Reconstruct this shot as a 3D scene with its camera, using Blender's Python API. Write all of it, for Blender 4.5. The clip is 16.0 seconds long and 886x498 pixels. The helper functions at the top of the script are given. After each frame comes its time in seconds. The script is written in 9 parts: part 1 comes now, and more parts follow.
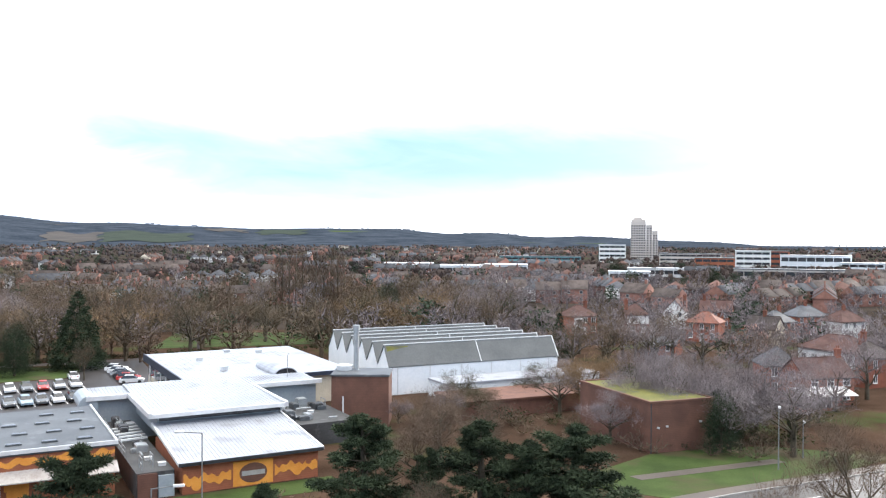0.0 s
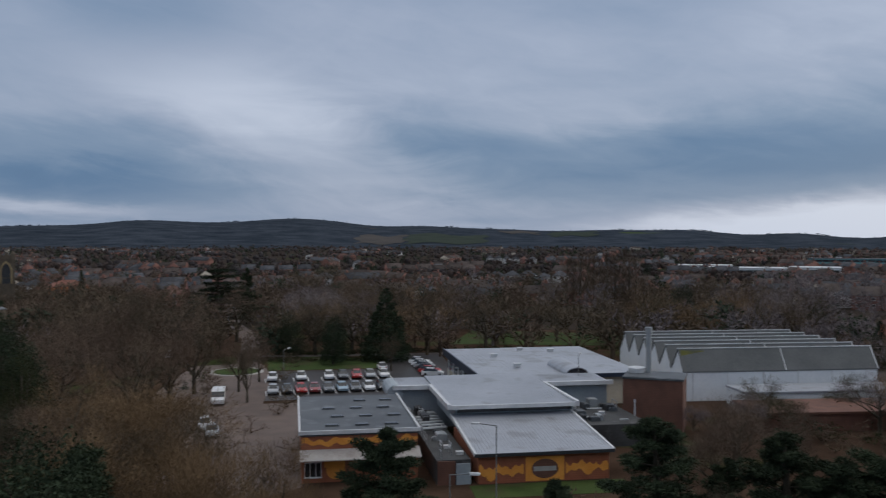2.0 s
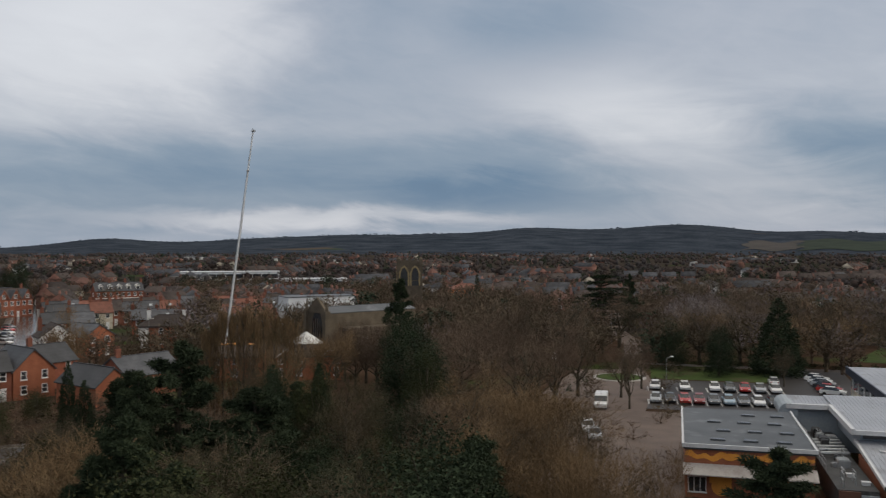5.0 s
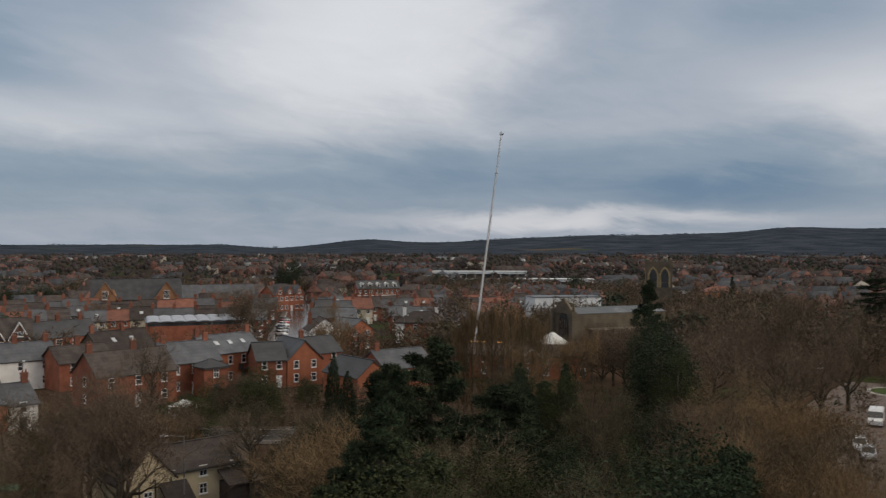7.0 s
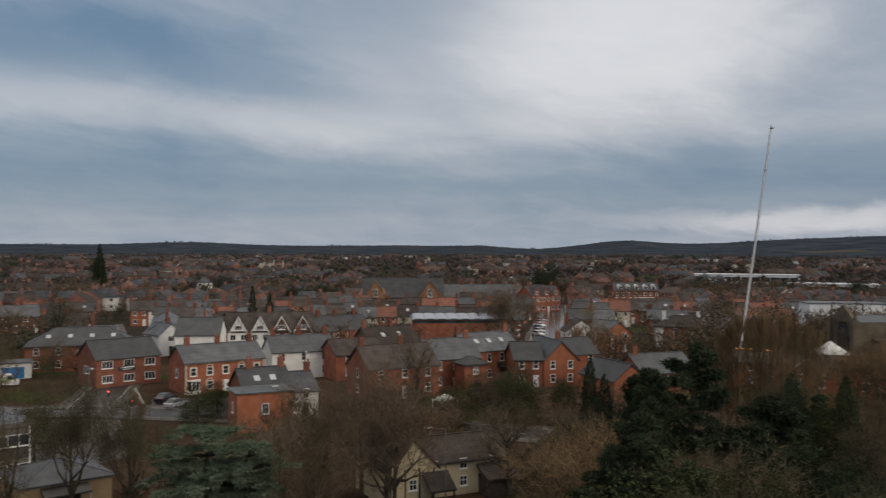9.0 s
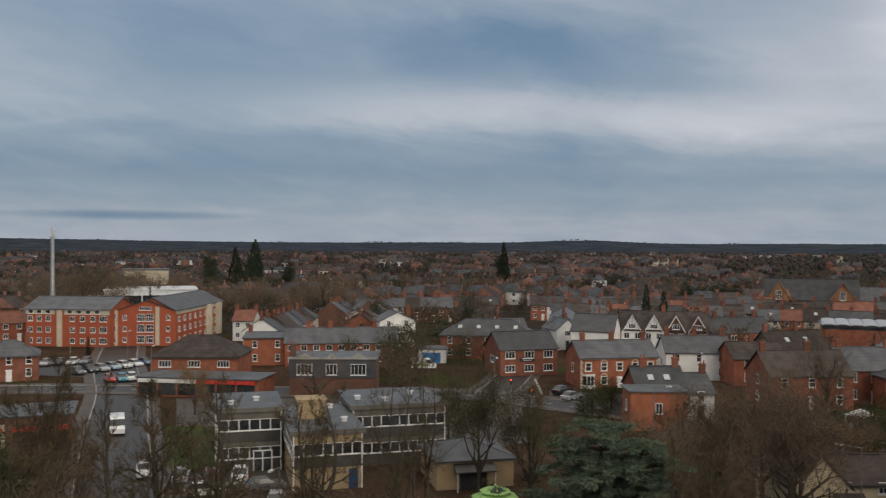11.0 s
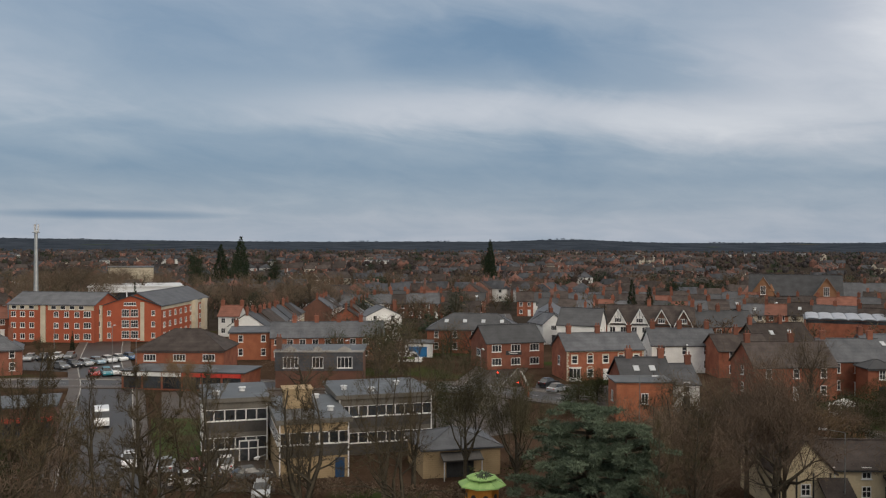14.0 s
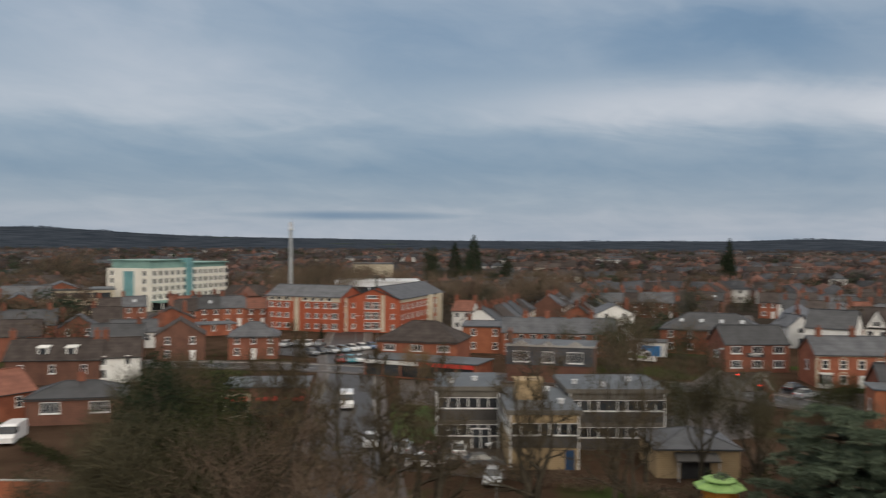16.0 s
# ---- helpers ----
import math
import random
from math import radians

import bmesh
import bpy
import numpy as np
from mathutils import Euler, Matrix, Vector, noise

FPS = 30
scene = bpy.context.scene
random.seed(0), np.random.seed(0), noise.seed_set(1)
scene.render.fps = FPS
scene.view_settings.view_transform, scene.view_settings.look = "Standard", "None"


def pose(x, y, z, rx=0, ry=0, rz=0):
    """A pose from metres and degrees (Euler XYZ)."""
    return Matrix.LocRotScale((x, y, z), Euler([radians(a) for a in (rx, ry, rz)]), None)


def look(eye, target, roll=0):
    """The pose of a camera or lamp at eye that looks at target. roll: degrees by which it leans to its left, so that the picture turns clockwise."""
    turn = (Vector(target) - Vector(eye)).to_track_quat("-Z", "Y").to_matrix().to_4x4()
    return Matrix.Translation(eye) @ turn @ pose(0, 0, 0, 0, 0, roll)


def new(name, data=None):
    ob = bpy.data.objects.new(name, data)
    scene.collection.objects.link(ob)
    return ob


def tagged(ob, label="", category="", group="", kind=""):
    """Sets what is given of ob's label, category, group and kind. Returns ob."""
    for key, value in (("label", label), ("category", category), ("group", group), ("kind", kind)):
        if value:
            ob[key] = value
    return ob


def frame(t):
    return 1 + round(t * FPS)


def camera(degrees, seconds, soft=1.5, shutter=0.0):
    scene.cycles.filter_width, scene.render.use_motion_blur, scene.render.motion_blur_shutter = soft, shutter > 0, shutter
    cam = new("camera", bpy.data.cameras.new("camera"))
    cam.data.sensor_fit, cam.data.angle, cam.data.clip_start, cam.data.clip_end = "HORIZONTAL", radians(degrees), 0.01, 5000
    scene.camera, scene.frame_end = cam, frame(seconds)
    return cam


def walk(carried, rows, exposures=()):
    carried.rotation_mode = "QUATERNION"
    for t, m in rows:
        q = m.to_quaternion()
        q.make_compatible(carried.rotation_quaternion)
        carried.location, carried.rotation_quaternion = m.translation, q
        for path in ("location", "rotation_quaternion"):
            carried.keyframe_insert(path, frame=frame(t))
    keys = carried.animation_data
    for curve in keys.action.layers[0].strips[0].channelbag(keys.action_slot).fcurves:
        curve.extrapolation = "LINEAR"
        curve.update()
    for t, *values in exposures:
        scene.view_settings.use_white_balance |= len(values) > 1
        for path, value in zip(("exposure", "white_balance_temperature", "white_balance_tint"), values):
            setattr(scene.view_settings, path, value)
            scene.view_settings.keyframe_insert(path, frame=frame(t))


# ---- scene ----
cam = camera(54.56, 16.0, soft=1.2, shutter=0.3)
PATH = [
    (0.0, pose(0, 0, 26.22, 89.32, -0.26, -0.75)),
    (0.5, pose(0, 0, 26.15, 89.35, -0.23, -0.24)),
    (0.7, pose(0, 0, 26.12, 89.36, -0.21, -0.06)),
    (0.8, pose(0, 0, 26.10, 89.37, -0.19, 0.22)),
    (0.9, pose(0, 0, 26.08, 89.38, -0.18, 0.98)),
    (1.0, pose(0, 0, 26.06, 89.39, -0.16, 2.88)),
    (1.2, pose(0, 0, 26.03, 89.39, -0.12, 6.72)),
    (1.5, pose(0, 0, 26.00, 89.39, -0.06, 11.82)),
    (2.0, pose(0, 0, 26.00, 89.38, -0.07, 18.48)),
    (2.5, pose(0, 0, 26.00, 89.46, -0.07, 24.02)),
    (3.0, pose(0, 0, 26.00, 89.48, -0.04, 28.30)),
    (3.5, pose(0, 0, 26.00, 89.52, 0.04, 32.24)),
    (4.0, pose(0, 0, 26.00, 89.56, 0.08, 36.23)),
    (4.2, pose(0, 0, 25.99, 89.61, 0.08, 37.62)),
    (6.3, pose(0, 0, 25.99, 89.82, -0.06, 54.05)),
    (6.5, pose(0, 0, 25.99, 89.79, -0.04, 55.63)),
    (7.0, pose(0, 0, 25.99, 89.83, -0.05, 59.93)),
    (7.5, pose(0, 0, 25.99, 89.83, -0.12, 64.38)),
    (8.0, pose(0, 0, 25.99, 89.86, -0.12, 68.68)),
    (8.5, pose(0, 0, 25.99, 89.89, -0.12, 71.84)),
    (9.0, pose(0, 0, 25.99, 89.88, -0.17, 76.93)),
    (9.5, pose(0, 0, 25.98, 89.83, -0.20, 83.41)),
    (10.0, pose(0, 0, 25.98, 89.83, -0.29, 90.14)),
    (10.2, pose(0, 0, 25.98, 89.79, -0.28, 93.17)),
    (11.4, pose(0, 0, 25.98, 89.66, -0.24, 104.30)),
    (12.3, pose(0, 0, 25.88, 89.56, -0.22, 103.28)),
    (12.5, pose(0, 0, 25.80, 89.58, -0.23, 102.99)),
    (13.0, pose(0, 0, 25.43, 89.61, -0.23, 102.23)),
    (13.5, pose(0, 0, 25.12, 89.60, -0.17, 101.96)),
    (14.0, pose(0, 0, 24.81, 89.64, -0.19, 101.85)),
    (14.5, pose(0, 0, 24.52, 89.64, -0.19, 101.74)),
    (15.0, pose(0, 0, 24.27, 89.66, -0.23, 101.61)),
    (15.2, pose(0, 0, 24.19, 89.66, -0.23, 101.60)),
    (15.3, pose(0, 0, 24.15, 89.66, -0.23, 101.95)),
    (15.4, pose(0, 0, 24.12, 89.66, -0.24, 103.50)),
    (15.5, pose(0, 0, 24.09, 89.66, -0.24, 105.28)),
    (15.7, pose(0, 0, 24.06, 89.63, -0.25, 109.64)),
    (16.0, pose(0, 0, 24.02, 89.56, -0.27, 117.15)),
]
EXPOSURES = [(0.0, 1.72, 5800, 10), (0.2, 1.1, 5700, 12), (0.4, 0.6, 5400, 12), (0.7, 0.3, 5420, 12), (1.0, -0.05, 5480, 11), (1.5, -0.33, 5550, 11), (2.2, -0.33, 5620, 11), (3.0, -0.2, 5820, 11),
             (4.0, -0.1, 6100, 10), (6.5, -0.12, 6350, 10), (9.0, -0.14, 6400, 10), (10.0, -0.18, 6400, 10), (12.5, 0.06, 6380, 10), (16.0, 0.06, 6420, 10)]
walk(cam, PATH, EXPOSURES)

# ---- daylight: an overcast winter sky with a broken cloud deck and a weak, wide sun ----
CLOUDS = [(-15, 0.8, 34, 3.4, -3.0, 0.75), (-2, 6.0, 24, 3.4, -3, -0.12), (-9, 14, 15, 6, 0, 0.16), (18, 7, 9, 3.0, 10, -0.12), (29, 6.5, 17, 5.2, 22, 0.18), (41, 3.6, 11, 2.0, 0, -0.13),
          (37, 14, 8, 5, 0, -0.09), (24, 11, 38, 13, 0, 0.13), (76, 9, 22, 9, 0, 0.10), (52, 1.8, 17, 1.1, 0, 0.24), (64, 15, 17, 10, 0, 0.41), (92, 12, 13, 3.2, 15, -0.14), (99, 8.4, 28, 2.7, 3, 0.14), (102, 13, 12, 3.6, 8, -0.15),
          (120, 12, 18, 6.5, 6, -0.09), (134, 9.5, 15, 4.0, 0, 0.07), (123, 1.75, 9.5, 0.4, 0, -0.2)]
SUN_AZ, SUN_EL = -48.0, 20.0          # bearing (anticlockwise from +y) and height of the veiled sun


def make_world():
    w = bpy.data.worlds.new("overcast_sky")
    scene.world = w
    w.use_nodes = True
    nt = w.node_tree
    nt.nodes.clear()
    N, K = nt.nodes.new, nt.links.new
    out, bg = N("ShaderNodeOutputWorld"), N("ShaderNodeBackground")
    sky = N("ShaderNodeTexSky")
    sky.sky_type, sky.sun_disc = "NISHITA", False
    sky.sun_elevation, sky.sun_rotation = radians(SUN_EL), radians(-SUN_AZ)
    sky.dust_density, sky.air_density = 2.0, 1.2
    geo = N("ShaderNodeTexCoord")
    sep = N("ShaderNodeSeparateXYZ")
    K(geo.outputs["Generated"], sep.inputs[0])

    def math_(op, a, b=None, clamp=False):
        m = N("ShaderNodeMath")
        m.operation, m.use_clamp = op, clamp
        for i, v in enumerate((a, b)):
            if v is None:
                continue
            if isinstance(v, (int, float)):
                m.inputs[i].default_value = v
            else:
                K(v, m.inputs[i])
        return m.outputs[0]

    up = math_("MAXIMUM", sep.outputs[2], 0.0)
    # the cloud deck seen in perspective: the direction meets a flat layer overhead
    den = math_("ADD", up, 0.16)
    comb = N("ShaderNodeCombineXYZ")
    K(math_("DIVIDE", sep.outputs[0], den), comb.inputs[0])
    K(math_("DIVIDE", sep.outputs[1], den), comb.inputs[1])
    # bearing and height in degrees
    az = math_("MULTIPLY", math_("ARCTAN2", math_("MULTIPLY", sep.outputs[0], -1.0), sep.outputs[1]), 180 / math.pi)
    el = math_("MULTIPLY", math_("ARCSINE", sep.outputs[2]), 180 / math.pi)
    flat = N("ShaderNodeCombineXYZ")
    K(az, flat.inputs[0])
    K(el, flat.inputs[1])

    def cloud_noise(vec, scale, detail, rough, dist, stretch=None, turn=0.0):
        n = N("ShaderNodeTexNoise")
        n.inputs["Scale"].default_value, n.inputs["Detail"].default_value = scale, detail
        n.inputs["Roughness"].default_value, n.inputs["Distortion"].default_value = rough, dist
        if stretch:
            mp = N("ShaderNodeMapping")
            mp.vector_type = "TEXTURE"
            mp.inputs["Rotation"].default_value[2], mp.inputs["Scale"].default_value = radians(turn), stretch
            K(vec, mp.inputs[0])
            vec = mp.outputs[0]
        K(vec, n.inputs["Vector"])
        return math_("SUBTRACT", n.outputs[0], 0.5)

    big = cloud_noise(comb.outputs[0], 0.5, 4.0, 0.5, 0.5)
    mid = cloud_noise(comb.outputs[0], 1.6, 6.0, 0.56, 0.6)
    streak = cloud_noise(flat.outputs[0], 1.0, 6.0, 0.58, 0.5, (13, 2.6, 1), 6)
    wisp = cloud_noise(flat.outputs[0], 1.0, 5.0, 0.6, 0.8, (5.0, 1.6, 1), 14)
    # ragged edges: bearing and height wander a little
    ragged = N("ShaderNodeCombineXYZ")
    K(math_("ADD", az, math_("MULTIPLY", mid, 12.0)), ragged.inputs[0])
    K(math_("ADD", el, math_("ADD", math_("MULTIPLY", streak, 2.2), math_("MULTIPLY", wisp, 1.4))), ragged.inputs[1])
    # layers by height: pale haze at the skyline, a dark blue shelf above it, then a paler deck
    layer = N("ShaderNodeValToRGB")
    K(math_("ADD", up, math_("ADD", math_("MULTIPLY", big, 0.05), math_("MULTIPLY", streak, 0.05))), layer.inputs[0])
    els = layer.color_ramp.elements
    layer.color_ramp.interpolation = "EASE"
    for p, v in ((0.0, 0.55), (0.03, 0.51), (0.055, 0.42), (0.078, 0.35), (0.105, 0.40), (0.14, 0.52), (0.19, 0.50), (0.276, 0.47), (0.4, 0.56), (0.62, 0.82)):
        e = els[0] if p == 0.0 else els.new(p)
        e.position, e.color = p, (v, v, v, 1)
    els.remove(els[-1])
    # thick and thin places of the deck: bearing, height, half width, half height, slant (degrees), how much brighter
    val = layer.outputs[0]
    for a, h, w, t, slant, k in CLOUDS:
        mp, ln, mr = N("ShaderNodeMapping"), N("ShaderNodeVectorMath"), N("ShaderNodeMapRange")
        mp.vector_type, ln.operation, mr.interpolation_type = "TEXTURE", "LENGTH", "SMOOTHSTEP"
        mp.inputs["Location"].default_value, mp.inputs["Rotation"].default_value[2], mp.inputs["Scale"].default_value = (a, h, 0), radians(slant), (w, t, 1)
        K(flat.outputs[0] if t < 0.5 else ragged.outputs[0], mp.inputs[0])
        K(mp.outputs[0], ln.inputs[0])
        K(ln.outputs["Value"], mr.inputs[0])
        mr.inputs[1].default_value, mr.inputs[2].default_value, mr.inputs[3].default_value, mr.inputs[4].default_value = 0.15, 1.0, k, 0.0
        val = math_("ADD", val, mr.outputs[0])
    for n, k in ((big, 0.22), (mid, 0.16), (streak, 0.10), (wisp, 0.09)):
        val = math_("ADD", val, math_("MULTIPLY", n, k))
    val = math_("MAXIMUM", math_("MINIMUM", val, 1.0), 0.0)
    ramp = N("ShaderNodeValToRGB")
    K(val, ramp.inputs[0])
    els = ramp.color_ramp.elements
    for p, c in ((0.0, (0.09, 0.16, 0.27)), (0.28, (0.16, 0.25, 0.37)), (0.46, (0.30, 0.37, 0.46)), (0.62, (0.49, 0.52, 0.58)), (0.82, (0.76, 0.76, 0.78)), (0.99, (0.86, 0.86, 0.87))):
        e = els[0] if p == 0.0 else els.new(p)
        e.position, e.color = p, (*c, 1)
    els.remove(els[-1])
    # thin places let some of the clear sky through
    mix = N("ShaderNodeMix")
    mix.data_type = "RGBA"
    mix.inputs[0].default_value = 0.12
    scl = N("ShaderNodeVectorMath")
    scl.operation = "SCALE"
    scl.inputs[3].default_value = 0.1
    K(sky.outputs[0], scl.inputs[0])
    K(ramp.outputs[0], mix.inputs[6])
    K(scl.outputs[0], mix.inputs[7])
    # an overcast sky is about three times as bright overhead as at the skyline
    lift = N("ShaderNodeMapRange")
    lift.interpolation_type = "SMOOTHSTEP"
    K(up, lift.inputs[0])
    lift.inputs[1].default_value, lift.inputs[2].default_value = 0.36, 0.95
    lift.inputs[3].default_value, lift.inputs[4].default_value = 0.0, 1.0
    # and less blue there
    grey = N("ShaderNodeMix")
    grey.data_type = "RGBA"
    K(lift.outputs[0], grey.inputs[0])
    grey.inputs[6].default_value, grey.inputs[7].default_value = (1, 1, 1, 1), (1.76, 1.58, 1.30, 1)
    high = N("ShaderNodeVectorMath")
    high.operation = "MULTIPLY"
    K(mix.outputs[2], high.inputs[0])
    K(grey.outputs[2], high.inputs[1])
    K(high.outputs[0], bg.inputs[0])
    bg.inputs[1].default_value = 1.0
    K(bg.outputs[0], out.inputs[0])


make_world()
sun = new("sun", bpy.data.lights.new("sun", "SUN"))
sun.data.energy, sun.data.angle, sun.data.color = 1.5, radians(40), (1.0, 0.87, 0.70)
sun.matrix_world = look((0, 0, 60), (60 * math.sin(radians(SUN_AZ)), -60 * math.cos(radians(SUN_AZ)), 60 - 60 * math.tan(radians(SUN_EL))))

# ---- materials ----
def mat(name, c1, c2, scale=1.0, rough=0.8, bump=0.0, fine=8.0, metal=0.0, vary=0.0, island=False, courses=0.0, spec=0.4, stretch=(1, 1, 1), stain=None):
    """Two colours mixed by noise at two sizes; vary: lightness steps from thing to thing; courses: height of rows in metres."""
    m = bpy.data.materials.new(name)
    m.use_nodes = True
    nt = m.node_tree
    b = nt.nodes["Principled BSDF"]
    N, K = nt.nodes.new, nt.links.new
    geo = N("ShaderNodeNewGeometry")
    mp = N("ShaderNodeMapping")
    mp.inputs["Scale"].default_value = stretch
    K(geo.outputs["Position"], mp.inputs[0])
    n1, n2 = N("ShaderNodeTexNoise"), N("ShaderNodeTexNoise")
    for n, s, d in ((n1, scale, 5.0), (n2, scale * fine, 3.0)):
        n.inputs["Scale"].default_value, n.inputs["Detail"].default_value = s, d
        K(mp.outputs[0], n.inputs["Vector"])
    add = N("ShaderNodeMath")
    add.operation = "MULTIPLY_ADD"
    K(n1.outputs[0], add.inputs[0])
    add.inputs[1].default_value = 0.65
    half = N("ShaderNodeMath")
    half.operation = "MULTIPLY"
    K(n2.outputs[0], half.inputs[0])
    half.inputs[1].default_value = 0.35
    K(half.outputs[0], add.inputs[2])
    fac = add.outputs[0]
    ramp = N("ShaderNodeValToRGB")
    e = ramp.color_ramp.elements
    e[0].position, e[0].color = 0.36, (*c1, 1)
    e[1].position, e[1].color = 0.64, (*c2, 1)
    K(fac, ramp.inputs[0])
    col = ramp.outputs[0]
    if stain:
        n3 = N("ShaderNodeTexNoise")
        n3.inputs["Scale"].default_value, n3.inputs["Detail"].default_value = stain[1], 6.0
        K(geo.outputs["Position"], n3.inputs["Vector"])
        rs = N("ShaderNodeValToRGB")
        rs.color_ramp.elements[0].position, rs.color_ramp.elements[1].position = stain[2], stain[2] + 0.12
        K(n3.outputs[0], rs.inputs[0])
        mx = N("ShaderNodeMix")
        mx.data_type = "RGBA"
        K(rs.outputs[0], mx.inputs[0])
        K(col, mx.inputs[6])
        mx.inputs[7].default_value = (*stain[0], 1)
        col = mx.outputs[2]
    if vary:
        hs = N("ShaderNodeHueSaturation")
        src = geo.outputs["Random Per Island"] if island else N("ShaderNodeObjectInfo").outputs["Random"]
        mr = N("ShaderNodeMapRange")
        K(src, mr.inputs[0])
        mr.inputs[3].default_value, mr.inputs[4].default_value = 1 - vary, 1 + vary
        K(mr.outputs[0], hs.inputs["Value"])
        K(col, hs.inputs["Color"])
        col = hs.outputs[0]
    if courses:
        sp = N("ShaderNodeSeparateXYZ")
        K(geo.outputs["Position"], sp.inputs[0])
        fr = N("ShaderNodeMath")
        fr.operation = "PINGPONG"
        K(sp.outputs[2], fr.inputs[0])
        fr.inputs[1].default_value = courses / 2
        mr = N("ShaderNodeMapRange")
        K(fr.outputs[0], mr.inputs[0])
        mr.inputs[1].default_value, mr.inputs[2].default_value = 0.0, courses / 2
        mr.inputs[3].default_value, mr.inputs[4].default_value = 0.92, 1.04
        hs = N("ShaderNodeHueSaturation")
        K(mr.outputs[0], hs.inputs["Value"])
        K(col, hs.inputs["Color"])
        col = hs.outputs[0]
    K(col, b.inputs["Base Color"])
    b.inputs["Roughness"].default_value, b.inputs["Metallic"].default_value = rough, metal
    b.inputs["Specular IOR Level"].default_value = spec
    if bump:
        bp = N("ShaderNodeBump")
        bp.inputs["Strength"].default_value, bp.inputs["Distance"].default_value = bump, 0.05
        K(fac, bp.inputs["Height"])
        K(bp.outputs[0], b.inputs["Normal"])
    return m


BRICK = mat("red_brick", (0.19, 0.062, 0.036), (0.31, 0.112, 0.064), 0.7, 0.9, 0.2, 14, vary=0.22, courses=0.225)
BRICK_F = mat("dull_brick", (0.14, 0.052, 0.034), (0.22, 0.088, 0.056), 0.7, 0.9, 0.2, 14, vary=0.3, courses=0.225)
BRICK_O = mat("orange_brick", (0.25, 0.085, 0.044), (0.35, 0.128, 0.066), 0.7, 0.9, 0.2, 14, vary=0.12, courses=0.225)
BRICK_D = mat("brown_brick", (0.10, 0.05, 0.037), (0.16, 0.078, 0.054), 0.6, 0.9, 0.2, 14, vary=0.1, courses=0.225)
CREAM_Y = mat("yellow_cream_render", (0.56, 0.47, 0.31), (0.70, 0.60, 0.41), 0.5, 0.9, 0.1, 10, vary=0.08)
CREAM = mat("cream_render", (0.43, 0.38, 0.29), (0.56, 0.50, 0.39), 0.5, 0.9, 0.1, 10, vary=0.08)
WHITE = mat("white_paint", (0.62, 0.62, 0.60), (0.78, 0.78, 0.76), 0.6, 0.6, 0.05, 10, vary=0.06)
WHITEW = mat("white_window_frame", (0.68, 0.68, 0.67), (0.8, 0.8, 0.79), 2.0, 0.4)
STONE = mat("sandstone", (0.075, 0.062, 0.046), (0.145, 0.118, 0.084), 0.4, 0.95, 0.3, 12, courses=0.45)
STONE_O = mat("orange_stone", (0.20, 0.098, 0.052), (0.29, 0.155, 0.085), 0.4, 0.95, 0.3, 12, vary=0.1, courses=0.45)
SLATE = mat("grey_slate", (0.036, 0.039, 0.046), (0.076, 0.080, 0.090), 0.5, 0.56, 0.3, 9, vary=0.5, courses=0.5, spec=0.4)
TILE = mat("brown_roof_tile", (0.038, 0.031, 0.029), (0.078, 0.065, 0.060), 0.6, 0.8, 0.3, 9, vary=0.25, courses=0.5, spec=0.15)
TILE_M = mat("maroon_tiles", (0.070, 0.042, 0.038), (0.125, 0.076, 0.066), 0.6, 0.85, 0.2, 6, spec=0.1)
TILE_R = mat("red_roof_tile", (0.13, 0.050, 0.034), (0.21, 0.085, 0.056), 0.6, 0.75, 0.3, 9, vary=0.2, courses=0.5)
FELT = mat("grey_roof_felt", (0.046, 0.052, 0.058), (0.086, 0.094, 0.102), 0.25, 0.5, 0.2, 20, stain=((0.125, 0.135, 0.145), 0.35, 0.58))
METAL = mat("pale_metal_roof", (0.27, 0.285, 0.32), (0.36, 0.38, 0.42), 0.15, 0.38, 0.05, 12, stain=((0.22, 0.225, 0.24), 0.3, 0.55), spec=0.6)
METAL_W = mat("grey_cladding", (0.26, 0.30, 0.33), (0.34, 0.38, 0.41), 0.3, 0.5, 0.05, 12)
DECK = mat("dark_roof_felt", (0.030, 0.031, 0.032), (0.062, 0.063, 0.064), 0.4, 0.7, 0.2, 14, stain=((0.11, 0.11, 0.11), 0.6, 0.6))
TRIMW = mat("white_metal_trim", (0.50, 0.51, 0.52), (0.64, 0.65, 0.66), 0.8, 0.4)
ORANGE = mat("orange_paint", (0.62, 0.24, 0.035), (0.74, 0.33, 0.055), 0.8, 0.6, 0.05, 10)
DARK = mat("dark_metal", (0.02, 0.022, 0.025), (0.045, 0.047, 0.05), 1.0, 0.5)
GREYM = mat("galvanised_steel", (0.30, 0.32, 0.33), (0.42, 0.44, 0.45), 1.0, 0.45, metal=0.6)
CONC = mat("concrete", (0.26, 0.25, 0.235), (0.38, 0.37, 0.35), 0.5, 0.9, 0.2, 10)
ASPH = mat("wet_asphalt", (0.020, 0.018, 0.018), (0.044, 0.040, 0.039), 0.12, 0.5, 0.15, 30, spec=0.35)
PAVE = mat("pavement_slabs", (0.044, 0.034, 0.029), (0.080, 0.063, 0.053), 0.3, 0.6, 0.2, 20)
LINE = mat("road_paint", (0.55, 0.55, 0.54), (0.7, 0.7, 0.68), 1.0, 0.6)
GRASS = mat("winter_grass", (0.030, 0.048, 0.014), (0.058, 0.085, 0.024), 0.25, 0.95, 0.4, 25, stain=((0.062, 0.054, 0.030), 0.12, 0.52), spec=0.1)
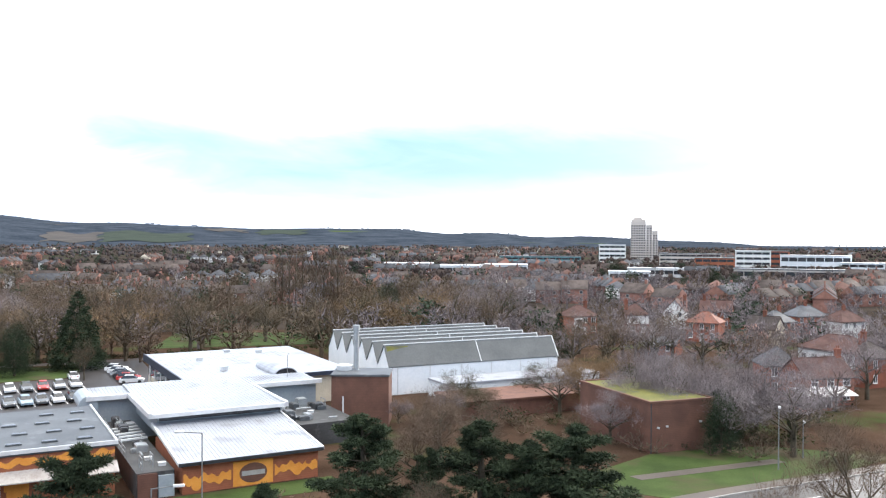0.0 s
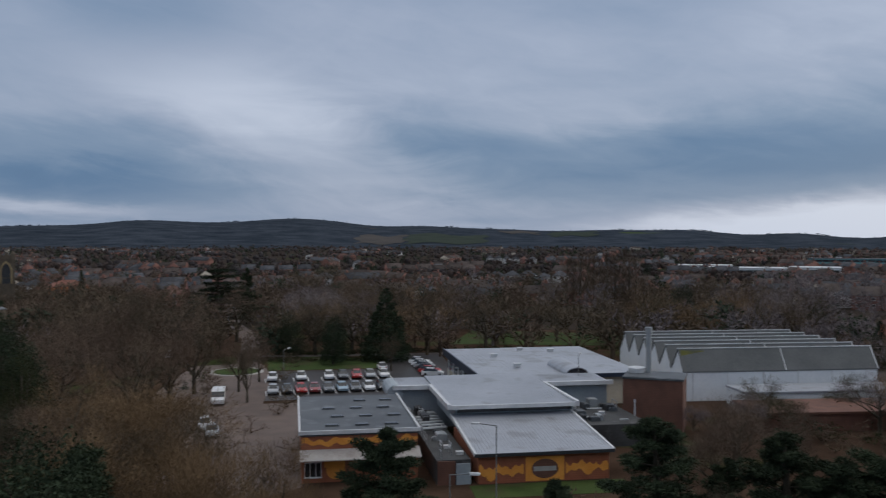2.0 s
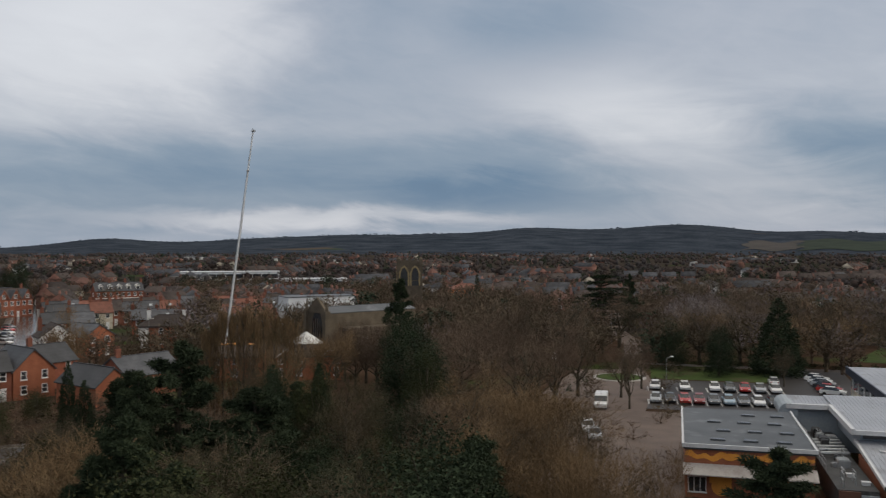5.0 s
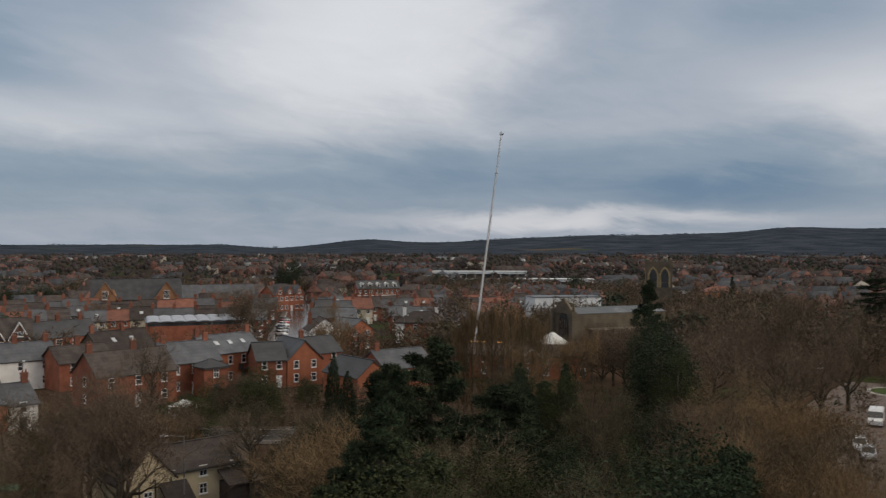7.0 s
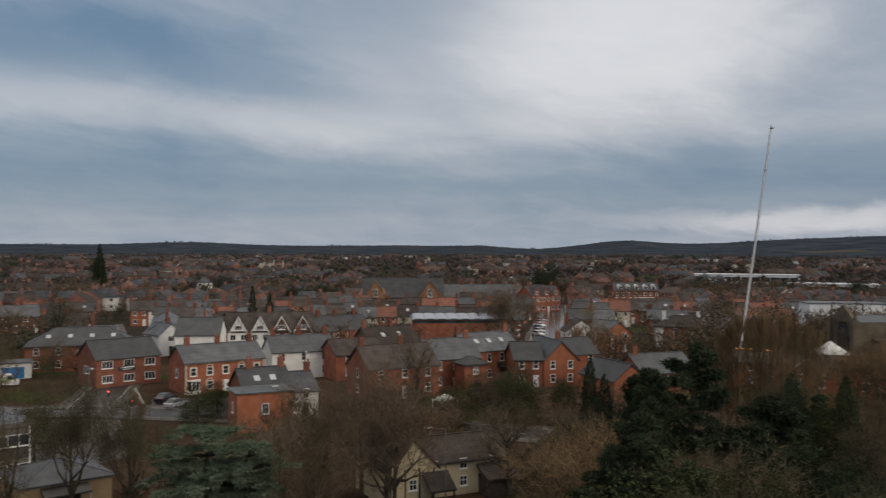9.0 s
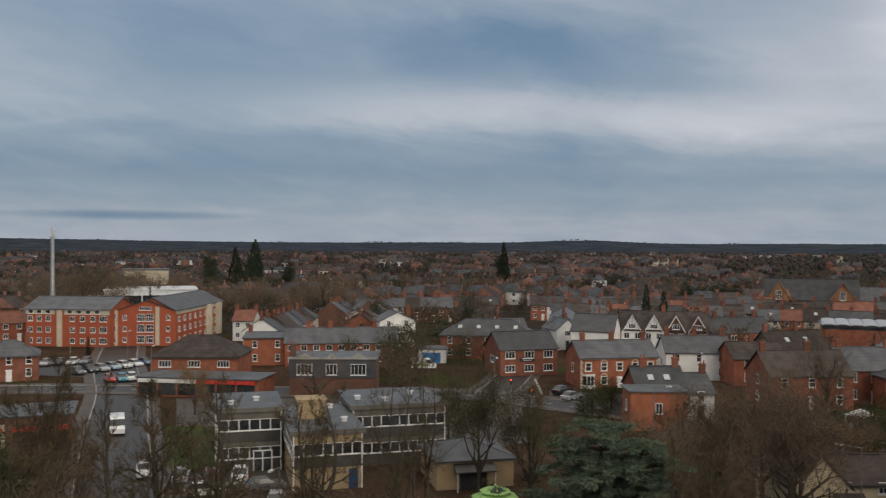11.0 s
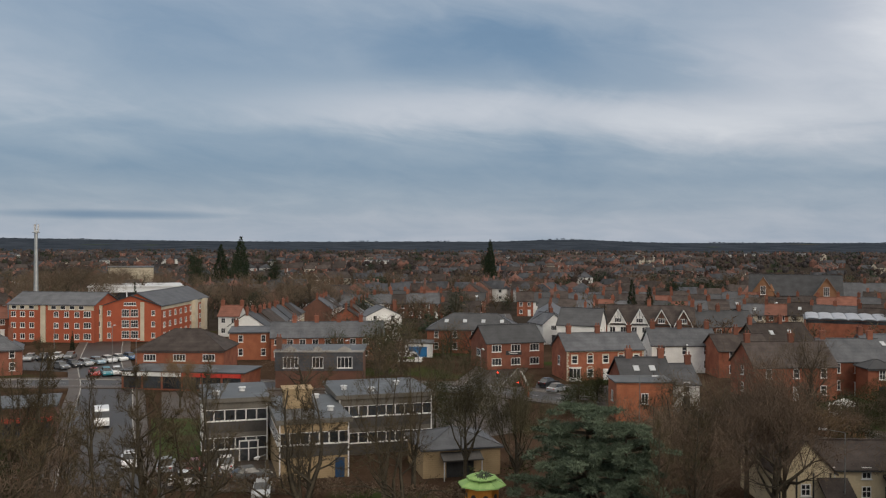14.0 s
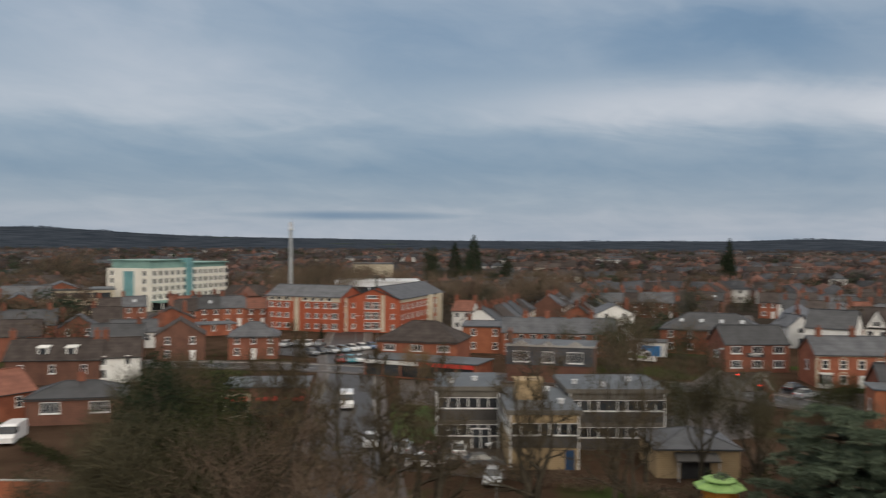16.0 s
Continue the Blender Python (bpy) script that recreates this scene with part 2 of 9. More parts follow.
SOIL = mat("leaf_litter", (0.036, 0.024, 0.017), (0.078, 0.051, 0.036), 0.15, 0.95, 0.5, 25, stain=((0.040, 0.058, 0.02), 0.06, 0.55), spec=0.0)
BARK = mat("bark", (0.038, 0.033, 0.025), (0.090, 0.077, 0.057), 1.2, 0.95, 0.5, 6, spec=0.08)
TWIG_B = mat("brown_twigs", (0.074, 0.058, 0.040), (0.134, 0.106, 0.074), 0.25, 0.95, vary=0.22, spec=0.08)
# brown twigs seen through haze: the veil is mixed in, paler and bluer
TWIG_M = mat("hazed_mauve_twigs", (0.136, 0.117, 0.119), (0.220, 0.191, 0.196), 0.25, 0.95, vary=0.15, spec=0.08)
TWIG_D = mat("dark_brown_twigs", (0.052, 0.041, 0.026), (0.098, 0.078, 0.048), 0.25, 0.95, vary=0.2, spec=0.08)
TWIG_R = mat("reddish_twigs", (0.082, 0.060, 0.045), (0.142, 0.106, 0.078), 0.25, 0.95, vary=0.18, spec=0.08)
TWIG_O = mat("ochre_twigs", (0.125, 0.084, 0.046), (0.200, 0.140, 0.081), 0.25, 0.95, vary=0.18, spec=0.08)
TWIG_G = mat("pale_lichen_twigs", (0.050, 0.046, 0.028), (0.094, 0.084, 0.054), 0.25, 0.95, vary=0.15, spec=0.08)
PINE = mat("pine_needles", (0.018, 0.027, 0.016), (0.046, 0.061, 0.034), 0.5, 0.85, vary=0.2, fine=5, spec=0.08)
DARKG = mat("dark_evergreen", (0.013, 0.021, 0.012), (0.035, 0.048, 0.027), 0.5, 0.85, vary=0.2, fine=5, spec=0.08)
CEDAR = mat("blue_cedar_needles", (0.048, 0.068, 0.046), (0.140, 0.175, 0.122), 0.6, 0.85, fine=5, spec=0.08)
IVY = mat("green_leaves", (0.021, 0.025, 0.011), (0.048, 0.054, 0.024), 0.5, 0.8, vary=0.2, fine=5, spec=0.08)
GLASS = mat("window_glass", (0.016, 0.019, 0.023), (0.05, 0.056, 0.064), 0.35, 0.08, vary=0.3, spec=0.7)
COPPER = mat("green_copper", (0.14, 0.25, 0.225), (0.21, 0.34, 0.31), 0.3, 0.6)
BLUEP = mat("blue_paint", (0.015, 0.13, 0.34), (0.03, 0.19, 0.44), 0.8, 0.5)
REDP = mat("red_shop_paint", (0.42, 0.035, 0.025), (0.52, 0.06, 0.04), 0.8, 0.5)
LIME = mat("lime_green_roof", (0.20, 0.36, 0.10), (0.30, 0.48, 0.16), 0.9, 0.5)
MOSS = mat("moss", (0.080, 0.085, 0.022), (0.150, 0.145, 0.032), 0.35, 0.95, 0.4, 10, stain=((0.07, 0.075, 0.06), 0.3, 0.55))

# ---- mesh helpers ----
class Mb:
    """Collects faces for one mesh."""

    def __init__(self):
        self.v, self.f, self.m = [], [], []

    def face(self, pts, m=0):
        i = len(self.v)
        self.v += [tuple(p) for p in pts]
        self.f.append(tuple(range(i, i + len(pts))))
        self.m.append(m)

    def box(self, x0, y0, z0, x1, y1, z1, m=0):
        self.prism([(x0, y0), (x1, y0), (x1, y1), (x0, y1)], z0, z1, m)
        return self

    def prism(self, poly, z0, z1, m=0, cap=None):
        n, i = len(poly), len(self.v)
        self.v += [(x, y, z0) for x, y in poly] + [(x, y, z1) for x, y in poly]
        for k in range(n):
            self.f.append((i + k, i + (k + 1) % n, i + n + (k + 1) % n, i + n + k))
            self.m.append(m)
        self.f += [tuple(i + n - 1 - k for k in range(n)), tuple(i + n + k for k in range(n))]
        self.m += [m, m if cap is None else cap]
        return self

    def slab(self, pts, th, m=0):
        """A sheet of the given top outline (counter-clockwise from above), th thick."""
        n, i = len(pts), len(self.v)
        self.v += [tuple(p) for p in pts] + [(p[0], p[1], p[2] - th) for p in pts]
        self.f += [tuple(i + k for k in range(n)), tuple(i + n + n - 1 - k for k in range(n))]
        self.m += [m, m]
        for k in range(n):
            self.f.append((i + n + k, i + n + (k + 1) % n, i + (k + 1) % n, i + k))
            self.m.append(m)
        return self

    def tube(self, a, b, ra, rb, n=6, m=0):
        a, b = Vector(a), Vector(b)
        q = (b - a).to_track_quat("Z", "Y")
        i = len(self.v)
        for c, r in ((a, ra), (b, rb)):
            for k in range(n):
                t = 2 * math.pi * k / n
                self.v.append(tuple(c + q @ Vector((r * math.cos(t), r * math.sin(t), 0))))
        for k in range(n):
            self.f.append((i + k, i + (k + 1) % n, i + n + (k + 1) % n, i + n + k))
            self.m.append(m)
        self.f += [tuple(i + n - 1 - k for k in range(n)), tuple(i + n + k for k in range(n))]
        self.m += [m, m]
        return self

    def mesh(self, name, mats):
        me = bpy.data.meshes.new(name)
        me.from_pydata(self.v, [], self.f)
        for m in mats if isinstance(mats, (list, tuple)) else [mats]:
            me.materials.append(m)
        me.polygons.foreach_set("material_index", self.m)
        return me


def part(name, mb, mats, parent=None, label="", at=None):
    """ONE mesh object under a thing or a part; mb: a builder or a ready mesh."""
    me = mb.mesh(name, mats) if isinstance(mb, Mb) else mb
    ob = new(name, me)
    if parent:
        ob.parent = parent
    if at is not None:
        ob.matrix_basis = at
    if label:
        tagged(ob, label)
    return ob


def thing(name, p, angle=0.0, label="", category="", group="", z=0.0):
    e = new(name)
    e.empty_display_size = 0.3
    e.matrix_basis = pose(p[0], p[1], z, 0, 0, angle)
    return tagged(e, label, category, group)


def soup(name, verts, tris, mats, idx=None):
    """A mesh from number arrays: verts (n, 3), tris (m, 3)."""
    me = bpy.data.meshes.new(name)
    me.vertices.add(len(verts))
    me.vertices.foreach_set("co", np.ascontiguousarray(verts, dtype=np.float32).ravel())
    me.loops.add(len(tris) * 3)
    me.loops.foreach_set("vertex_index", np.ascontiguousarray(tris, dtype=np.int32).ravel())
    me.polygons.add(len(tris))
    me.polygons.foreach_set("loop_start", np.arange(0, len(tris) * 3, 3, dtype=np.int32))
    for m in mats if isinstance(mats, (list, tuple)) else [mats]:
        me.materials.append(m)
    if idx is not None:
        me.polygons.foreach_set("material_index", np.ascontiguousarray(idx, dtype=np.int32))
    me.update()
    me.validate()
    return me


CACHE = {}


def lattice(xs, zs):
    """A window frame in one piece: the sill is the lowest row, every second cell above it is open."""
    nx, nz = len(xs), len(zs)
    solid = [[j == 0 or (0 < i < nx - 2 and (i % 2 == 1 or j % 2 == 1)) for j in range(nz - 1)] for i in range(nx - 1)]
    m = Mb()
    used = {}

    def corner(i, j, back):
        key = (i, j, back)
        if key not in used:
            used[key] = len(m.v)
            m.v.append((xs[i], 0.02 if back else -0.14 if j < 2 else -0.07, zs[j]))
        return used[key]

    for i in range(nx - 1):
        for j in range(nz - 1):
            if not solid[i][j]:
                continue
            m.f.append(tuple(corner(a, c, 0) for a, c in ((i, j), (i + 1, j), (i + 1, j + 1), (i, j + 1))))
            m.f.append(tuple(corner(a, c, 1) for a, c in ((i, j), (i, j + 1), (i + 1, j + 1), (i + 1, j))))
            for di, dj, p, q in ((-1, 0, (i, j + 1), (i, j)), (1, 0, (i + 1, j), (i + 1, j + 1)), (0, -1, (i, j), (i + 1, j)), (0, 1, (i + 1, j + 1), (i, j + 1))):
                a, c = i + di, j + dj
                if not (0 <= a < nx - 1 and 0 <= c < nz - 1 and solid[a][c]):
                    m.f.append((corner(*p, 0), corner(*p, 1), corner(*q, 1), corner(*q, 0)))
    m.m = [0] * len(m.f)
    return m


def window_meshes(w, h, style):
    """Frame with bars and sill, and the pane behind; the wall lies in the plane y = 0, the front looks to -y."""
    key = (round(w, 2), round(h, 2), style)
    if key not in CACHE:
        pn = Mb()
        b = 0.09 if style not in ("thin", "plain") else 0.055
        xs, zs = [-w / 2 - 0.08, -w / 2, -w / 2 + b], [-0.1, 0.0, b]
        if style in ("cross", "bars", "thin") and w > 0.8:
            n = max(2, round(w / 0.62))
            for k in range(1, n):
                xs += [-w / 2 + w * k / n - 0.035, -w / 2 + w * k / n + 0.035]
        if style in ("sash", "cross"):
            zs += [h * 0.52, h * 0.52 + 0.07]
        fr = lattice(xs + [w / 2 - b, w / 2, w / 2 + 0.08], zs + [h - b, h])
        pn.box(-w / 2 + b, -0.03, b, w / 2 - b, -0.006, h - b)
        CACHE[key] = (fr.mesh("window", WHITEW), pn.mesh("pane", GLASS))
    return CACHE[key]


def window(parent, x, y, z, w, h, turn=0, style="sash", frame_mat=None):
    fr, pn = window_meshes(w, h, style)
    o = part("window", fr, None, parent, at=pose(x, y, z, 0, 0, turn))
    part("pane", pn, None, o)
    return o


def chimney(parent, x, y, z0, z1, w=0.9, d=0.55, pots=2, mats=None):
    key = ("chimney", round(z1 - z0, 1), w, d, mats or BRICK)
    if key not in CACHE:
        h = z1 - z0
        b = Mb().box(-w / 2, -d / 2, 0, w / 2, d / 2, h - 0.25)
        b.box(-w / 2 - 0.06, -d / 2 - 0.06, h - 0.25, w / 2 + 0.06, d / 2 + 0.06, h)
        p = Mb().tube((0, 0, 0), (0, 0, 0.5), 0.13, 0.10, 8)
        CACHE[key] = (b.mesh("chimney", mats or BRICK_F), p.mesh("chimney_pot", TILE_R))
    b, p = CACHE[key]
    o = part("chimney", b, None, parent, at=pose(x, y, z0))
    for k in range(pots):
        part("chimney_pot", p, None, o, at=pose((k - (pots - 1) / 2) * w / max(pots, 1), 0, z1 - z0))
    return o


def roof_mesh(kind, w, d, eave, rise, over=0.3, th=0.18, x0=0.0, y0=0.0):
    r = Mb()
    o, zt = over, eave + th
    if kind == "x":
        k = rise / (d / 2)
        lo, hi = zt - o * k, zt + rise
        r.slab([(x0 - o, y0 - o, lo), (x0 + w + o, y0 - o, lo), (x0 + w + o, y0 + d / 2, hi), (x0 - o, y0 + d / 2, hi)], th)
        r.slab([(x0 - o, y0 + d / 2, hi), (x0 + w + o, y0 + d / 2, hi), (x0 + w + o, y0 + d + o, lo), (x0 - o, y0 + d + o, lo)], th)
        r.box(x0 - o, y0 + d / 2 - 0.12, hi - 0.05, x0 + w + o, y0 + d / 2 + 0.12, hi + 0.09)
    elif kind == "y":
        k = rise / (w / 2)
        lo, hi = zt - o * k, zt + rise
        r.slab([(x0 - o, y0 - o, lo), (x0 + w / 2, y0 - o, hi), (x0 + w / 2, y0 + d + o, hi), (x0 - o, y0 + d + o, lo)], th)
        r.slab([(x0 + w / 2, y0 - o, hi), (x0 + w + o, y0 - o, lo), (x0 + w + o, y0 + d + o, lo), (x0 + w / 2, y0 + d + o, hi)], th)
        r.box(x0 + w / 2 - 0.12, y0 - o, hi - 0.05, x0 + w / 2 + 0.12, y0 + d + o, hi + 0.09)
    elif kind == "hip":
        a, b, hi = (x0 - o, y0 - o), (x0 + w + o, y0 + d + o), zt + rise
        s = min(w, d) / 2
        if w >= d:
            p, q = (x0 + s, y0 + d / 2, hi), (x0 + w - s, y0 + d / 2, hi)
        else:
            p, q = (x0 + w / 2, y0 + s, hi), (x0 + w / 2, y0 + d - s, hi)
        A, B, C, D = (a[0], a[1], zt), (b[0], a[1], zt), (b[0], b[1], zt), (a[0], b[1], zt)
        if w >= d:
            for f in ((A, B, q, p), (C, D, p, q), (B, C, q), (D, A, p)):
                r.face(f)
        else:
            for f in ((D, A, p, q), (B, C, q, p), (A, B, p), (C, D, q)):
                r.face(f)
        r.prism([(a[0], a[1]), (b[0], a[1]), (b[0], b[1]), (a[0], b[1])], zt - th, zt - 0.004)
        r.tube((p[0], p[1], p[2] - 0.02), (q[0], q[1], q[2] - 0.02), 0.12, 0.12, 5)
        for c, e in ((A, p), (D, p if w >= d else q), (B, q if w >= d else p), (C, q)):
            r.tube(c, e, 0.09, 0.09, 4)
    else:
        r.box(x0 - o, y0 - o, eave, x0 + w + o, y0 + d + o, eave + th)
    return r


def wall_mesh(kind, w, d, eave, rise, x0=0.0, y0=0.0):
    m = Mb().box(x0, y0, -0.3, x0 + w, y0 + d, eave)
    if kind == "x":
        for x in (x0, x0 + w - 0.25):
            tri = [(y0, eave), (y0 + d, eave), (y0 + d / 2, eave + rise)]
            i = len(m.v)
            m.v += [(x, y, z) for y, z in tri] + [(x + 0.25, y, z) for y, z in tri]
            m.f += [(i + 2, i + 1, i), (i + 3, i + 4, i + 5), (i, i + 1, i + 4, i + 3), (i + 1, i + 2, i + 5, i + 4), (i + 2, i, i + 3, i + 5)]
            m.m += [0] * 5
    elif kind == "y":
        for y in (y0, y0 + d - 0.25):
            tri = [(x0, eave), (x0 + w, eave), (x0 + w / 2, eave + rise)]
            i = len(m.v)
            m.v += [(x, y, z) for x, z in tri] + [(x, y + 0.25, z) for x, z in tri]
            m.f += [(i, i + 1, i + 2), (i + 5, i + 4, i + 3), (i + 1, i, i + 3, i + 4), (i + 2, i + 1, i + 4, i + 5), (i, i + 2, i + 5, i + 3)]
            m.m += [0] * 5
    return m


def house(p0, p1, d=8.0, eave=5.3, rise=3.0, kind="x", wall=None, roof=None, front=(3, 2), left=(0, 0), right=(0, 0), chim=(0.1, 0.9),
          label="red brick terraced house with a grey slate roof", group="town houses", style="sash", name="house", win=(1.0, 1.5), lights=0, door=True, category="house", chim_wall=None, pots=2):
    """A house whose front wall runs from p0 to p1 (left to right from the street it faces). front, left, right: windows a storey, storeys."""
    dx, dy = p1[0] - p0[0], p1[1] - p0[1]
    w, ang = math.hypot(dx, dy), math.degrees(math.atan2(dy, dx))
    t = thing(name, p0, ang, label, category, group)
    keep_clear(p0, ang, w, d)
    part("wall", wall_mesh(kind, w, d, eave, rise), wall or BRICK, t)
    part("roof", roof_mesh(kind, w, d, eave, rise), roof or SLATE, t)
    if kind in ("x", "hip"):
        part("gutter", Mb().box(-0.25, -0.43, eave - 0.16, w + 0.25, -0.31, eave - 0.05), DARK, t)
    ww, wh = win
    for n, s, side in ((front[0], front[1], 0), (left[0], left[1], 1), (right[0], right[1], 2)):
        span = w if side == 0 else d
        for j in range(s):
            z = 0.9 + j * (eave / max(s, 1)) if s > 1 else eave * 0.45
            for i in range(n):
                a = span * (i + 0.5) / n
                if side == 0 and j == 0 and door and i == n // 2 and s > 1:
                    part("door", Mb().box(-0.5, -0.06, 0, 0.5, 0.02, 2.1).box(-0.62, -0.09, 2.1, 0.62, 0.02, 2.25), WHITEW if i % 2 else DARK, t, at=pose(a, 0, 0))
                    continue
                if side == 0:
                    window(t, a, 0, z, ww, wh, 0, style)
                elif side == 1:
                    window(t, 0, d - a, z, ww, wh, -90, style)
                else:
                    window(t, w, a, z, ww, wh, 90, style)
    for c in chim:
        if kind == "x":
            chimney(t, c * w, d / 2, eave + rise - 0.5, eave + rise + 1.5, mats=chim_wall, pots=pots)
        else:
            chimney(t, c * w, d * 0.5, eave + rise * 0.45, eave + rise + 1.3, mats=chim_wall)
    for k in range(lights):
        x = w * (k + 1.0) / (lights + 1)
        f = 0.5
        z = eave + 0.2 + rise * f
        tilt = math.degrees(math.atan2(rise, d / 2))
        o = part("roof_window", Mb().box(-0.45, -0.6, 0, 0.45, 0.6, 0.09), GREYM, t, at=pose(x, d / 2 * f, z, tilt, 0, 0))
        part("pane", Mb().box(-0.38, -0.52, 0.09, 0.38, 0.52, 0.1), SKYGLASS, o)
    return t


CLEAR = []


def keep_clear(p, ang, w, d, margin=1.5):
    """Notes the ground that a building stands on, so that nothing is scattered there."""
    CLEAR.append((p[0], p[1], math.cos(radians(ang)), math.sin(radians(ang)), w, d, margin))


def is_clear(x, y, r=0.0):
    for px, py, c, s, w, d, m in CLEAR:
        u, v = (x - px) * c + (y - py) * s, -(x - px) * s + (y - py) * c
        if -m - r < u < w + m + r and -m - r < v < d + m + r:
            return False
    return True


SKYGLASS = mat("rooflight_glass", (0.35, 0.38, 0.42), (0.5, 0.53, 0.56), 0.5, 0.12, spec=0.8)

# ---- trees: prototypes as number arrays, so that woods can be joined from them ----
def blades(P, D, L, W_, rng):
    """Thin leaf or twig blades: a triangle each, from P along D, L long, W_ wide."""
    n = len(P)
    side = np.cross(D, rng.normal(size=(n, 3)))
    side /= np.linalg.norm(side, axis=1)[:, None] + 1e-9
    a, b, c = P - side * (W_ / 2)[:, None], P + side * (W_ / 2)[:, None], P + D * L[:, None]
    v = np.stack([a, b, c], 1).reshape(-1, 3)
    return v, np.arange(3 * n).reshape(-1, 3)


def unit(a):
    return a / (np.linalg.norm(a, axis=-1, keepdims=True) + 1e-9)


def limb_tubes(segs, n=4):
    vs, ts = [], []
    base = 0
    for a, b, ra, rb in segs:
        d = unit(b - a)
        s = unit(np.cross(d, (0.31, 0.95, 0.1)))
        t = np.cross(d, s)
        ang = np.arange(n) * 2 * np.pi / n
        ring = np.cos(ang)[:, None] * s + np.sin(ang)[:, None] * t
        vs += [a + ring * ra, b + ring * rb]
        for k in range(n):
            k2 = (k + 1) % n
            ts += [(base + k, base + k2, base + n + k2), (base + k, base + n + k2, base + n + k)]
        base += 2 * n
    return np.concatenate(vs), np.array(ts)


def bare_tree(seed, h=12.0, spread=0.42, twigs=3000, tw=0.05, upright=0.35, clear=0.25, levels=4, wood=2, sides=4):
    """A leafless tree: trunk, forking limbs as tapered tubes, outer branches and twigs as fine blades. Returns (limbs, twigs) arrays."""
    rng = np.random.default_rng(seed)
    segs, thin, tips = [], [], []

    def grow(p, d, length, r, lev):
        steps = 3 if lev < 2 else 2
        for k in range(steps):
            q = p + d * length / steps
            (segs if lev <= wood else thin).append((p, q, r, r * 0.82))
            p, r = q, r * 0.82
            d = unit(d + rng.normal(size=3) * 0.17 + np.array((0, 0, 0.05)))
            if lev >= 2:
                tips.append((p, d))
        if lev >= levels:
            tips.append((p, d))
            return
        for k in range(rng.integers(3, 5)):
            out = unit(np.array((*rng.normal(size=2), 0)))
            nd = unit(d * (0.55 + upright) + out * rng.uniform(0.5, 1.0) + np.array((0, 0, upright * 0.6)))
            grow(p, nd, length * rng.uniform(0.6, 0.85), r * 0.6, lev + 1)

    trunk = h * clear
    r0 = h * 0.023
    segs.append((np.array((0, 0, -0.3)), np.array((0, 0, trunk)), r0 * 1.25, r0))
    top = np.array((0, 0, trunk))
    for k in range(5):
        a = 2 * np.pi * (k + rng.uniform(0, 0.6)) / 5
        nd = unit(np.array((np.cos(a) * spread * 2.0, np.sin(a) * spread * 2.0, 0.55 + upright)))
        grow(top - np.array((0, 0, rng.uniform(0, 0.35) * trunk)), nd, h * rng.uniform(0.17, 0.25), r0 * 0.6, 1)
    grow(top, np.array((0, 0, 1.0)), h * 0.25, r0 * 0.8, 1)
    for k in range(4):
        a = rng.uniform(0, 2 * np.pi)
        grow(top * rng.uniform(1.0, 1.8), unit(np.array((np.cos(a) * spread * 2.4, np.sin(a) * spread * 2.4, 0.35 + upright * 0.6))), h * 0.16, r0 * 0.4, 2)
    P = np.array([t[0] for t in tips])
    D = np.array([t[1] for t in tips])
    pick = rng.integers(0, len(P), twigs)
    dirs = unit(D[pick] + rng.normal(size=(twigs, 3)) * 0.7 + np.array((0, 0, 0.15)))
    start = P[pick] + rng.normal(size=(twigs, 3)) * h * 0.03
    tv, tt = blades(start, dirs, rng.uniform(0.4, 1.0, twigs) * h * 0.1, np.full(twigs, tw), rng)
    if thin:
        A, B = np.array([t[0] for t in thin]), np.array([t[1] for t in thin])
        R = np.array([t[2] for t in thin])
        bv, _ = blades(A, unit(B - A), np.linalg.norm(B - A, axis=1) * 1.25, np.maximum(R * 2.2, tw), rng)
        tv = np.concatenate([tv, bv])
        tt = np.arange(len(tv)).reshape(-1, 3)
    lv, lt = limb_tubes(segs, sides)
    s = h / max(tv[:, 2].max(), lv[:, 2].max(), 0.1)
    return (lv * s, lt), (tv * s, tt)


def column_tree(seed, h=12.0, width=2.2, branches=90, twigs=800, tw=0.03):
    """A narrow leafless poplar: one stem with many branches held close and upright."""
    rng = np.random.default_rng(seed)
    segs = [(np.array((0, 0, -0.3)), np.array((0, 0, h * 0.5)), 0.011 * h, 0.008 * h), (np.array((0, 0, h * 0.5)), np.array((0.1, 0, h * 0.95)), 0.008 * h, 0.002 * h)]
    ends = []
    for k in range(branches):
        f = rng.uniform(0.06, 0.86)
        reach = width / 2 * rng.uniform(0.45, 1.0) * min(1.0, (1 - f) * 2.4) * min(1.0, 0.45 + f * 2.5)
        a = rng.uniform(0, 2 * np.pi)
        p, q = np.array((0, 0, h * f)), np.array((math.cos(a) * reach, math.sin(a) * reach, min(h * 0.98, h * f + reach * rng.uniform(1.8, 3.0))))
        if k % 4 == 0:
            segs.append((p, q, 0.003 * h, 0.001 * h))
        ends.append((p, q))
    P, Q = np.array([e[0] for e in ends]), np.array([e[1] for e in ends])
    pick, u = rng.integers(0, branches, twigs), rng.uniform(0.3, 1.05, (twigs, 1))
    dirs = unit(unit(Q - P)[pick] + rng.normal(size=(twigs, 3)) * 0.22 + np.array((0, 0, 0.5)))
    return limb_tubes(segs, 3), blades(P[pick] + (Q - P)[pick] * u, dirs, rng.uniform(0.05, 0.12, twigs) * h, np.full(twigs, tw), rng)


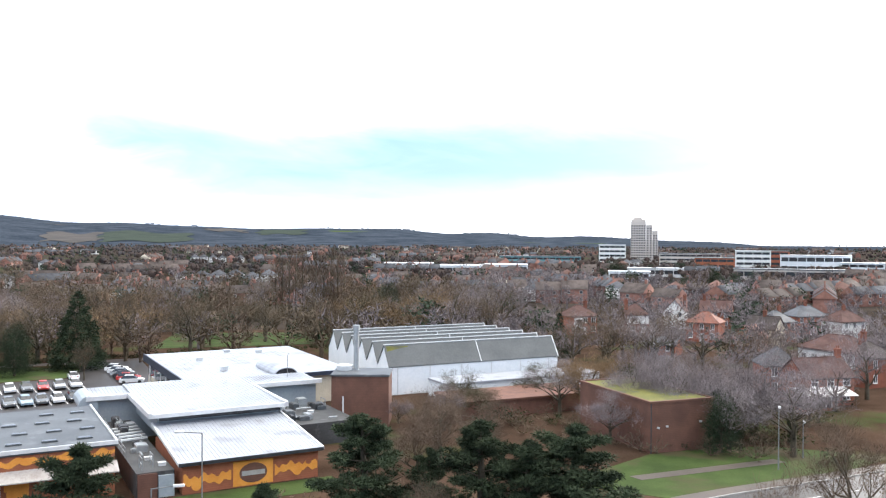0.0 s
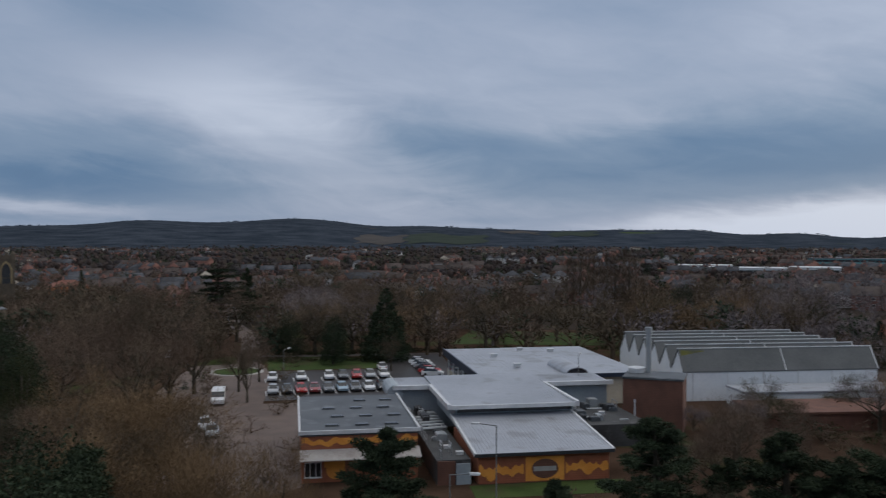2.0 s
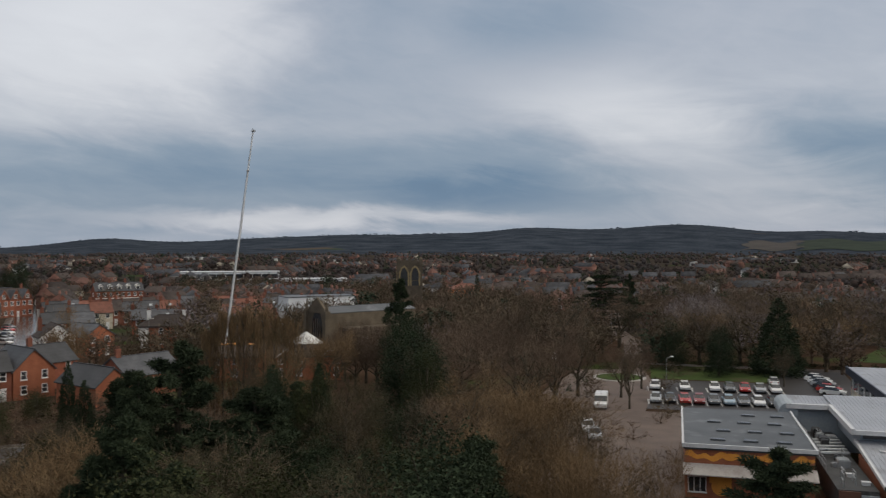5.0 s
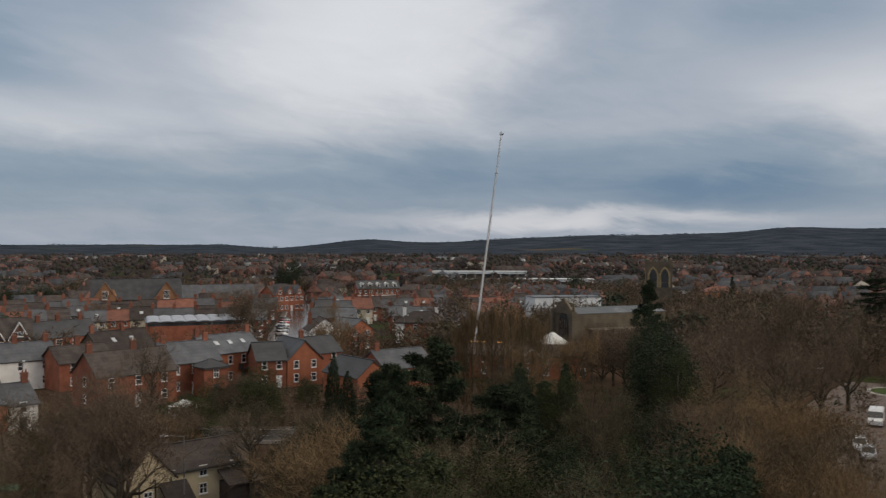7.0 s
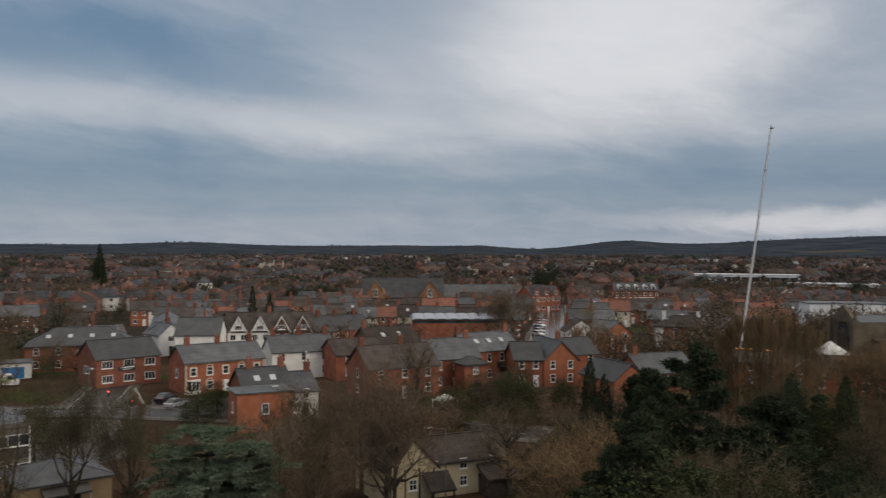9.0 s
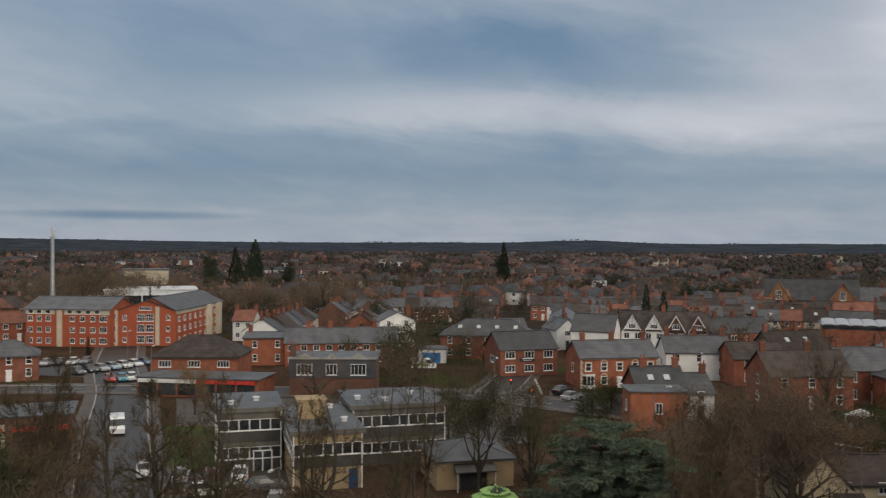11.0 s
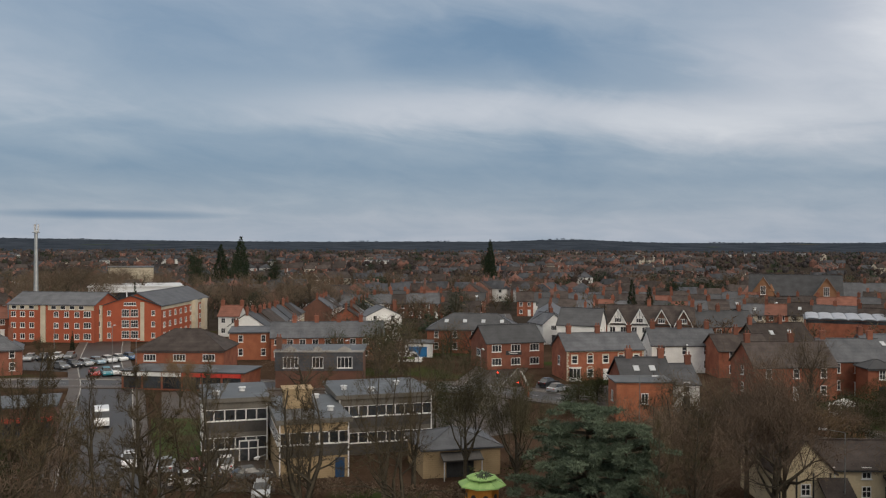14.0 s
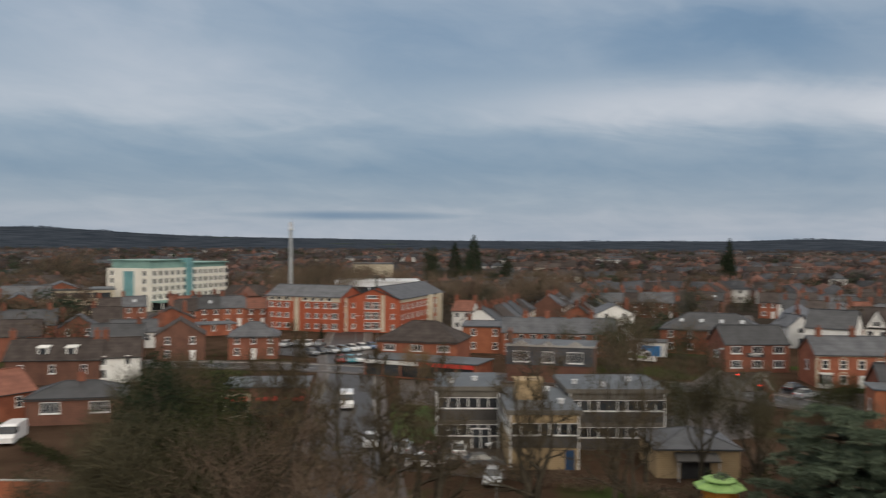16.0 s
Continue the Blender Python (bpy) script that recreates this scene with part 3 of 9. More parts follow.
def leader_tree(seed, h=12.0, width=7.5, limbs=18, twigs=2600, tw=0.028, fork=False):
    """A leafless street tree: a clear bole, a stem (or two) that runs to the top, rising side limbs with branches and fine twigs."""
    rng = np.random.default_rng(seed)
    segs, tips = [], []
    bole = h * rng.uniform(0.16, 0.24)
    segs.append((np.array((0, 0, -0.3)), np.array((0, 0, bole)), 0.040 * h, 0.032 * h))

    def branch(p, d, length, r, lev):
        n = 3
        for k in range(n):
            q = p + d * length / n
            segs.append((p, q, r, r * 0.75))
            p, r = q, r * 0.75
            d = unit(d + rng.normal(size=3) * 0.2 + np.array((0, 0, 0.08)))
            tips.append((p, d))
            if lev < 3:
                for j in range(2 if lev == 1 else 1):
                    nd = unit(d * 0.8 + unit(rng.normal(size=3)) * 0.75 + np.array((0, 0, 0.15)))
                    branch(p, nd, length * rng.uniform(0.35, 0.55), r * 0.6, lev + 1)

    for s in ((-1, 1) if fork else (0,)):
        p, d, r = np.array((0, 0, bole)), unit(np.array((s * 0.28, rng.uniform(-0.15, 0.15), 1.0))), 0.030 * h / (1.25 if fork else 1.0)
        steps = 7
        for k in range(steps):
            q = p + d * (h - bole) / steps * (0.93 if fork else 1.0)
            segs.append((p, q, r, r * 0.76))
            f = (k + 1) / steps
            for j in range(max(1, limbs // steps // (2 if fork else 1))):
                a = rng.uniform(0, 2 * np.pi)
                out = unit(np.array((math.cos(a), math.sin(a), rng.uniform(0.45, 1.0))))
                branch(p + (q - p) * rng.uniform(0, 1), out, width * 0.52 * (1.05 - 0.75 * f) * rng.uniform(0.7, 1.15), r * 0.5, 1)
            p, r = q, r * 0.76
            d = unit(d + rng.normal(size=3) * np.array((0.09, 0.09, 0)) + np.array((-s * 0.04, 0, 0.05)))
        tips.append((p, d))
    P, D = np.array([t[0] for t in tips]), np.array([t[1] for t in tips])
    pick = rng.integers(0, len(P), twigs)
    dirs = unit(D[pick] + rng.normal(size=(twigs, 3)) * 0.6)
    return limb_tubes(segs, 3), blades(P[pick], dirs, rng.uniform(0.3, 1.0, twigs) * h * 0.07, np.full(twigs, tw), rng)


def clump_cloud(centres, radii, per, size, rng, flat=0.7, outward=0.6, slim=1.0):
    """Leafy clumps: short blades standing off small uneven balls."""
    vs = []
    for c, r in zip(centres, radii):
        d = unit(rng.normal(size=(per, 3)))
        rad = r * rng.uniform(0.45, 1.05, per)
        p = c + d * rad[:, None] * np.array((1, 1, flat))
        dd = unit(d * outward + rng.normal(size=(per, 3)) * 0.6)
        v, _ = blades(p, dd, size * rng.uniform(0.7, 1.5, per), size * slim * rng.uniform(0.5, 0.9, per), rng)
        vs.append(v)
    v = np.concatenate(vs)
    return v, np.arange(len(v)).reshape(-1, 3)


def pine_tree(seed, h=12.0, width=8.0, clumps=70, per=70, size=0.35, low=0.25):
    """A broad old pine: leaning limbs and separate dark clumps, open below."""
    rng = np.random.default_rng(seed)
    segs = [(np.array((0, 0, -0.3)), np.array((0.2, 0.1, h * 0.55)), 0.03 * h, 0.02 * h), (np.array((0.2, 0.1, h * 0.55)), np.array((0, 0, h * 0.93)), 0.02 * h, 0.006 * h)]
    cs, rs = [], []
    limbs = clumps // 5
    for k in range(limbs):
        f = (k + rng.uniform(0, 0.9)) / limbs
        z = h * (low + (0.93 - low) * f)
        reach = width * (0.06 + 0.5 * (1 - f) ** 0.62) * rng.uniform(0.65, 1.1)
        a = 2.4 * k + rng.uniform(-0.5, 0.5)
        out = np.array((math.cos(a), math.sin(a), rng.uniform(0.05, 0.4)))
        segs.append((np.array((0.1, 0.05, z * 0.95)), np.array((0, 0, z)) + out * reach * 0.9, 0.008 * h, 0.002 * h))
        for q in (0.3, 0.52, 0.7, 0.86, 1.0):
            side = np.array((-out[1], out[0], 0)) * rng.normal() * reach * 0.2
            cs.append(np.array((0, 0, z)) + out * reach * q + side + np.array((0, 0, rng.uniform(-0.2, 0.25))))
            rs.append(rng.uniform(0.06, 0.105) * width * (1.1 - 0.45 * f))
    cs.append(np.array((0, 0, h * 0.96)))
    rs.append(0.05 * width)
    return limb_tubes(segs), clump_cloud(np.array(cs), rs, per, size, rng, 0.5, 0.9, 0.5)


def conifer_tree(seed, h=15.0, width=7.0, rows=26, per=18, size=0.5, blunt=0.75):
    """A dense pointed conifer of drooping sprays."""
    rng = np.random.default_rng(seed)
    segs = [(np.array((0, 0, -0.3)), np.array((0, 0, h * 0.97)), 0.02 * h, 0.004 * h)]
    cs, rs = [], []
    for k in range(rows):
        f = k / (rows - 1)
        reach = width / 2 * (1 - f) ** blunt * rng.uniform(0.8, 1.1) + 0.15
        z = h * (0.06 + 0.92 * f)
        n = max(3, int(reach * 6))
        for j in range(n):
            a = 2 * np.pi * (j + rng.uniform(0, 0.8)) / n
            q = rng.uniform(0.65, 1.05)
            cs.append(np.array((math.cos(a) * reach * q, math.sin(a) * reach * q, z - reach * q * 0.18)))
            rs.append(rng.uniform(0.45, 0.75) * (0.35 + 0.65 * (1 - f)) * width / 7)
    return limb_tubes(segs), clump_cloud(np.array(cs), rs, per, size, rng, 0.8, 0.8, 0.5)


def cedar_tree(seed, h=12.0, width=15.0, tiers=9, per=55, size=0.32):
    """A spreading blue cedar: flat tiers of foliage on level limbs."""
    rng = np.random.default_rng(seed)
    segs = [(np.array((0, 0, -0.3)), np.array((0, 0, h * 0.95)), 0.04 * h, 0.008 * h)]
    cs, rs = [], []
    for k in range(tiers):
        f = k / (tiers - 1)
        z = h * (0.14 + 0.83 * f)
        reach = width / 2 * (1 - 0.66 * f ** 2.0)
        for j in range(9 if f < 0.7 else 5):
            a = 2 * np.pi * (j + rng.uniform(0, 0.9)) / 9
            out = np.array((math.cos(a), math.sin(a), rng.uniform(-0.14, 0.16)))
            L_ = reach * rng.uniform(0.5, 1.08)
            segs.append((np.array((0, 0, z * 0.93)), np.array((0, 0, z)) + out * L_, 0.012 * h, 0.003 * h))
            for s in np.linspace(0.35, 1.0, 5):
                cs.append(np.array((0, 0, z)) + out * L_ * s + rng.normal(size=3) * np.array((0.5, 0.5, 0.08)))
                rs.append(rng.uniform(0.7, 1.15) * (0.6 + 0.5 * (1 - s)))
    return limb_tubes(segs), clump_cloud(np.array(cs), rs, per, size, rng, 0.13, 1.6, 0.45)


def bushy_tree(seed, h=8.0, width=6.0, clumps=60, per=60, size=0.32, low=0.05):
    """A rounded evergreen or ivy-clad tree with an uneven outline."""
    rng = np.random.default_rng(seed)
    segs = [(np.array((0, 0, -0.3)), np.array((0, 0, h * 0.7)), 0.025 * h, 0.012 * h)]
    d = unit(rng.normal(size=(clumps, 3)))
    d[:, 2] = np.abs(d[:, 2]) * 1.0
    q = rng.uniform(0.35, 1.0, clumps) ** 0.6
    cs = d * q[:, None] * np.array((width / 2, width / 2, h * (1 - low) * 0.93)) * rng.uniform(0.8, 1.05, clumps)[:, None] + np.array((0, 0, h * low))
    for k in range(0, clumps, 6):
        segs.append((np.array((0, 0, h * 0.3)), cs[k], 0.01 * h, 0.004 * h))
    return limb_tubes(segs), clump_cloud(cs, rng.uniform(0.12, 0.22, clumps) * width, per, size, rng, 0.85)


PROTO = {}


def plant(kind, p, h, crown_mat, make, label, category="tree", group="", turn=None, name="tree", z=0.0, wide=1.0):
    """Stands a tree of a kind at p, h high; trees of a kind share their meshes."""
    key = (kind, crown_mat.name)
    if key not in PROTO:
        limbs, crown = make()
        hh = max(limbs[0][:, 2].max(), crown[0][:, 2].max())
        PROTO[key] = (soup("trunk", limbs[0] / hh, limbs[1], BARK), soup("crown", crown[0] / hh, crown[1], crown_mat))
    a, b = PROTO[key]
    t = thing(name, p, random.uniform(0, 360) if turn is None else turn, label, category, group, z=z)
    t.scale = (h * wide, h * wide, h)
    part("trunk", a, None, t)
    part("crown", b, None, t)
    return t


def joined(name, protos, places, mats, label, category):
    """Far growth or houses as one mesh of kind stuff. protos: list of (verts, tris, mat idx); places: (proto, x, y, z, scale, scale z, turn)."""
    vs, ts, ms, base = [], [], [], 0
    for k, x, y, z, s, sz, a in places:
        v, t, m = protos[k]
        c, q = math.cos(a), math.sin(a)
        w = np.empty_like(v)
        w[:, 0] = (v[:, 0] * c - v[:, 1] * q) * s + x
        w[:, 1] = (v[:, 0] * q + v[:, 1] * c) * s + y
        w[:, 2] = v[:, 2] * sz + z
        vs.append(w)
        ts.append(t + base)
        ms.append(m)
        base += len(v)
    ob = new(name, soup(name, np.concatenate(vs), np.concatenate(ts), mats, np.concatenate(ms)))
    return tagged(ob, label, category, kind="stuff")

# ---- ground: one sheet, level under the town, rising to wooded hills far off ----
BASE_EL = 0.06
# bearing, half width in degrees, rise in degrees of each hill on the skyline
HILLS = [(84, 5, 0.04), (93.5, 4, 0.24), (103, 6, 0.08), (115, 7, 0.04), (127, 8, 0.15), (135, 7, 0.08), (144, 8, 0.73), (-60, 20, 0.5), (200, 30, 0.6)]
# a chain of low swells every three degrees, their rises in degrees
HILLS += [(3 * k - 28, 2.6, r) for k, r in enumerate((-0.52, -0.18, -0.35, -0.09, -0.07, 0.01, 0.2, -0.02, 0.37, 0.1, 0.47, 0.36, 0.43, 0.32, 0.43, 0.47, 0.61, 0.5, 0.83, 0.91, 0.67, 0.69, 0.83, 0.53, 0.51, 0.43, 0.48, 0.38, 0.32, 0.16, 0.12, 0.38, 0.06, -0.17, 0.09, 0.03, 0.05))]


def skyline(az):
    e = BASE_EL - 0.03
    for a, w, k in HILLS:
        e += k * math.exp(-((az - a) / w) ** 2)
    return e


def terrain(x, y):
    r = math.hypot(x, y)
    if r < 2300:
        return 0.0
    az = math.degrees(math.atan2(-x, y))
    az = az + 360 if az < -100 else az
    s = min(1.0, (r - 2300) / 1900.0)
    s = s * s * (3 - 2 * s)
    top = 26 + math.tan(radians(skyline(az))) * 4200
    n = noise.noise(Vector((x * 0.0016, y * 0.0016, 0))) * 8 + noise.noise(Vector((x * 0.006, y * 0.006, 3))) * 5
    z = max(0.0, top) * s + n * s * (0.15 if r > 3900 else 0.5)
    if r > 4250:
        z -= (r - 4250) * 0.12
    return z


def make_ground():
    rings = [0, 40, 90, 150, 250, 400, 650, 1000, 1300] + [1300 + 85 * k for k in range(1, 43)]
    seg = 480
    vs, fs, ms = [], [], []
    for r in rings:
        for k in range(seg):
            a = 2 * math.pi * k / seg
            x, y = -r * math.sin(a), r * math.cos(a)
            vs.append((x, y, terrain(x, y)))
    for i in range(len(rings) - 1):
        for k in range(seg):
            k2 = (k + 1) % seg
            fs.append((i * seg + k2, i * seg + k, (i + 1) * seg + k, (i + 1) * seg + k2))
            ms.append(0 if rings[i] < 250 else 1 if rings[i] < 2350 else 2)
    me = bpy.data.meshes.new("ground")
    me.from_pydata(vs, [], fs)
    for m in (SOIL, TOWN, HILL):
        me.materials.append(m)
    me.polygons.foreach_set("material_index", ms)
    me.polygons.foreach_set("use_smooth", [True] * len(fs))
    return tagged(new("ground", me), "level town ground rising to far wooded hills", "ground", kind="structure")


TOWN = mat("town_ground", (0.028, 0.024, 0.021), (0.060, 0.050, 0.042), 0.06, 0.95, 0.0, 12, stain=((0.04, 0.06, 0.022), 0.012, 0.58), spec=0.0)


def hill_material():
    # distance haze is put into the base colour: bluer than woods really are
    m = mat("hazy_wooded_hills", (0.022, 0.029, 0.040), (0.054, 0.065, 0.083), 0.012, 0.95, 0.0, 9, spec=0.0)
    nt = m.node_tree
    N, K = nt.nodes.new, nt.links.new
    b = nt.nodes["Principled BSDF"]
    base = b.inputs["Base Color"].links[0].from_socket
    geo = N("ShaderNodeNewGeometry")
    vo = N("ShaderNodeTexVoronoi")
    vo.inputs["Scale"].default_value = 0.0035
    K(geo.outputs["Position"], vo.inputs["Vector"])
    ramp = N("ShaderNodeValToRGB")
    sep = N("ShaderNodeSeparateColor")
    K(vo.outputs["Color"], sep.inputs[0])
    K(sep.outputs[0], ramp.inputs[0])
    e = ramp.color_ramp.elements
    ramp.color_ramp.interpolation = "CONSTANT"
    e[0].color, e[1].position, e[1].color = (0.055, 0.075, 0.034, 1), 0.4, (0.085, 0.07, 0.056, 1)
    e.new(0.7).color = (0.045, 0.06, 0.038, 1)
    n = N("ShaderNodeTexNoise")
    n.inputs["Scale"].default_value, n.inputs["Detail"].default_value = 0.0019, 3.0
    K(geo.outputs["Position"], n.inputs["Vector"])
    r2 = N("ShaderNodeValToRGB")
    r2.color_ramp.elements[0].position, r2.color_ramp.elements[1].position = 0.66, 0.68
    K(n.outputs[0], r2.inputs[0])
    mx = N("ShaderNodeMix")
    mx.data_type = "RGBA"
    K(r2.outputs[0], mx.inputs[0])
    K(base, mx.inputs[6])
    K(ramp.outputs[0], mx.inputs[7])
    K(mx.outputs[2], b.inputs["Base Color"])
    return m


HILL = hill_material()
make_ground()

# open fields on the far slopes: bearings, distances
FIELDS = [(21.0, 24.2, 2720, 3150, "tan"), (15.6, 21.0, 2760, 3250, "green"), (8.4, 11.4, 3330, 3780, "green"), (12.2, 14.6, 3500, 3720, "tan")]
# both field colours are greyed to carry the distance haze
FIELD_GREEN = mat("hazy_pasture", (0.038, 0.048, 0.042), (0.050, 0.062, 0.052), 0.02, 0.95, spec=0.0)
FIELD_TAN = mat("hazy_stubble", (0.066, 0.064, 0.064), (0.086, 0.081, 0.078), 0.02, 0.95, spec=0.0)


def far_fields():
    """Pasture and stubble laid over the slopes, their edges following the ground."""
    for number, (a, b, c, d, tint) in enumerate(FIELDS, 1):
        m = Mb()
        n = 10
        def at(i, j):
            r = c + (d - c) * j / n + 60 * math.sin(i * 0.9 + number)
            az = radians(a + (b - a) * i / n + 0.25 * math.sin(j * 1.1 + number))
            x, y = -r * math.sin(az), r * math.cos(az)
            return (x, y, terrain(x, y) + 1.5)
        for i in range(n):
            for j in range(n):
                m.face([at(i + 1, j), at(i, j), at(i, j + 1), at(i + 1, j + 1)])
        tagged(new("field_%d" % number, m.mesh("field", FIELD_GREEN if tint == "green" else FIELD_TAN)), "far %s field on the wooded hillside" % ("green pasture" if tint == "green" else "brown stubble"), "field", kind="structure")


far_fields()

# ---- leisure centre ----
def ribbed_roof(pts, th, pitch, along, rib=0.06):
    """A metal sheet roof. pts: outline (counter-clockwise); its seams are set by seams()."""
    m = Mb().slab(pts, th)
    m.edge = (pts, pitch, rib)
    return m


def seams(parent, m, mats):
    """Upstanding seams of a sheet roof, from edge 0-1 to edge 3-2, each a piece of its own."""
    pts, pitch, rib = m.edge
    a, b, c, d = [Vector(p) for p in pts]
    n = max(2, int((b - a).length / pitch))
    s = (b - a).normalized() * 0.03
    me = Mb()
    e = d - a
    me.slab([tuple(x + Vector((0, 0, rib))) for x in (-s, s, e + s, e - s)], rib - 0.004)
    me = me.mesh("seam", mats)
    for k in range(1, n):
        part("seam", me, None, parent, at=Matrix.Translation(a.lerp(b, k / n)))


def flat_shape(poly, y, z, th=0.03):
    """A painted shape lying on a wall that looks to -y; poly in wall coordinates."""
    m = Mb()
    n = len(poly)
    i = len(m.v)
    m.v += [(x, y - th, z + h) for x, h in poly] + [(x, y, z + h) for x, h in poly]
    m.f += [tuple(i + k for k in range(n))] + [(i + (k + 1) % n, i + k, i + n + k, i + n + (k + 1) % n) for k in range(n)]
    m.m += [0] * (n + 1)
    return m


def wavy(x0, x1, z0, z1, seed, n=26):
    rng = random.Random(seed)
    top = [(x0 + (x1 - x0) * k / n, z1 - 0.35 + 0.35 * math.sin(k * 0.9 + seed) * math.sin(k * 0.37 + 1) + rng.uniform(-.05, .05)) for k in range(n + 1)]
    bot = [(x, z0 + 0.3 + 0.28 * math.sin(k * 0.8 + 2 * seed) * math.cos(k * 0.31)) for k, (x, _) in enumerate(top)]
    return bot + top[::-1]


def disc(cx, cz, rx, rz, n=20):
    return [(cx + rx * math.cos(2 * math.pi * k / n), cz + rz * math.sin(2 * math.pi * k / n)) for k in range(n)]


NAVY = mat("navy_fascia", (0.016, 0.022, 0.038), (0.030, 0.040, 0.062), 0.8, 0.45)
CANOPY = mat("weathered_sheet", (0.30, 0.27, 0.25), (0.44, 0.42, 0.40), 0.8, 0.6, 0.1, 6, stretch=(1, 1, 0.2))


def leisure_centre():
    t = thing("leisure_centre", (-25.4, 86.9), 28.2, "low leisure centre, ribbed metal roofs and orange painted walls", "building")
    # front wing with a roof that falls towards the road
    w, d = 15.4, 14.8
    part("wall", Mb().prism([(0.4, 0.5), (w - 0.4, 0.5), (w - 0.4, d), (0.4, d)], -0.3, 3.05), BRICK_O, t)
    rr = ribbed_roof([(0, 0, 3.3), (w, 0, 3.3), (w, d, 4.6), (0, d, 4.6)], 0.22, 0.42, 0, 0.035)
    seams(part("roof", rr, METAL, t, "pale standing-seam metal roof"), rr, METAL)
    part("fascia", Mb().box(-0.06, -0.1, 2.98, w + 0.06, -0.004, 3.34).box(-0.1, 0, 2.98, -0.004, 0.3, 3.3), DARK, t)
    part("verge", Mb().slab([(-0.12, 0, 3.42), (0.14, 0, 3.42), (0.14, d, 4.72), (-0.12, d, 4.72)], 0.35).slab([(w - 0.14, 0, 3.42), (w + 0.12, 0, 3.42), (w + 0.12, d, 4.72), (w - 0.14, d, 4.72)], 0.35), TRIMW, t)
    y = 0.5 - 0.004
    part("painted_panel", flat_shape([(5.6, 0.1), (9.9, 0.1), (9.9, 2.7), (5.6, 2.7)], y, 0), ORANGE, t, "orange painted square on the brick wall")
    part("painted_ring", flat_shape(disc(7.75, 1.4, 1.5, 1.05), y - 0.034, 0), BRICK_D, t)
    part("painted_bar", flat_shape([(6.5, 1.15), (9.0, 1.15), (9.0, 1.65), (6.5, 1.65)], y - 0.068, 0), CONC, t)
    part("painted_wave", flat_shape(wavy(0.5, 5.4, 0.6, 2.1, 1.0), y, 0), ORANGE, t, "orange wavy painted band")
    part("painted_wave", flat_shape(wavy(10.1, w - 0.5, 0.7, 2.2, 2.3), y, 0), ORANGE, t, "orange wavy painted band")
    for cx, cz, r in ((1.8, 0.75, 0.5), (12.6, 1.0, 0.5), (13.9, 1.9, 0.35)):
        part("painted_disc", flat_shape(disc(cx, cz, r, r), y - 0.036, 0), ORANGE if cx < 13 else BRICK_O, t)
    # clerestory and the high T-shaped roof behind
    part("clerestory", Mb().box(0.6, d + 0.05, 3.2, w + 0.2, 29.0, 5.25).box(-4.4, 29.0, 0, 25.4, 34.6, 5.25), METAL_W, t)
    part("clerestory_glass", Mb().box(0.8, d - 0.02, 4.75, w, d + 0.04, 5.2), GLASS, t)
    rr = ribbed_roof([(-0.2, 13.6, 5.75), (15.5, 13.6, 5.75), (15.5, 35.2, 6.15), (-0.2, 35.2, 6.15)], 0.3, 0.45, 0, 0.035)
    seams(part("high_roof", rr, METAL, t, "pale standing-seam metal roof"), rr, METAL)
    for x0, x1, e in ((-5.2, -0.24, -1), (15.54, 25.6, 1)):
        rr = ribbed_roof([(x0, 28.6, 5.7), (x1, 28.6, 5.7), (x1, 35.2, 5.95), (x0, 35.2, 5.95)], 0.3, 0.45, 0)
        seams(part("wing_roof", rr, METAL, t), rr, METAL)
    tr = Mb().box(-0.5, 13.25, 5.45, 15.8, 13.58, 5.92).box(-0.65, 13.25, 5.45, -0.24, 28.3, 6.08).box(15.54, 13.25, 5.45, 15.95, 28.3, 6.08)
    tr.box(-5.6, 28.0, 5.4, -0.76, 28.58, 5.98).box(15.96, 28.0, 5.4, 26.0, 28.58, 5.98)
    part("eaves_trim", tr, TRIMW, t, "white rounded eaves trim")
    part("end_cap", Mb().tube((-5.3, 28.2, 4.9), (-5.3, 35.0, 4.9), 1.15, 1.15, 14), METAL_W, t)
    # plant deck and steelwork between the roofs
    deck = Mb().box(-4.0, 0.95, -0.2, -0.3, 28.0, 2.6).box(15.9, 14.0, -0.2, 25.5, 27.8, 2.8)
    part("plant_deck", deck, DECK, t, "flat felt roof with service plant")
    rg = random.Random(12)
    for k in range(26):
        x, yy = (rg.uniform(-3.7, -1.2), rg.uniform(1.5, 26)) if k % 2 else (rg.uniform(16.2, 24.5), rg.uniform(14.5, 26.5))
        zz = 2.6 if k % 2 else 2.8
        L_ = rg.uniform(0.8, 2.6)
        if k % 3 == 0:
            part("pipe_run", Mb().tube((x, yy, zz + 0.35), (x + (L_ if k % 2 == 0 else 0.0), yy + (0.0 if k % 2 == 0 else L_), zz + 0.35), 0.11, 0.11, 8), GREYM, t)
        elif k % 3 == 1:
            part("steel_frame", Mb().box(x, yy, zz, x + 0.08, yy + 0.08, zz + 1.3).box(x, yy + 1.6, zz, x + 0.08, yy + 1.68, zz + 1.3).box(x, yy, zz + 1.22, x + 0.08, yy + 1.68, zz + 1.3).box(x, yy, zz + 0.6, x + 0.08, yy + 1.68, zz + 0.66), GREYM, t)
        else:
            part("roof_hatch", Mb().box(x, yy, zz, x + 0.7, yy + 0.5, zz + 0.3).box(x - 0.05, yy - 0.05, zz + 0.3, x + 0.75, yy + 0.55, zz + 0.36), TRIMW if k % 4 else METAL_W, t)
    rng = random.Random(4)
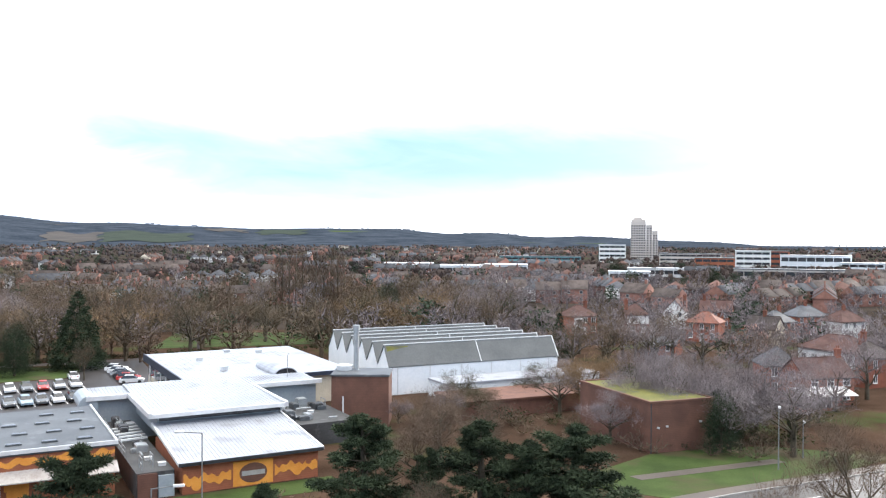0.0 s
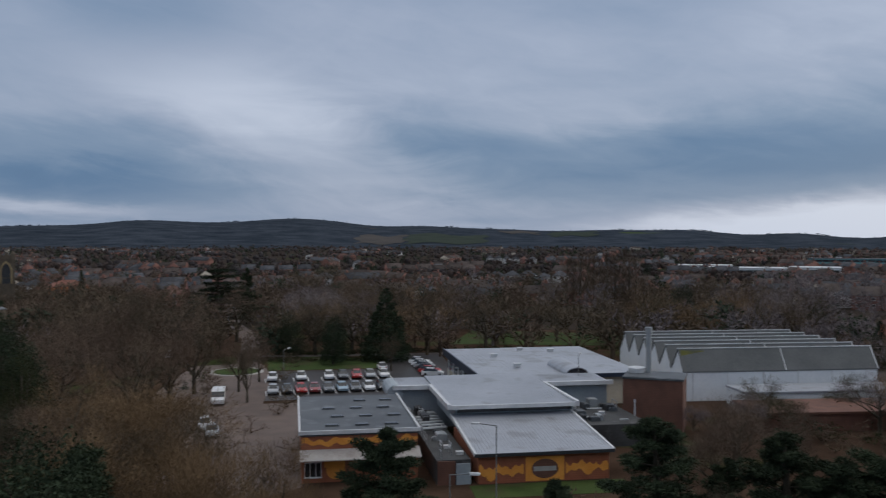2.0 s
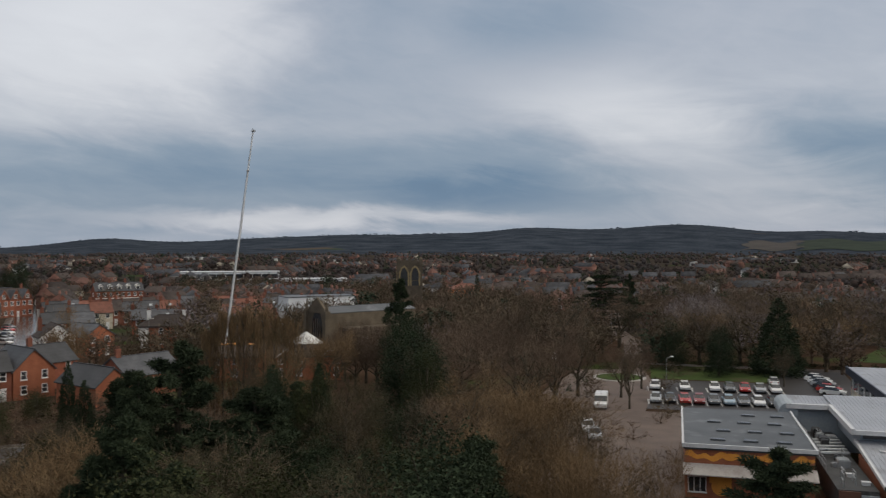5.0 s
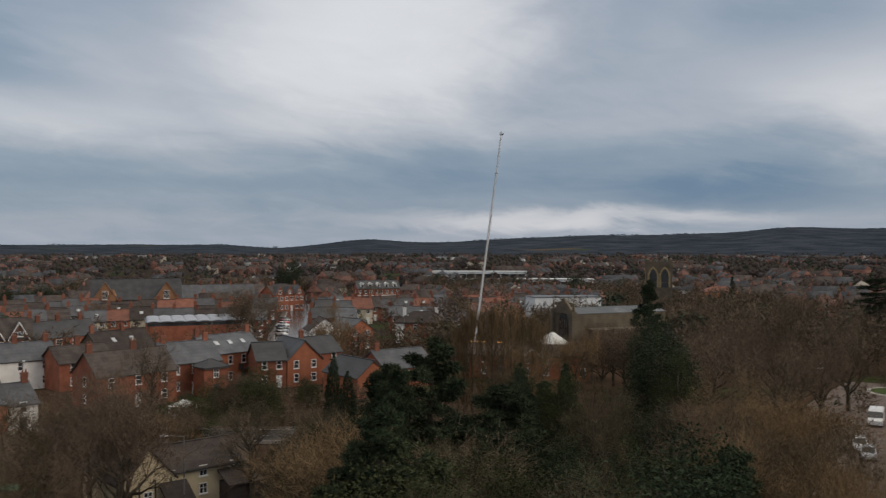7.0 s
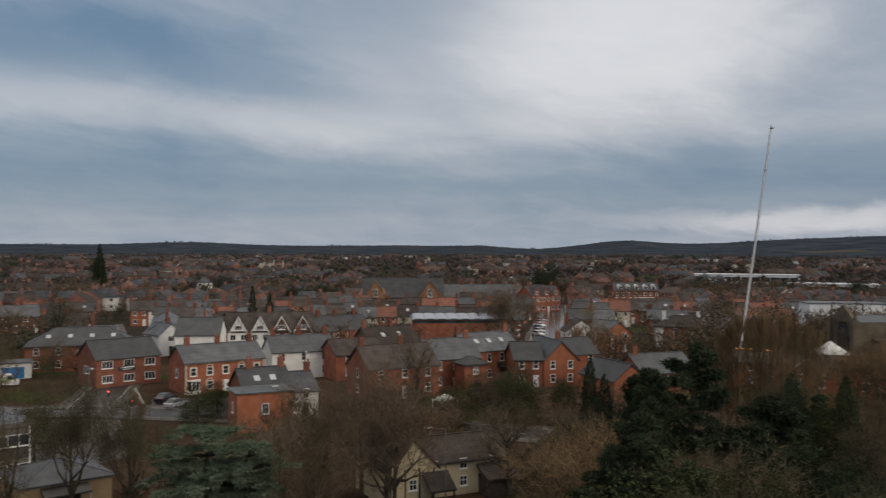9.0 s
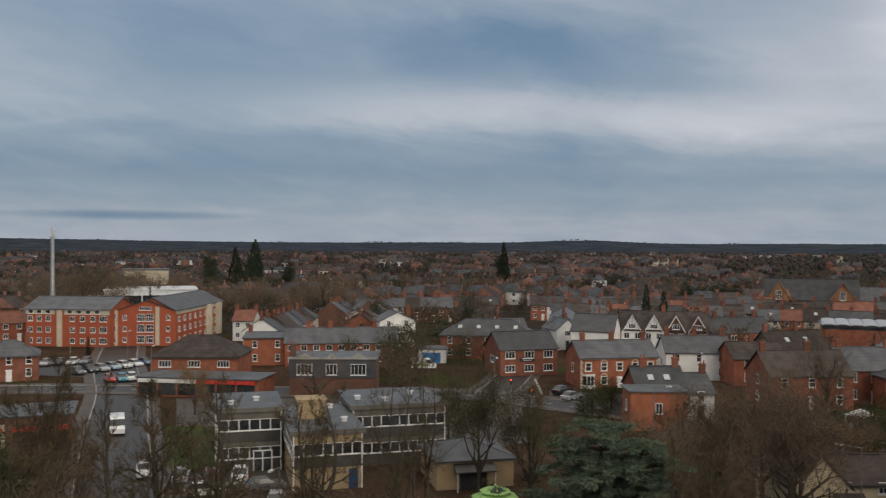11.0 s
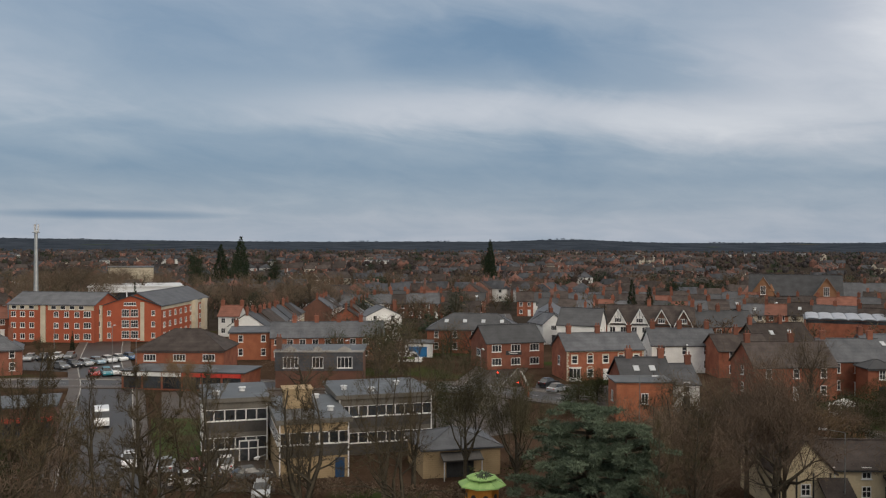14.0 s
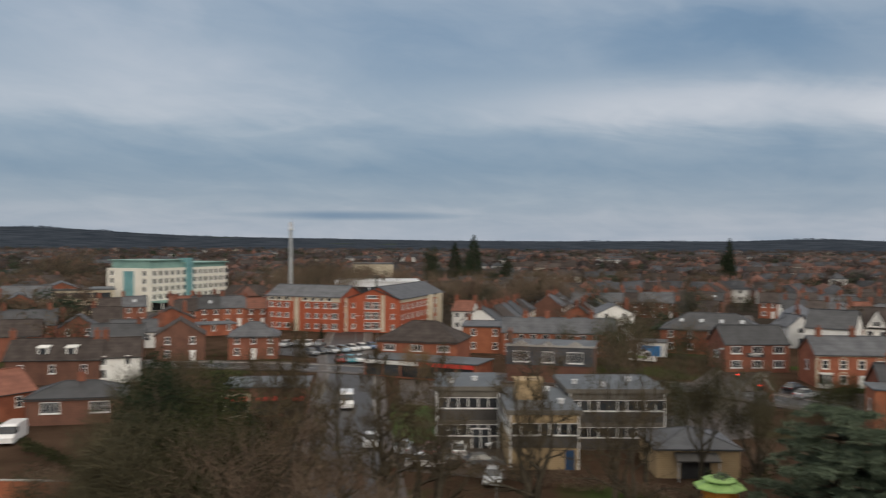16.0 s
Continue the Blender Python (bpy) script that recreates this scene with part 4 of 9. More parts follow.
    for k in range(30):
        x, yy = (rng.uniform(-3.6, -1.4), rng.uniform(8, 26)) if k < 13 else (rng.uniform(16.4, 23.5), rng.uniform(15, 26))
        zz = 2.6 if k < 13 else 2.8
        a, b, h = rng.uniform(0.4, 1.3), rng.uniform(0.4, 1.9), rng.uniform(0.3, 1.1)
        part("plant_unit", Mb().box(x, yy, zz, x + a, yy + b, zz + h).box(x + 0.1, yy + 0.1, zz + h, x + a - 0.1, yy + b - 0.1, zz + h + 0.08), (GREYM, DARK, FELT)[k % 3], t)
    for k in range(9):
        yy = 8 + k * 2.2
        part("plant_rail", Mb().box(-4.0, yy, 2.6, -3.95, yy + 0.05, 3.7).box(-4.0, yy, 3.65, -3.95, yy + 2.2, 3.7).box(-4.0, yy, 3.15, -3.95, yy + 2.2, 3.2), GREYM, t)
    for k in range(5):
        part("duct", Mb().tube((-3.6, 14 + k * 1.6, 3.1), (-0.6, 14.5 + k * 1.6, 3.1), 0.22, 0.22, 8), GREYM, t)
    part("link_wall", Mb().box(-3.9, 0.75, -0.2, -2.0, 0.94, 2.5), BRICK_D, t)
    part("service_door", Mb().box(-1.9, 0.7, -0.2, -0.35, 0.94, 2.2), METAL_W, t)
    # flat grey block with an orange fascia and a canopy below it
    g = thing("sports_hall_block", (-43.2, 81.8), 28.4, "flat grey-roofed block with orange painted fascia and pale canopy", "building")
    gw, gd = 12.5, 20.8
    part("wall", Mb().prism([(0, 0), (gw, 0), (gw, gd), (0, gd)], -0.3, 5.0), BRICK_O, g)
    part("roof", Mb().box(-0.15, -0.15, 5.0, gw + 0.15, gd + 0.15, 5.45), FELT, g)
    part("coping", Mb().box(-0.3, -0.3, 5.2, gw + 0.3, -0.1, 5.6).box(gw + 0.1, -0.1, 5.2, gw + 0.3, gd + 0.3, 5.6).box(-0.3, -0.1, 5.2, -0.1, gd + 0.3, 5.6), TRIMW, g)
    part("painted_wave", flat_shape(wavy(0.0, gw, 3.75, 4.95, 0.4, 40), -0.004, 0), ORANGE, g, "orange wavy painted band")
    for cx, cz, r in ((4.4, 4.35, 0.38), (9.3, 4.3, 0.42)):
        part("painted_disc", flat_shape(disc(cx, cz, r * 1.7, r), -0.038, 0), ORANGE, g)
    can = ribbed_roof([(-0.2, -1.6, 2.75), (gw + 0.2, -1.6, 2.75), (gw + 0.2, -0.01, 3.55), (-0.2, -0.01, 3.55)], 0.1, 0.4, 0, 0.05)
    seams(part("canopy", can, CANOPY, g, "weathered pale ribbed canopy"), can, CANOPY)
    part("painted_disc", flat_shape(disc(3.6, 1.3, 1.0, 1.0), -0.004, 0), ORANGE, g)
    part("painted_bar", flat_shape([(2.4, 1.6), (4.6, 1.6), (4.6, 2.5), (2.4, 2.5)], -0.038, 0), ORANGE, g)
    window(g, 1.2, 0, 0.6, 1.8, 1.6, 0, "thin")
    for i in range(3):
        for j in range(4):
            if i == 0 and j == 3:
                continue
            x, yy = 2.6 + i * 3.3 + (j % 2) * 0.8, 2.4 + j * 4.8
            o = part("roof_light", Mb().box(x, yy, 5.45, x + 1.5, yy + 0.75, 5.6), FELT, g)
            part("pane", Mb().box(x + 0.1, yy + 0.1, 5.6, x + 1.4, yy + 0.65, 5.62), GLASS, o)
    # red brick plant tower with a steel flue
    b = thing("boiler_house", (-13.9, 119.6), -1.5, "dark red brick boiler house with a tall steel flue", "building")
    part("wall", Mb().box(0, 0, -0.3, 8.0, 6.2, 7.0), BRICK_D, b)
    part("roof", Mb().box(-0.12, -0.12, 7.0, 8.12, 6.32, 7.25).box(0.3, 0.3, 7.25, 7.7, 5.9, 7.28), FELT, b)
    part("flue", Mb().tube((2.95, 4.6, 7.3), (2.95, 4.6, 13.6), 0.40, 0.38, 12).tube((2.95, 4.6, 12.9), (2.95, 4.6, 13.7), 0.52, 0.52, 12), GREYM, b, "galvanised steel flue")
    part("flue_base", Mb().tube((1.3, 4.4, 7.28), (1.3, 4.4, 7.95), 1.1, 1.2, 16).tube((1.3, 4.4, 7.95), (1.3, 4.4, 8.1), 1.2, 0.7, 16), TRIMW, b, "white round extract cowl")
    part("downpipe", Mb().box(1.55, -0.14, 0, 1.75, -0.004, 4.2), TRIMW, b)
    # pool hall with a wide flat metal roof and a dark glazed end
    p = thing("pool_hall", (-36.0, 127.2), 29.0, "long pool hall with a pale metal roof and dark glazed end", "building")
    part("wall", Mb().box(0.3, 0.3, -0.3, 26, 30.5, 4.6), CREAM, p)
    rr = ribbed_roof([(-0.3, -0.3, 4.9), (26.4, -0.3, 4.9), (26.4, 30.8, 5.3), (-0.3, 30.8, 5.3)], 0.3, 0.9, 0, 0.02)
    seams(part("roof", rr, METAL, p), rr, METAL)
    part("glazing", Mb().box(0.2, 0.5, 1.8, 0.29, 30, 4.55), GLASS, p, "dark glazed side wall")
    part("fascia", Mb().slab([(-0.55, -0.4, 5.05), (-0.31, -0.4, 5.05), (-0.31, 30.9, 5.45), (-0.55, 30.9, 5.45)], 1.25).box(-0.3, -0.42, 4.35, 26.4, -0.31, 5.0), NAVY, p, "dark navy fascia")
    for k in range(7):
        part("glazing_bar", Mb().box(0.1, 2.5 + k * 4.3, 0, 0.19, 2.8 + k * 4.3, 4.5), WHITE, p)
    arc = [(15 - 1.9 * math.cos(math.pi * j / 10), 1.15 * math.sin(math.pi * j / 10)) for j in range(11)]
    arc += [(15 + (u - 15) * 0.93, h * 0.9 - 0.02) for u, h in arc[::-1]]
    arch = Mb()
    arch.v += [(u, -0.6, 4.9 + h) for u, h in arc] + [(u, 9, 5.1 + h) for u, h in arc]
    arch.f += [tuple(range(22)), tuple(range(43, 21, -1))] + [(j, (j + 1) % 22, 22 + (j + 1) % 22, 22 + j) for j in range(22)]
    arch.m += [0] * len(arch.f)
    part("barrel_roof", arch, METAL, p, "shallow barrel-vaulted metal roof")
    part("barrel_glass", flat_shape([(15 - 1.75 * math.cos(math.pi * k / 12), 1.0 * math.sin(math.pi * k / 12)) for k in range(13)], -0.35, 4.9, 0.1), GLASS, p)
    for x, yy in ((7, 7), (18, 24), (6, 19), (13, 27)):
        part("roof_vent", Mb().box(x, yy, 5.1, x + 1.0, yy + 0.8, 5.65).box(x - 0.12, yy - 0.12, 5.65, x + 1.12, yy + 0.92, 5.78), TRIMW, p)


def sawtooth_hall():
    t = thing("sawtooth_hall", (-7.0, 143.2), 25.5, "white sports hall with a grey saw-tooth roof", "building")
    w, n, s, e, hi = 33.5, 6, 5.2, 4.7, 8.1
    wl = Mb().box(0, 0, -0.3, w, n * s, e)
    for k in range(n):
        y0 = k * s
        for x in (0, w - 0.2):
            i = len(wl.v)
            tri = [(y0, e), (y0 + s, e), (y0 + s * 0.42, hi)]
            wl.v += [(x, a, z) for a, z in tri] + [(x + 0.2, a, z) for a, z in tri]
            wl.f += [(i + 2, i + 1, i), (i + 3, i + 4, i + 5), (i, i + 1, i + 4, i + 3), (i + 1, i + 2, i + 5, i + 4), (i + 2, i, i + 3, i + 5)]
            wl.m += [0] * 5
    part("wall", wl, METAL_P, t, "white sheet-clad wall")
    for k in range(n):
        y0, ym, y1 = k * s - 0.1, k * s + s * 0.42, (k + 1) * s - 0.1
        r = Mb().slab([(-0.15, y0, e + 0.1), (w + 0.15, y0, e + 0.1), (w + 0.15, ym, hi + 0.15), (-0.15, ym, hi + 0.15)], 0.16)
        r.slab([(-0.15, ym, hi + 0.15), (w + 0.15, ym, hi + 0.15), (w + 0.15, y1, e + 0.1), (-0.15, y1, e + 0.1)], 0.16)
        part("roof_tooth", r, FELT_D, t)
        part("ridge_cap", Mb().box(-0.2, ym - 0.12, hi + 0.1, w + 0.2, ym + 0.12, hi + 0.24), TRIMW, t)
        part("verge", Mb().slab([(w * 0.52, y0, e + 0.16), (w * 0.52 + 0.14, y0, e + 0.16), (w * 0.52 + 0.14, ym, hi + 0.2), (w * 0.52, ym, hi + 0.2)], 0.05), TRIMW, t)
        part("verge", Mb().slab([(w + 0.02, y0, e + 0.16), (w + 0.2, y0, e + 0.16), (w + 0.2, ym, hi + 0.2), (w + 0.02, ym, hi + 0.2)], 0.12), TRIMW, t)
    part("moss_patch", Mb().slab([(0.2, 1.2, 6.75), (4.5, 1.5, 7.2), (4.2, 1.95, 7.9), (0.2, 2.0, 8.0)], 0.05), MOSS, t, "small mossy patch on the roof")
    for k in range(6):
        part("downpipe", Mb().box(1.5 + k * 6, -0.12, 0, 1.62 + k * 6, -0.004, e), TRIMW, t)
    lo = thing("changing_block", (2.5, 137.5), 25.5, "low pale flat-roofed block beside the sports hall", "building")
    part("wall", Mb().box(0, 0, -0.3, 30, 6.8, 2.7), METAL_P, lo)
    part("roof", Mb().box(-0.2, -0.2, 2.7, 30.2, 6.7, 3.0), METAL, lo)
    brick = thing("service_block", (-1.0, 121.0), 24, "low brown brick service block with flat roof", "building")
    part("wall", Mb().box(6, 0, -0.3, 30, 9, 2.4), BRICK_D, brick)
    part("roof", Mb().box(5.7, -0.3, 2.4, 30.3, 9.3, 2.7), BRICK_D, brick)


METAL_P = mat("white_sheet_cladding", (0.60, 0.63, 0.66), (0.72, 0.74, 0.76), 0.2, 0.6, 0.05, 12, courses=0.0)
FELT_D = mat("dark_ribbed_sheet", (0.072, 0.078, 0.080), (0.11, 0.116, 0.118), 0.25, 0.6, 0.1, 14)


def substation_block():
    """The tall windowless brick box with a mossy flat roof."""
    t = thing("brick_store", (26.9, 104.6), 20.2, "windowless brown brick block with a mossy flat roof", "building")
    w, d, h = 9.3, 17.0, 6.1
    part("wall", Mb().prism([(0, 0), (w, 0), (w, d), (0, d)], -0.3, h), BRICK_D, t)
    part("coping", Mb().box(-0.12, -0.12, h, w + 0.12, 0.25, h + 0.28).box(-0.12, d - 0.25, h, w + 0.12, d + 0.12, h + 0.28).box(-0.12, 0.25, h, 0.25, d - 0.25, h + 0.28).box(w - 0.25, 0.25, h, w + 0.12, d - 0.25, h + 0.28), BRICK_D, t)
    part("roof", Mb().box(0.25, 0.25, h, w - 0.25, d - 0.25, h + 0.16), MOSS, t, "flat roof covered in yellow-green moss")
    for x, z in ((0.9, 3.0), (2.2, 3.1), (7.2, 3.4)):
        part("wall_lamp", Mb().box(x, -0.18, z, x + 0.3, -0.004, z + 0.22), TRIMW, t)
    part("downpipe", Mb().box(-0.004, -0.1, 0, 0.1, -0.004, h), DARK, t)


leisure_centre()
sawtooth_hall()
substation_block()

# ---- near town houses ----
def gable_front(t, x0, w, eave, rise, mats, proud=0.12, fr=None, timber=True, board=True):
    """A small front gable standing on the eaves, with a bargeboard, half-timber strips and a window."""
    m = Mb()
    m.v += [(x0, -proud, eave), (x0 + w, -proud, eave), (x0 + w / 2, -proud, eave + rise), (x0, 3.0, eave), (x0 + w, 3.0, eave), (x0 + w / 2, 3.0, eave + rise)]
    m.f += [(0, 1, 2), (5, 4, 3), (1, 4, 5, 2), (0, 2, 5, 3), (0, 3, 4, 1)]
    m.m += [0] * 5
    g = part("gable", m, mats, t)
    k = rise / (w / 2)
    r = Mb()
    o = 0.25
    r.slab([(x0 - o, -proud - 0.3, eave - o * k + 0.12), (x0 + w / 2, -proud - 0.3, eave + rise + 0.12), (x0 + w / 2, 3.4, eave + rise + 0.12), (x0 - o, 3.4, eave - o * k + 0.12)], 0.12)
    r.slab([(x0 + w / 2, -proud - 0.3, eave + rise + 0.12), (x0 + w + o, -proud - 0.3, eave - o * k + 0.12), (x0 + w + o, 3.4, eave - o * k + 0.12), (x0 + w / 2, 3.4, eave + rise + 0.12)], 0.12)
    part("gable_roof", r, SLATE, t)
    b = Mb()
    yb = -proud - 0.34
    for s in (-1, 1):
        xa, xb = x0 + w / 2, x0 + w / 2 + s * (w / 2 + o)
        za, zb = eave + rise, eave - o * k
        i = len(b.v)
        b.v += [(xa, yb, za + 0.14), (xa, yb, za - 0.2), (xb, yb, zb - 0.2), (xb, yb, zb + 0.14), (xa, yb + 0.035, za + 0.14), (xa, yb + 0.035, za - 0.2), (xb, yb + 0.035, zb - 0.2), (xb, yb + 0.035, zb + 0.14)]
        b.f += [(i, i + 1, i + 2, i + 3), (i + 7, i + 6, i + 5, i + 4), (i, i + 3, i + 7, i + 4), (i + 1, i + 5, i + 6, i + 2)]
        b.m += [0] * 4
    part("bargeboard", b, WHITEW if board else mats, t)
    if timber:
        for xx in (0.32, 0.5, 0.68):
            hgt = rise * (1 - abs(xx - 0.5) * 2) - 0.25
            part("timber", Mb().box(x0 + w * xx - 0.05, -proud - 0.04, eave + 0.1, x0 + w * xx + 0.05, -proud - 0.004, eave + max(0.2, hgt)), DARK, t)
    return g


def near_town():
    S = SLATE
    v = house((-156.5, -9.9), (-162.3, 3.8), 8.5, 5.5, 2.6, "x", BRICK, SLATE, (0, 0), (1, 1), (0, 0), (0.12, 0.5, 0.92),
              "red brick villa with pale stone quoins and arched windows", style="sash", win=(1.1, 1.7))
    part("eaves_band", Mb().box(-0.02, -0.12, 5.2, 14.9, -0.004, 5.45), CREAM, v)
    for x in (0.0, 14.55):
        for k in range(11):
            part("quoin", Mb().box(x - 0.03, -0.035, k * 0.5, x + (0.42 if k % 2 else 0.26), -0.003, k * 0.5 + 0.42), CREAM, v, "pale stone quoin")
    for k in range(5):
        a = 14.87 * (k + 0.5) / 5
        for z in (0.7, 3.15):
            if z < 1 and k == 2:
                part("door", Mb().box(a - 0.5, -0.06, 0, a + 0.5, -0.004, 2.1), WHITEW, v)
                continue
            window(v, a, 0, z, 1.1, 1.45, 0, "sash")
            part("window_surround", Mb().box(a - 0.68, -0.05, z - 0.1, a - 0.56, -0.003, z + 1.45), CREAM, v)
            part("window_surround", Mb().box(a + 0.56, -0.05, z - 0.1, a + 0.68, -0.003, z + 1.45), CREAM, v)
            if k % 2:
                ring = [(a + r * math.cos(math.pi * j / 8), r * 0.8 * math.sin(math.pi * j / 8)) for r, js in ((0.68, range(9)), (0.5, range(8, -1, -1))) for j in js]
                part("window_arch", flat_shape(ring, -0.003, z + 1.45, 0.05), CREAM, v)
            else:
                part("window_head", Mb().box(a - 0.68, -0.05, z + 1.452, a + 0.68, -0.003, z + 1.65), CREAM, v)
    bay = part("bay_window", Mb().prism([(0.4, -0.05), (0.9, -0.85), (2.3, -0.85), (2.8, -0.05)], 0.0, 0.7).prism([(0.4, -0.05), (0.9, -0.85), (2.3, -0.85), (2.8, -0.05)], 2.3, 2.55), WHITE, v, "white painted bay window")
    part("pane", Mb().prism([(0.5, -0.06), (0.95, -0.78), (2.25, -0.78), (2.7, -0.06)], 0.7, 2.3), GLASS, bay)
    for x, y in ((0.9, -0.85), (1.57, -0.85), (2.22, -0.85)):
        part("bay_post", Mb().box(x, y, 0.7, x + 0.09, y + 0.08, 2.3), WHITEW, bay)
    # house with roof windows and a white side wall, flat extension in front
    house((-129.5, 0.2), (-131.5, 7.3), 8.5, 4.5, 2.9, "x", BRICK, S, (2, 2), (1, 2), (0, 0), (0.25, 0.93), "brick house with slate roof and two roof windows", lights=2)
    house((-122.6, -0.8), (-124.3, 6.9), 5.7, 5.4, 0, "flat", BRICK_O, FELT, (1, 1), (1, 1), (0, 0), (), "flat-roofed orange brick extension", name="extension", style="bars")
    house((-131.6, 7.4), (-132.7, 11.2), 8.0, 4.0, 2.4, "x", WHITE, S, (1, 2), (0, 0), (0, 0), (0.9,), "white rendered rear wing with a slate roof")
    house((-170.5, 5.5), (-173.0, 17.8), 8.0, 5.3, 2.8, "x", WHITE, S, (3, 2), (1, 1), (0, 0), (0.08, 0.5, 0.93), "white rendered house with grey roof and tall chimneys")
    house((-166.5, 17.5), (-169.5, 27.0), 8.0, 5.0, 2.6, "x", BRICK, TILE, (2, 2), (0, 0), (0, 0), (0.5,), "brick house with a brown tiled roof")
    # mock-Tudor row with four front gables
    for k, (wall, dark) in enumerate(((WHITE, 0), (WHITE, 0), (BRICK_D, 1), (BRICK_D, 1))):
        y0 = -3.6 + k * 5.0
        h = house((-207.6, y0), (-207.6 + 0.1, y0 + 4.9), 9.0, 6.0, 4.0, "x", wall, TILE, (2, 2), (0, 0), (0, 0), (0.95,) if k % 2 else (),
                  ("white" if not dark else "dark brick") + " gabled shop house with half-timbered front", "shop row", "bars", win=(1.3, 1.4))
        gable_front(h, 0.5, 3.9, 6.0, 3.4, WHITE if not dark else BRICK_D)
        window(h, 2.45, -0.17, 6.3, 1.6, 1.1, 0, "bars")
    house((-207.4, 16.6), (-213.5, 31.0), 8.5, 5.6, 3.2, "x", BRICK, S, (4, 2), (0, 0), (0, 0), (0.2, 0.5, 0.85), "red brick terrace with white bay windows", style="bars", win=(1.4, 1.4))
    house((-196.0, -5.2), (-207.2, -3.9), 9.5, 6.4, 3.4, "y", WHITE, S, (2, 2), (0, 0), (0, 0), (0.9,), "white rendered end gable of the shop row")
    house((-218.5, -14.3), (-246.0, -16.0), 8.0, 5.8, 2.4, "x", WHITE, S, (8, 2), (0, 0), (0, 0), (0.2, 0.5, 0.8), "white painted shop terrace with grey roof", style="bars", win=(1.5, 1.3))
    house((-212.1, -19.3), (-215.5, -14.2), 7.5, 5.0, 2.4, "y", WHITE, S, (1, 2), (1, 1), (0, 0), (0.7,), "small white gabled house", style="bars", win=(1.6, 1.3))
    pub = house((-166.2, -26.0), (-172.3, -15.5), 9.0, 5.3, 3.0, "x", BRICK_F, S, (3, 2), (1, 1), (0, 0), (), "brick public house with grey roof and white windows", "", "bars", win=(2.0, 1.4), door=False)
    sg = part("sign_board", Mb().box(4.0, -0.1, 2.85, 7.3, -0.02, 3.7), DARK, pub, "dark sign board with unreadable pale lettering")
    for k in range(2):
        part("sign_bar", Mb().box(4.5 + k * 0.3, -0.12, 3.4 - k * 0.32, 6.9 - k * 0.4, -0.1, 3.52 - k * 0.32), WHITEW, sg)
    house((-190.0, -43.5), (-192.5, -22.5), 11.0, 5.2, 3.3, "hip", BRICK, S, (5, 2), (0, 0), (0, 0), (), "long brick building with grey roof and small roof windows", lights=4)
    # school of orange stone with steep gables
    sch = house((-322.3, 44.0), (-317.2, 74.0), 12.0, 7.0, 7.0, "x", STONE_O, S, (6, 1), (1, 1), (0, 0), (), "Victorian school of orange stone with steep dark roofs", "", name="school", category="school", door=False, win=(1.4, 2.6))
    for x in (0.5, 21.0):
        gable_front(sch, x, 8.5, 7.0, 6.3, STONE_O, 1.6, timber=False, board=False)
        window(sch, x + 4.2, -1.62, 7.2, 1.8, 3.0, 0, "cross")
    part("turret", Mb().box(6.5, -1.8, 0, 8.2, 0, 8.5).tube((7.35, -0.9, 8.5), (7.35, -0.9, 11), 1.2, 0.05, 8), STONE_O, sch)
    house((-330, 76), (-326, 104), 10, 6.5, 4.5, "x", STONE_O, S, (6, 2), (0, 0), (0, 0), (0.3, 0.7), "orange stone school wing with slate roof", "school buildings", door=False)
    # brick hall with a scalloped white roof edge
    hall = house((-225.8, 44.0), (-221.4, 69.2), 15.0, 6.4, 0, "flat", BRICK, FELT, (0, 0), (0, 0), (0, 0), (), "brick hall with a white scalloped roof edge", "", name="hall", category="building")
    for k in range(8):
        x = 0.2 + k * 3.15
        arc = [(x + 1.55 - 1.55 * math.cos(math.pi * j / 8), 0.34 * math.sin(math.pi * j / 8)) for j in range(9)]
        arc += [(u, h - 0.14) for u, h in arc[::-1]]
        sc = Mb()
        sc.v += [(u, -0.5, 6.6 + h) for u, h in arc] + [(u, 15.2, 6.9 + h) for u, h in arc]
        sc.f += [tuple(range(18)), tuple(range(35, 17, -1))] + [(j, (j + 1) % 18, 18 + (j + 1) % 18, 18 + j) for j in range(18)]
        sc.m += [0] * len(sc.f)
        part("roof_vault", sc, METAL, hall, "white vaulted roof bay")
    part("clerestory", Mb().box(0.2, -0.05, 5.6, 25.3, -0.004, 6.3), GLASS, hall)
    house((-183.9, 27.1), (-190.5, 39.0), 8.0, 4.6, 3.6, "x", STONE, TILE, (3, 2), (1, 1), (0, 0), (0.05, 0.6), "stone house with steep brown roof and roof windows", lights=2)
    # large brick house group
    b = house((-157.9, 42.0), (-162.3, 53.4), 9.0, 6.0, 3.0, "x", BRICK_O, S, (4, 2), (0, 0), (0, 0), (0.02, 0.97), "orange brick house with slate roof and three roof windows", lights=3, win=(0.95, 1.6))
    part("balcony", Mb().box(6.5, -1.3, 2.7, 10.5, 0, 2.85).box(6.5, -1.3, 2.85, 6.55, 0, 3.8).box(10.45, -1.3, 2.85, 10.5, 0, 3.8).box(6.55, -1.3, 3.7, 10.45, -1.25, 3.8), DARK, b)
    house((-151.5, 33.0), (-153.5, 42.8), 8.5, 5.6, 3.2, "x", BRICK, S, (3, 2), (1, 2), (0, 0), (0.1, 0.9), "red brick house with white windows", win=(1.0, 1.6), style="cross")
    house((-147.4, 38.2), (-148.4, 42.6), 4.0, 5.0, 1.2, "hip", BRICK, S, (1, 2), (0, 0), (0, 0), (), "brick bay wing with hipped slate roof", name="house_wing", style="cross")
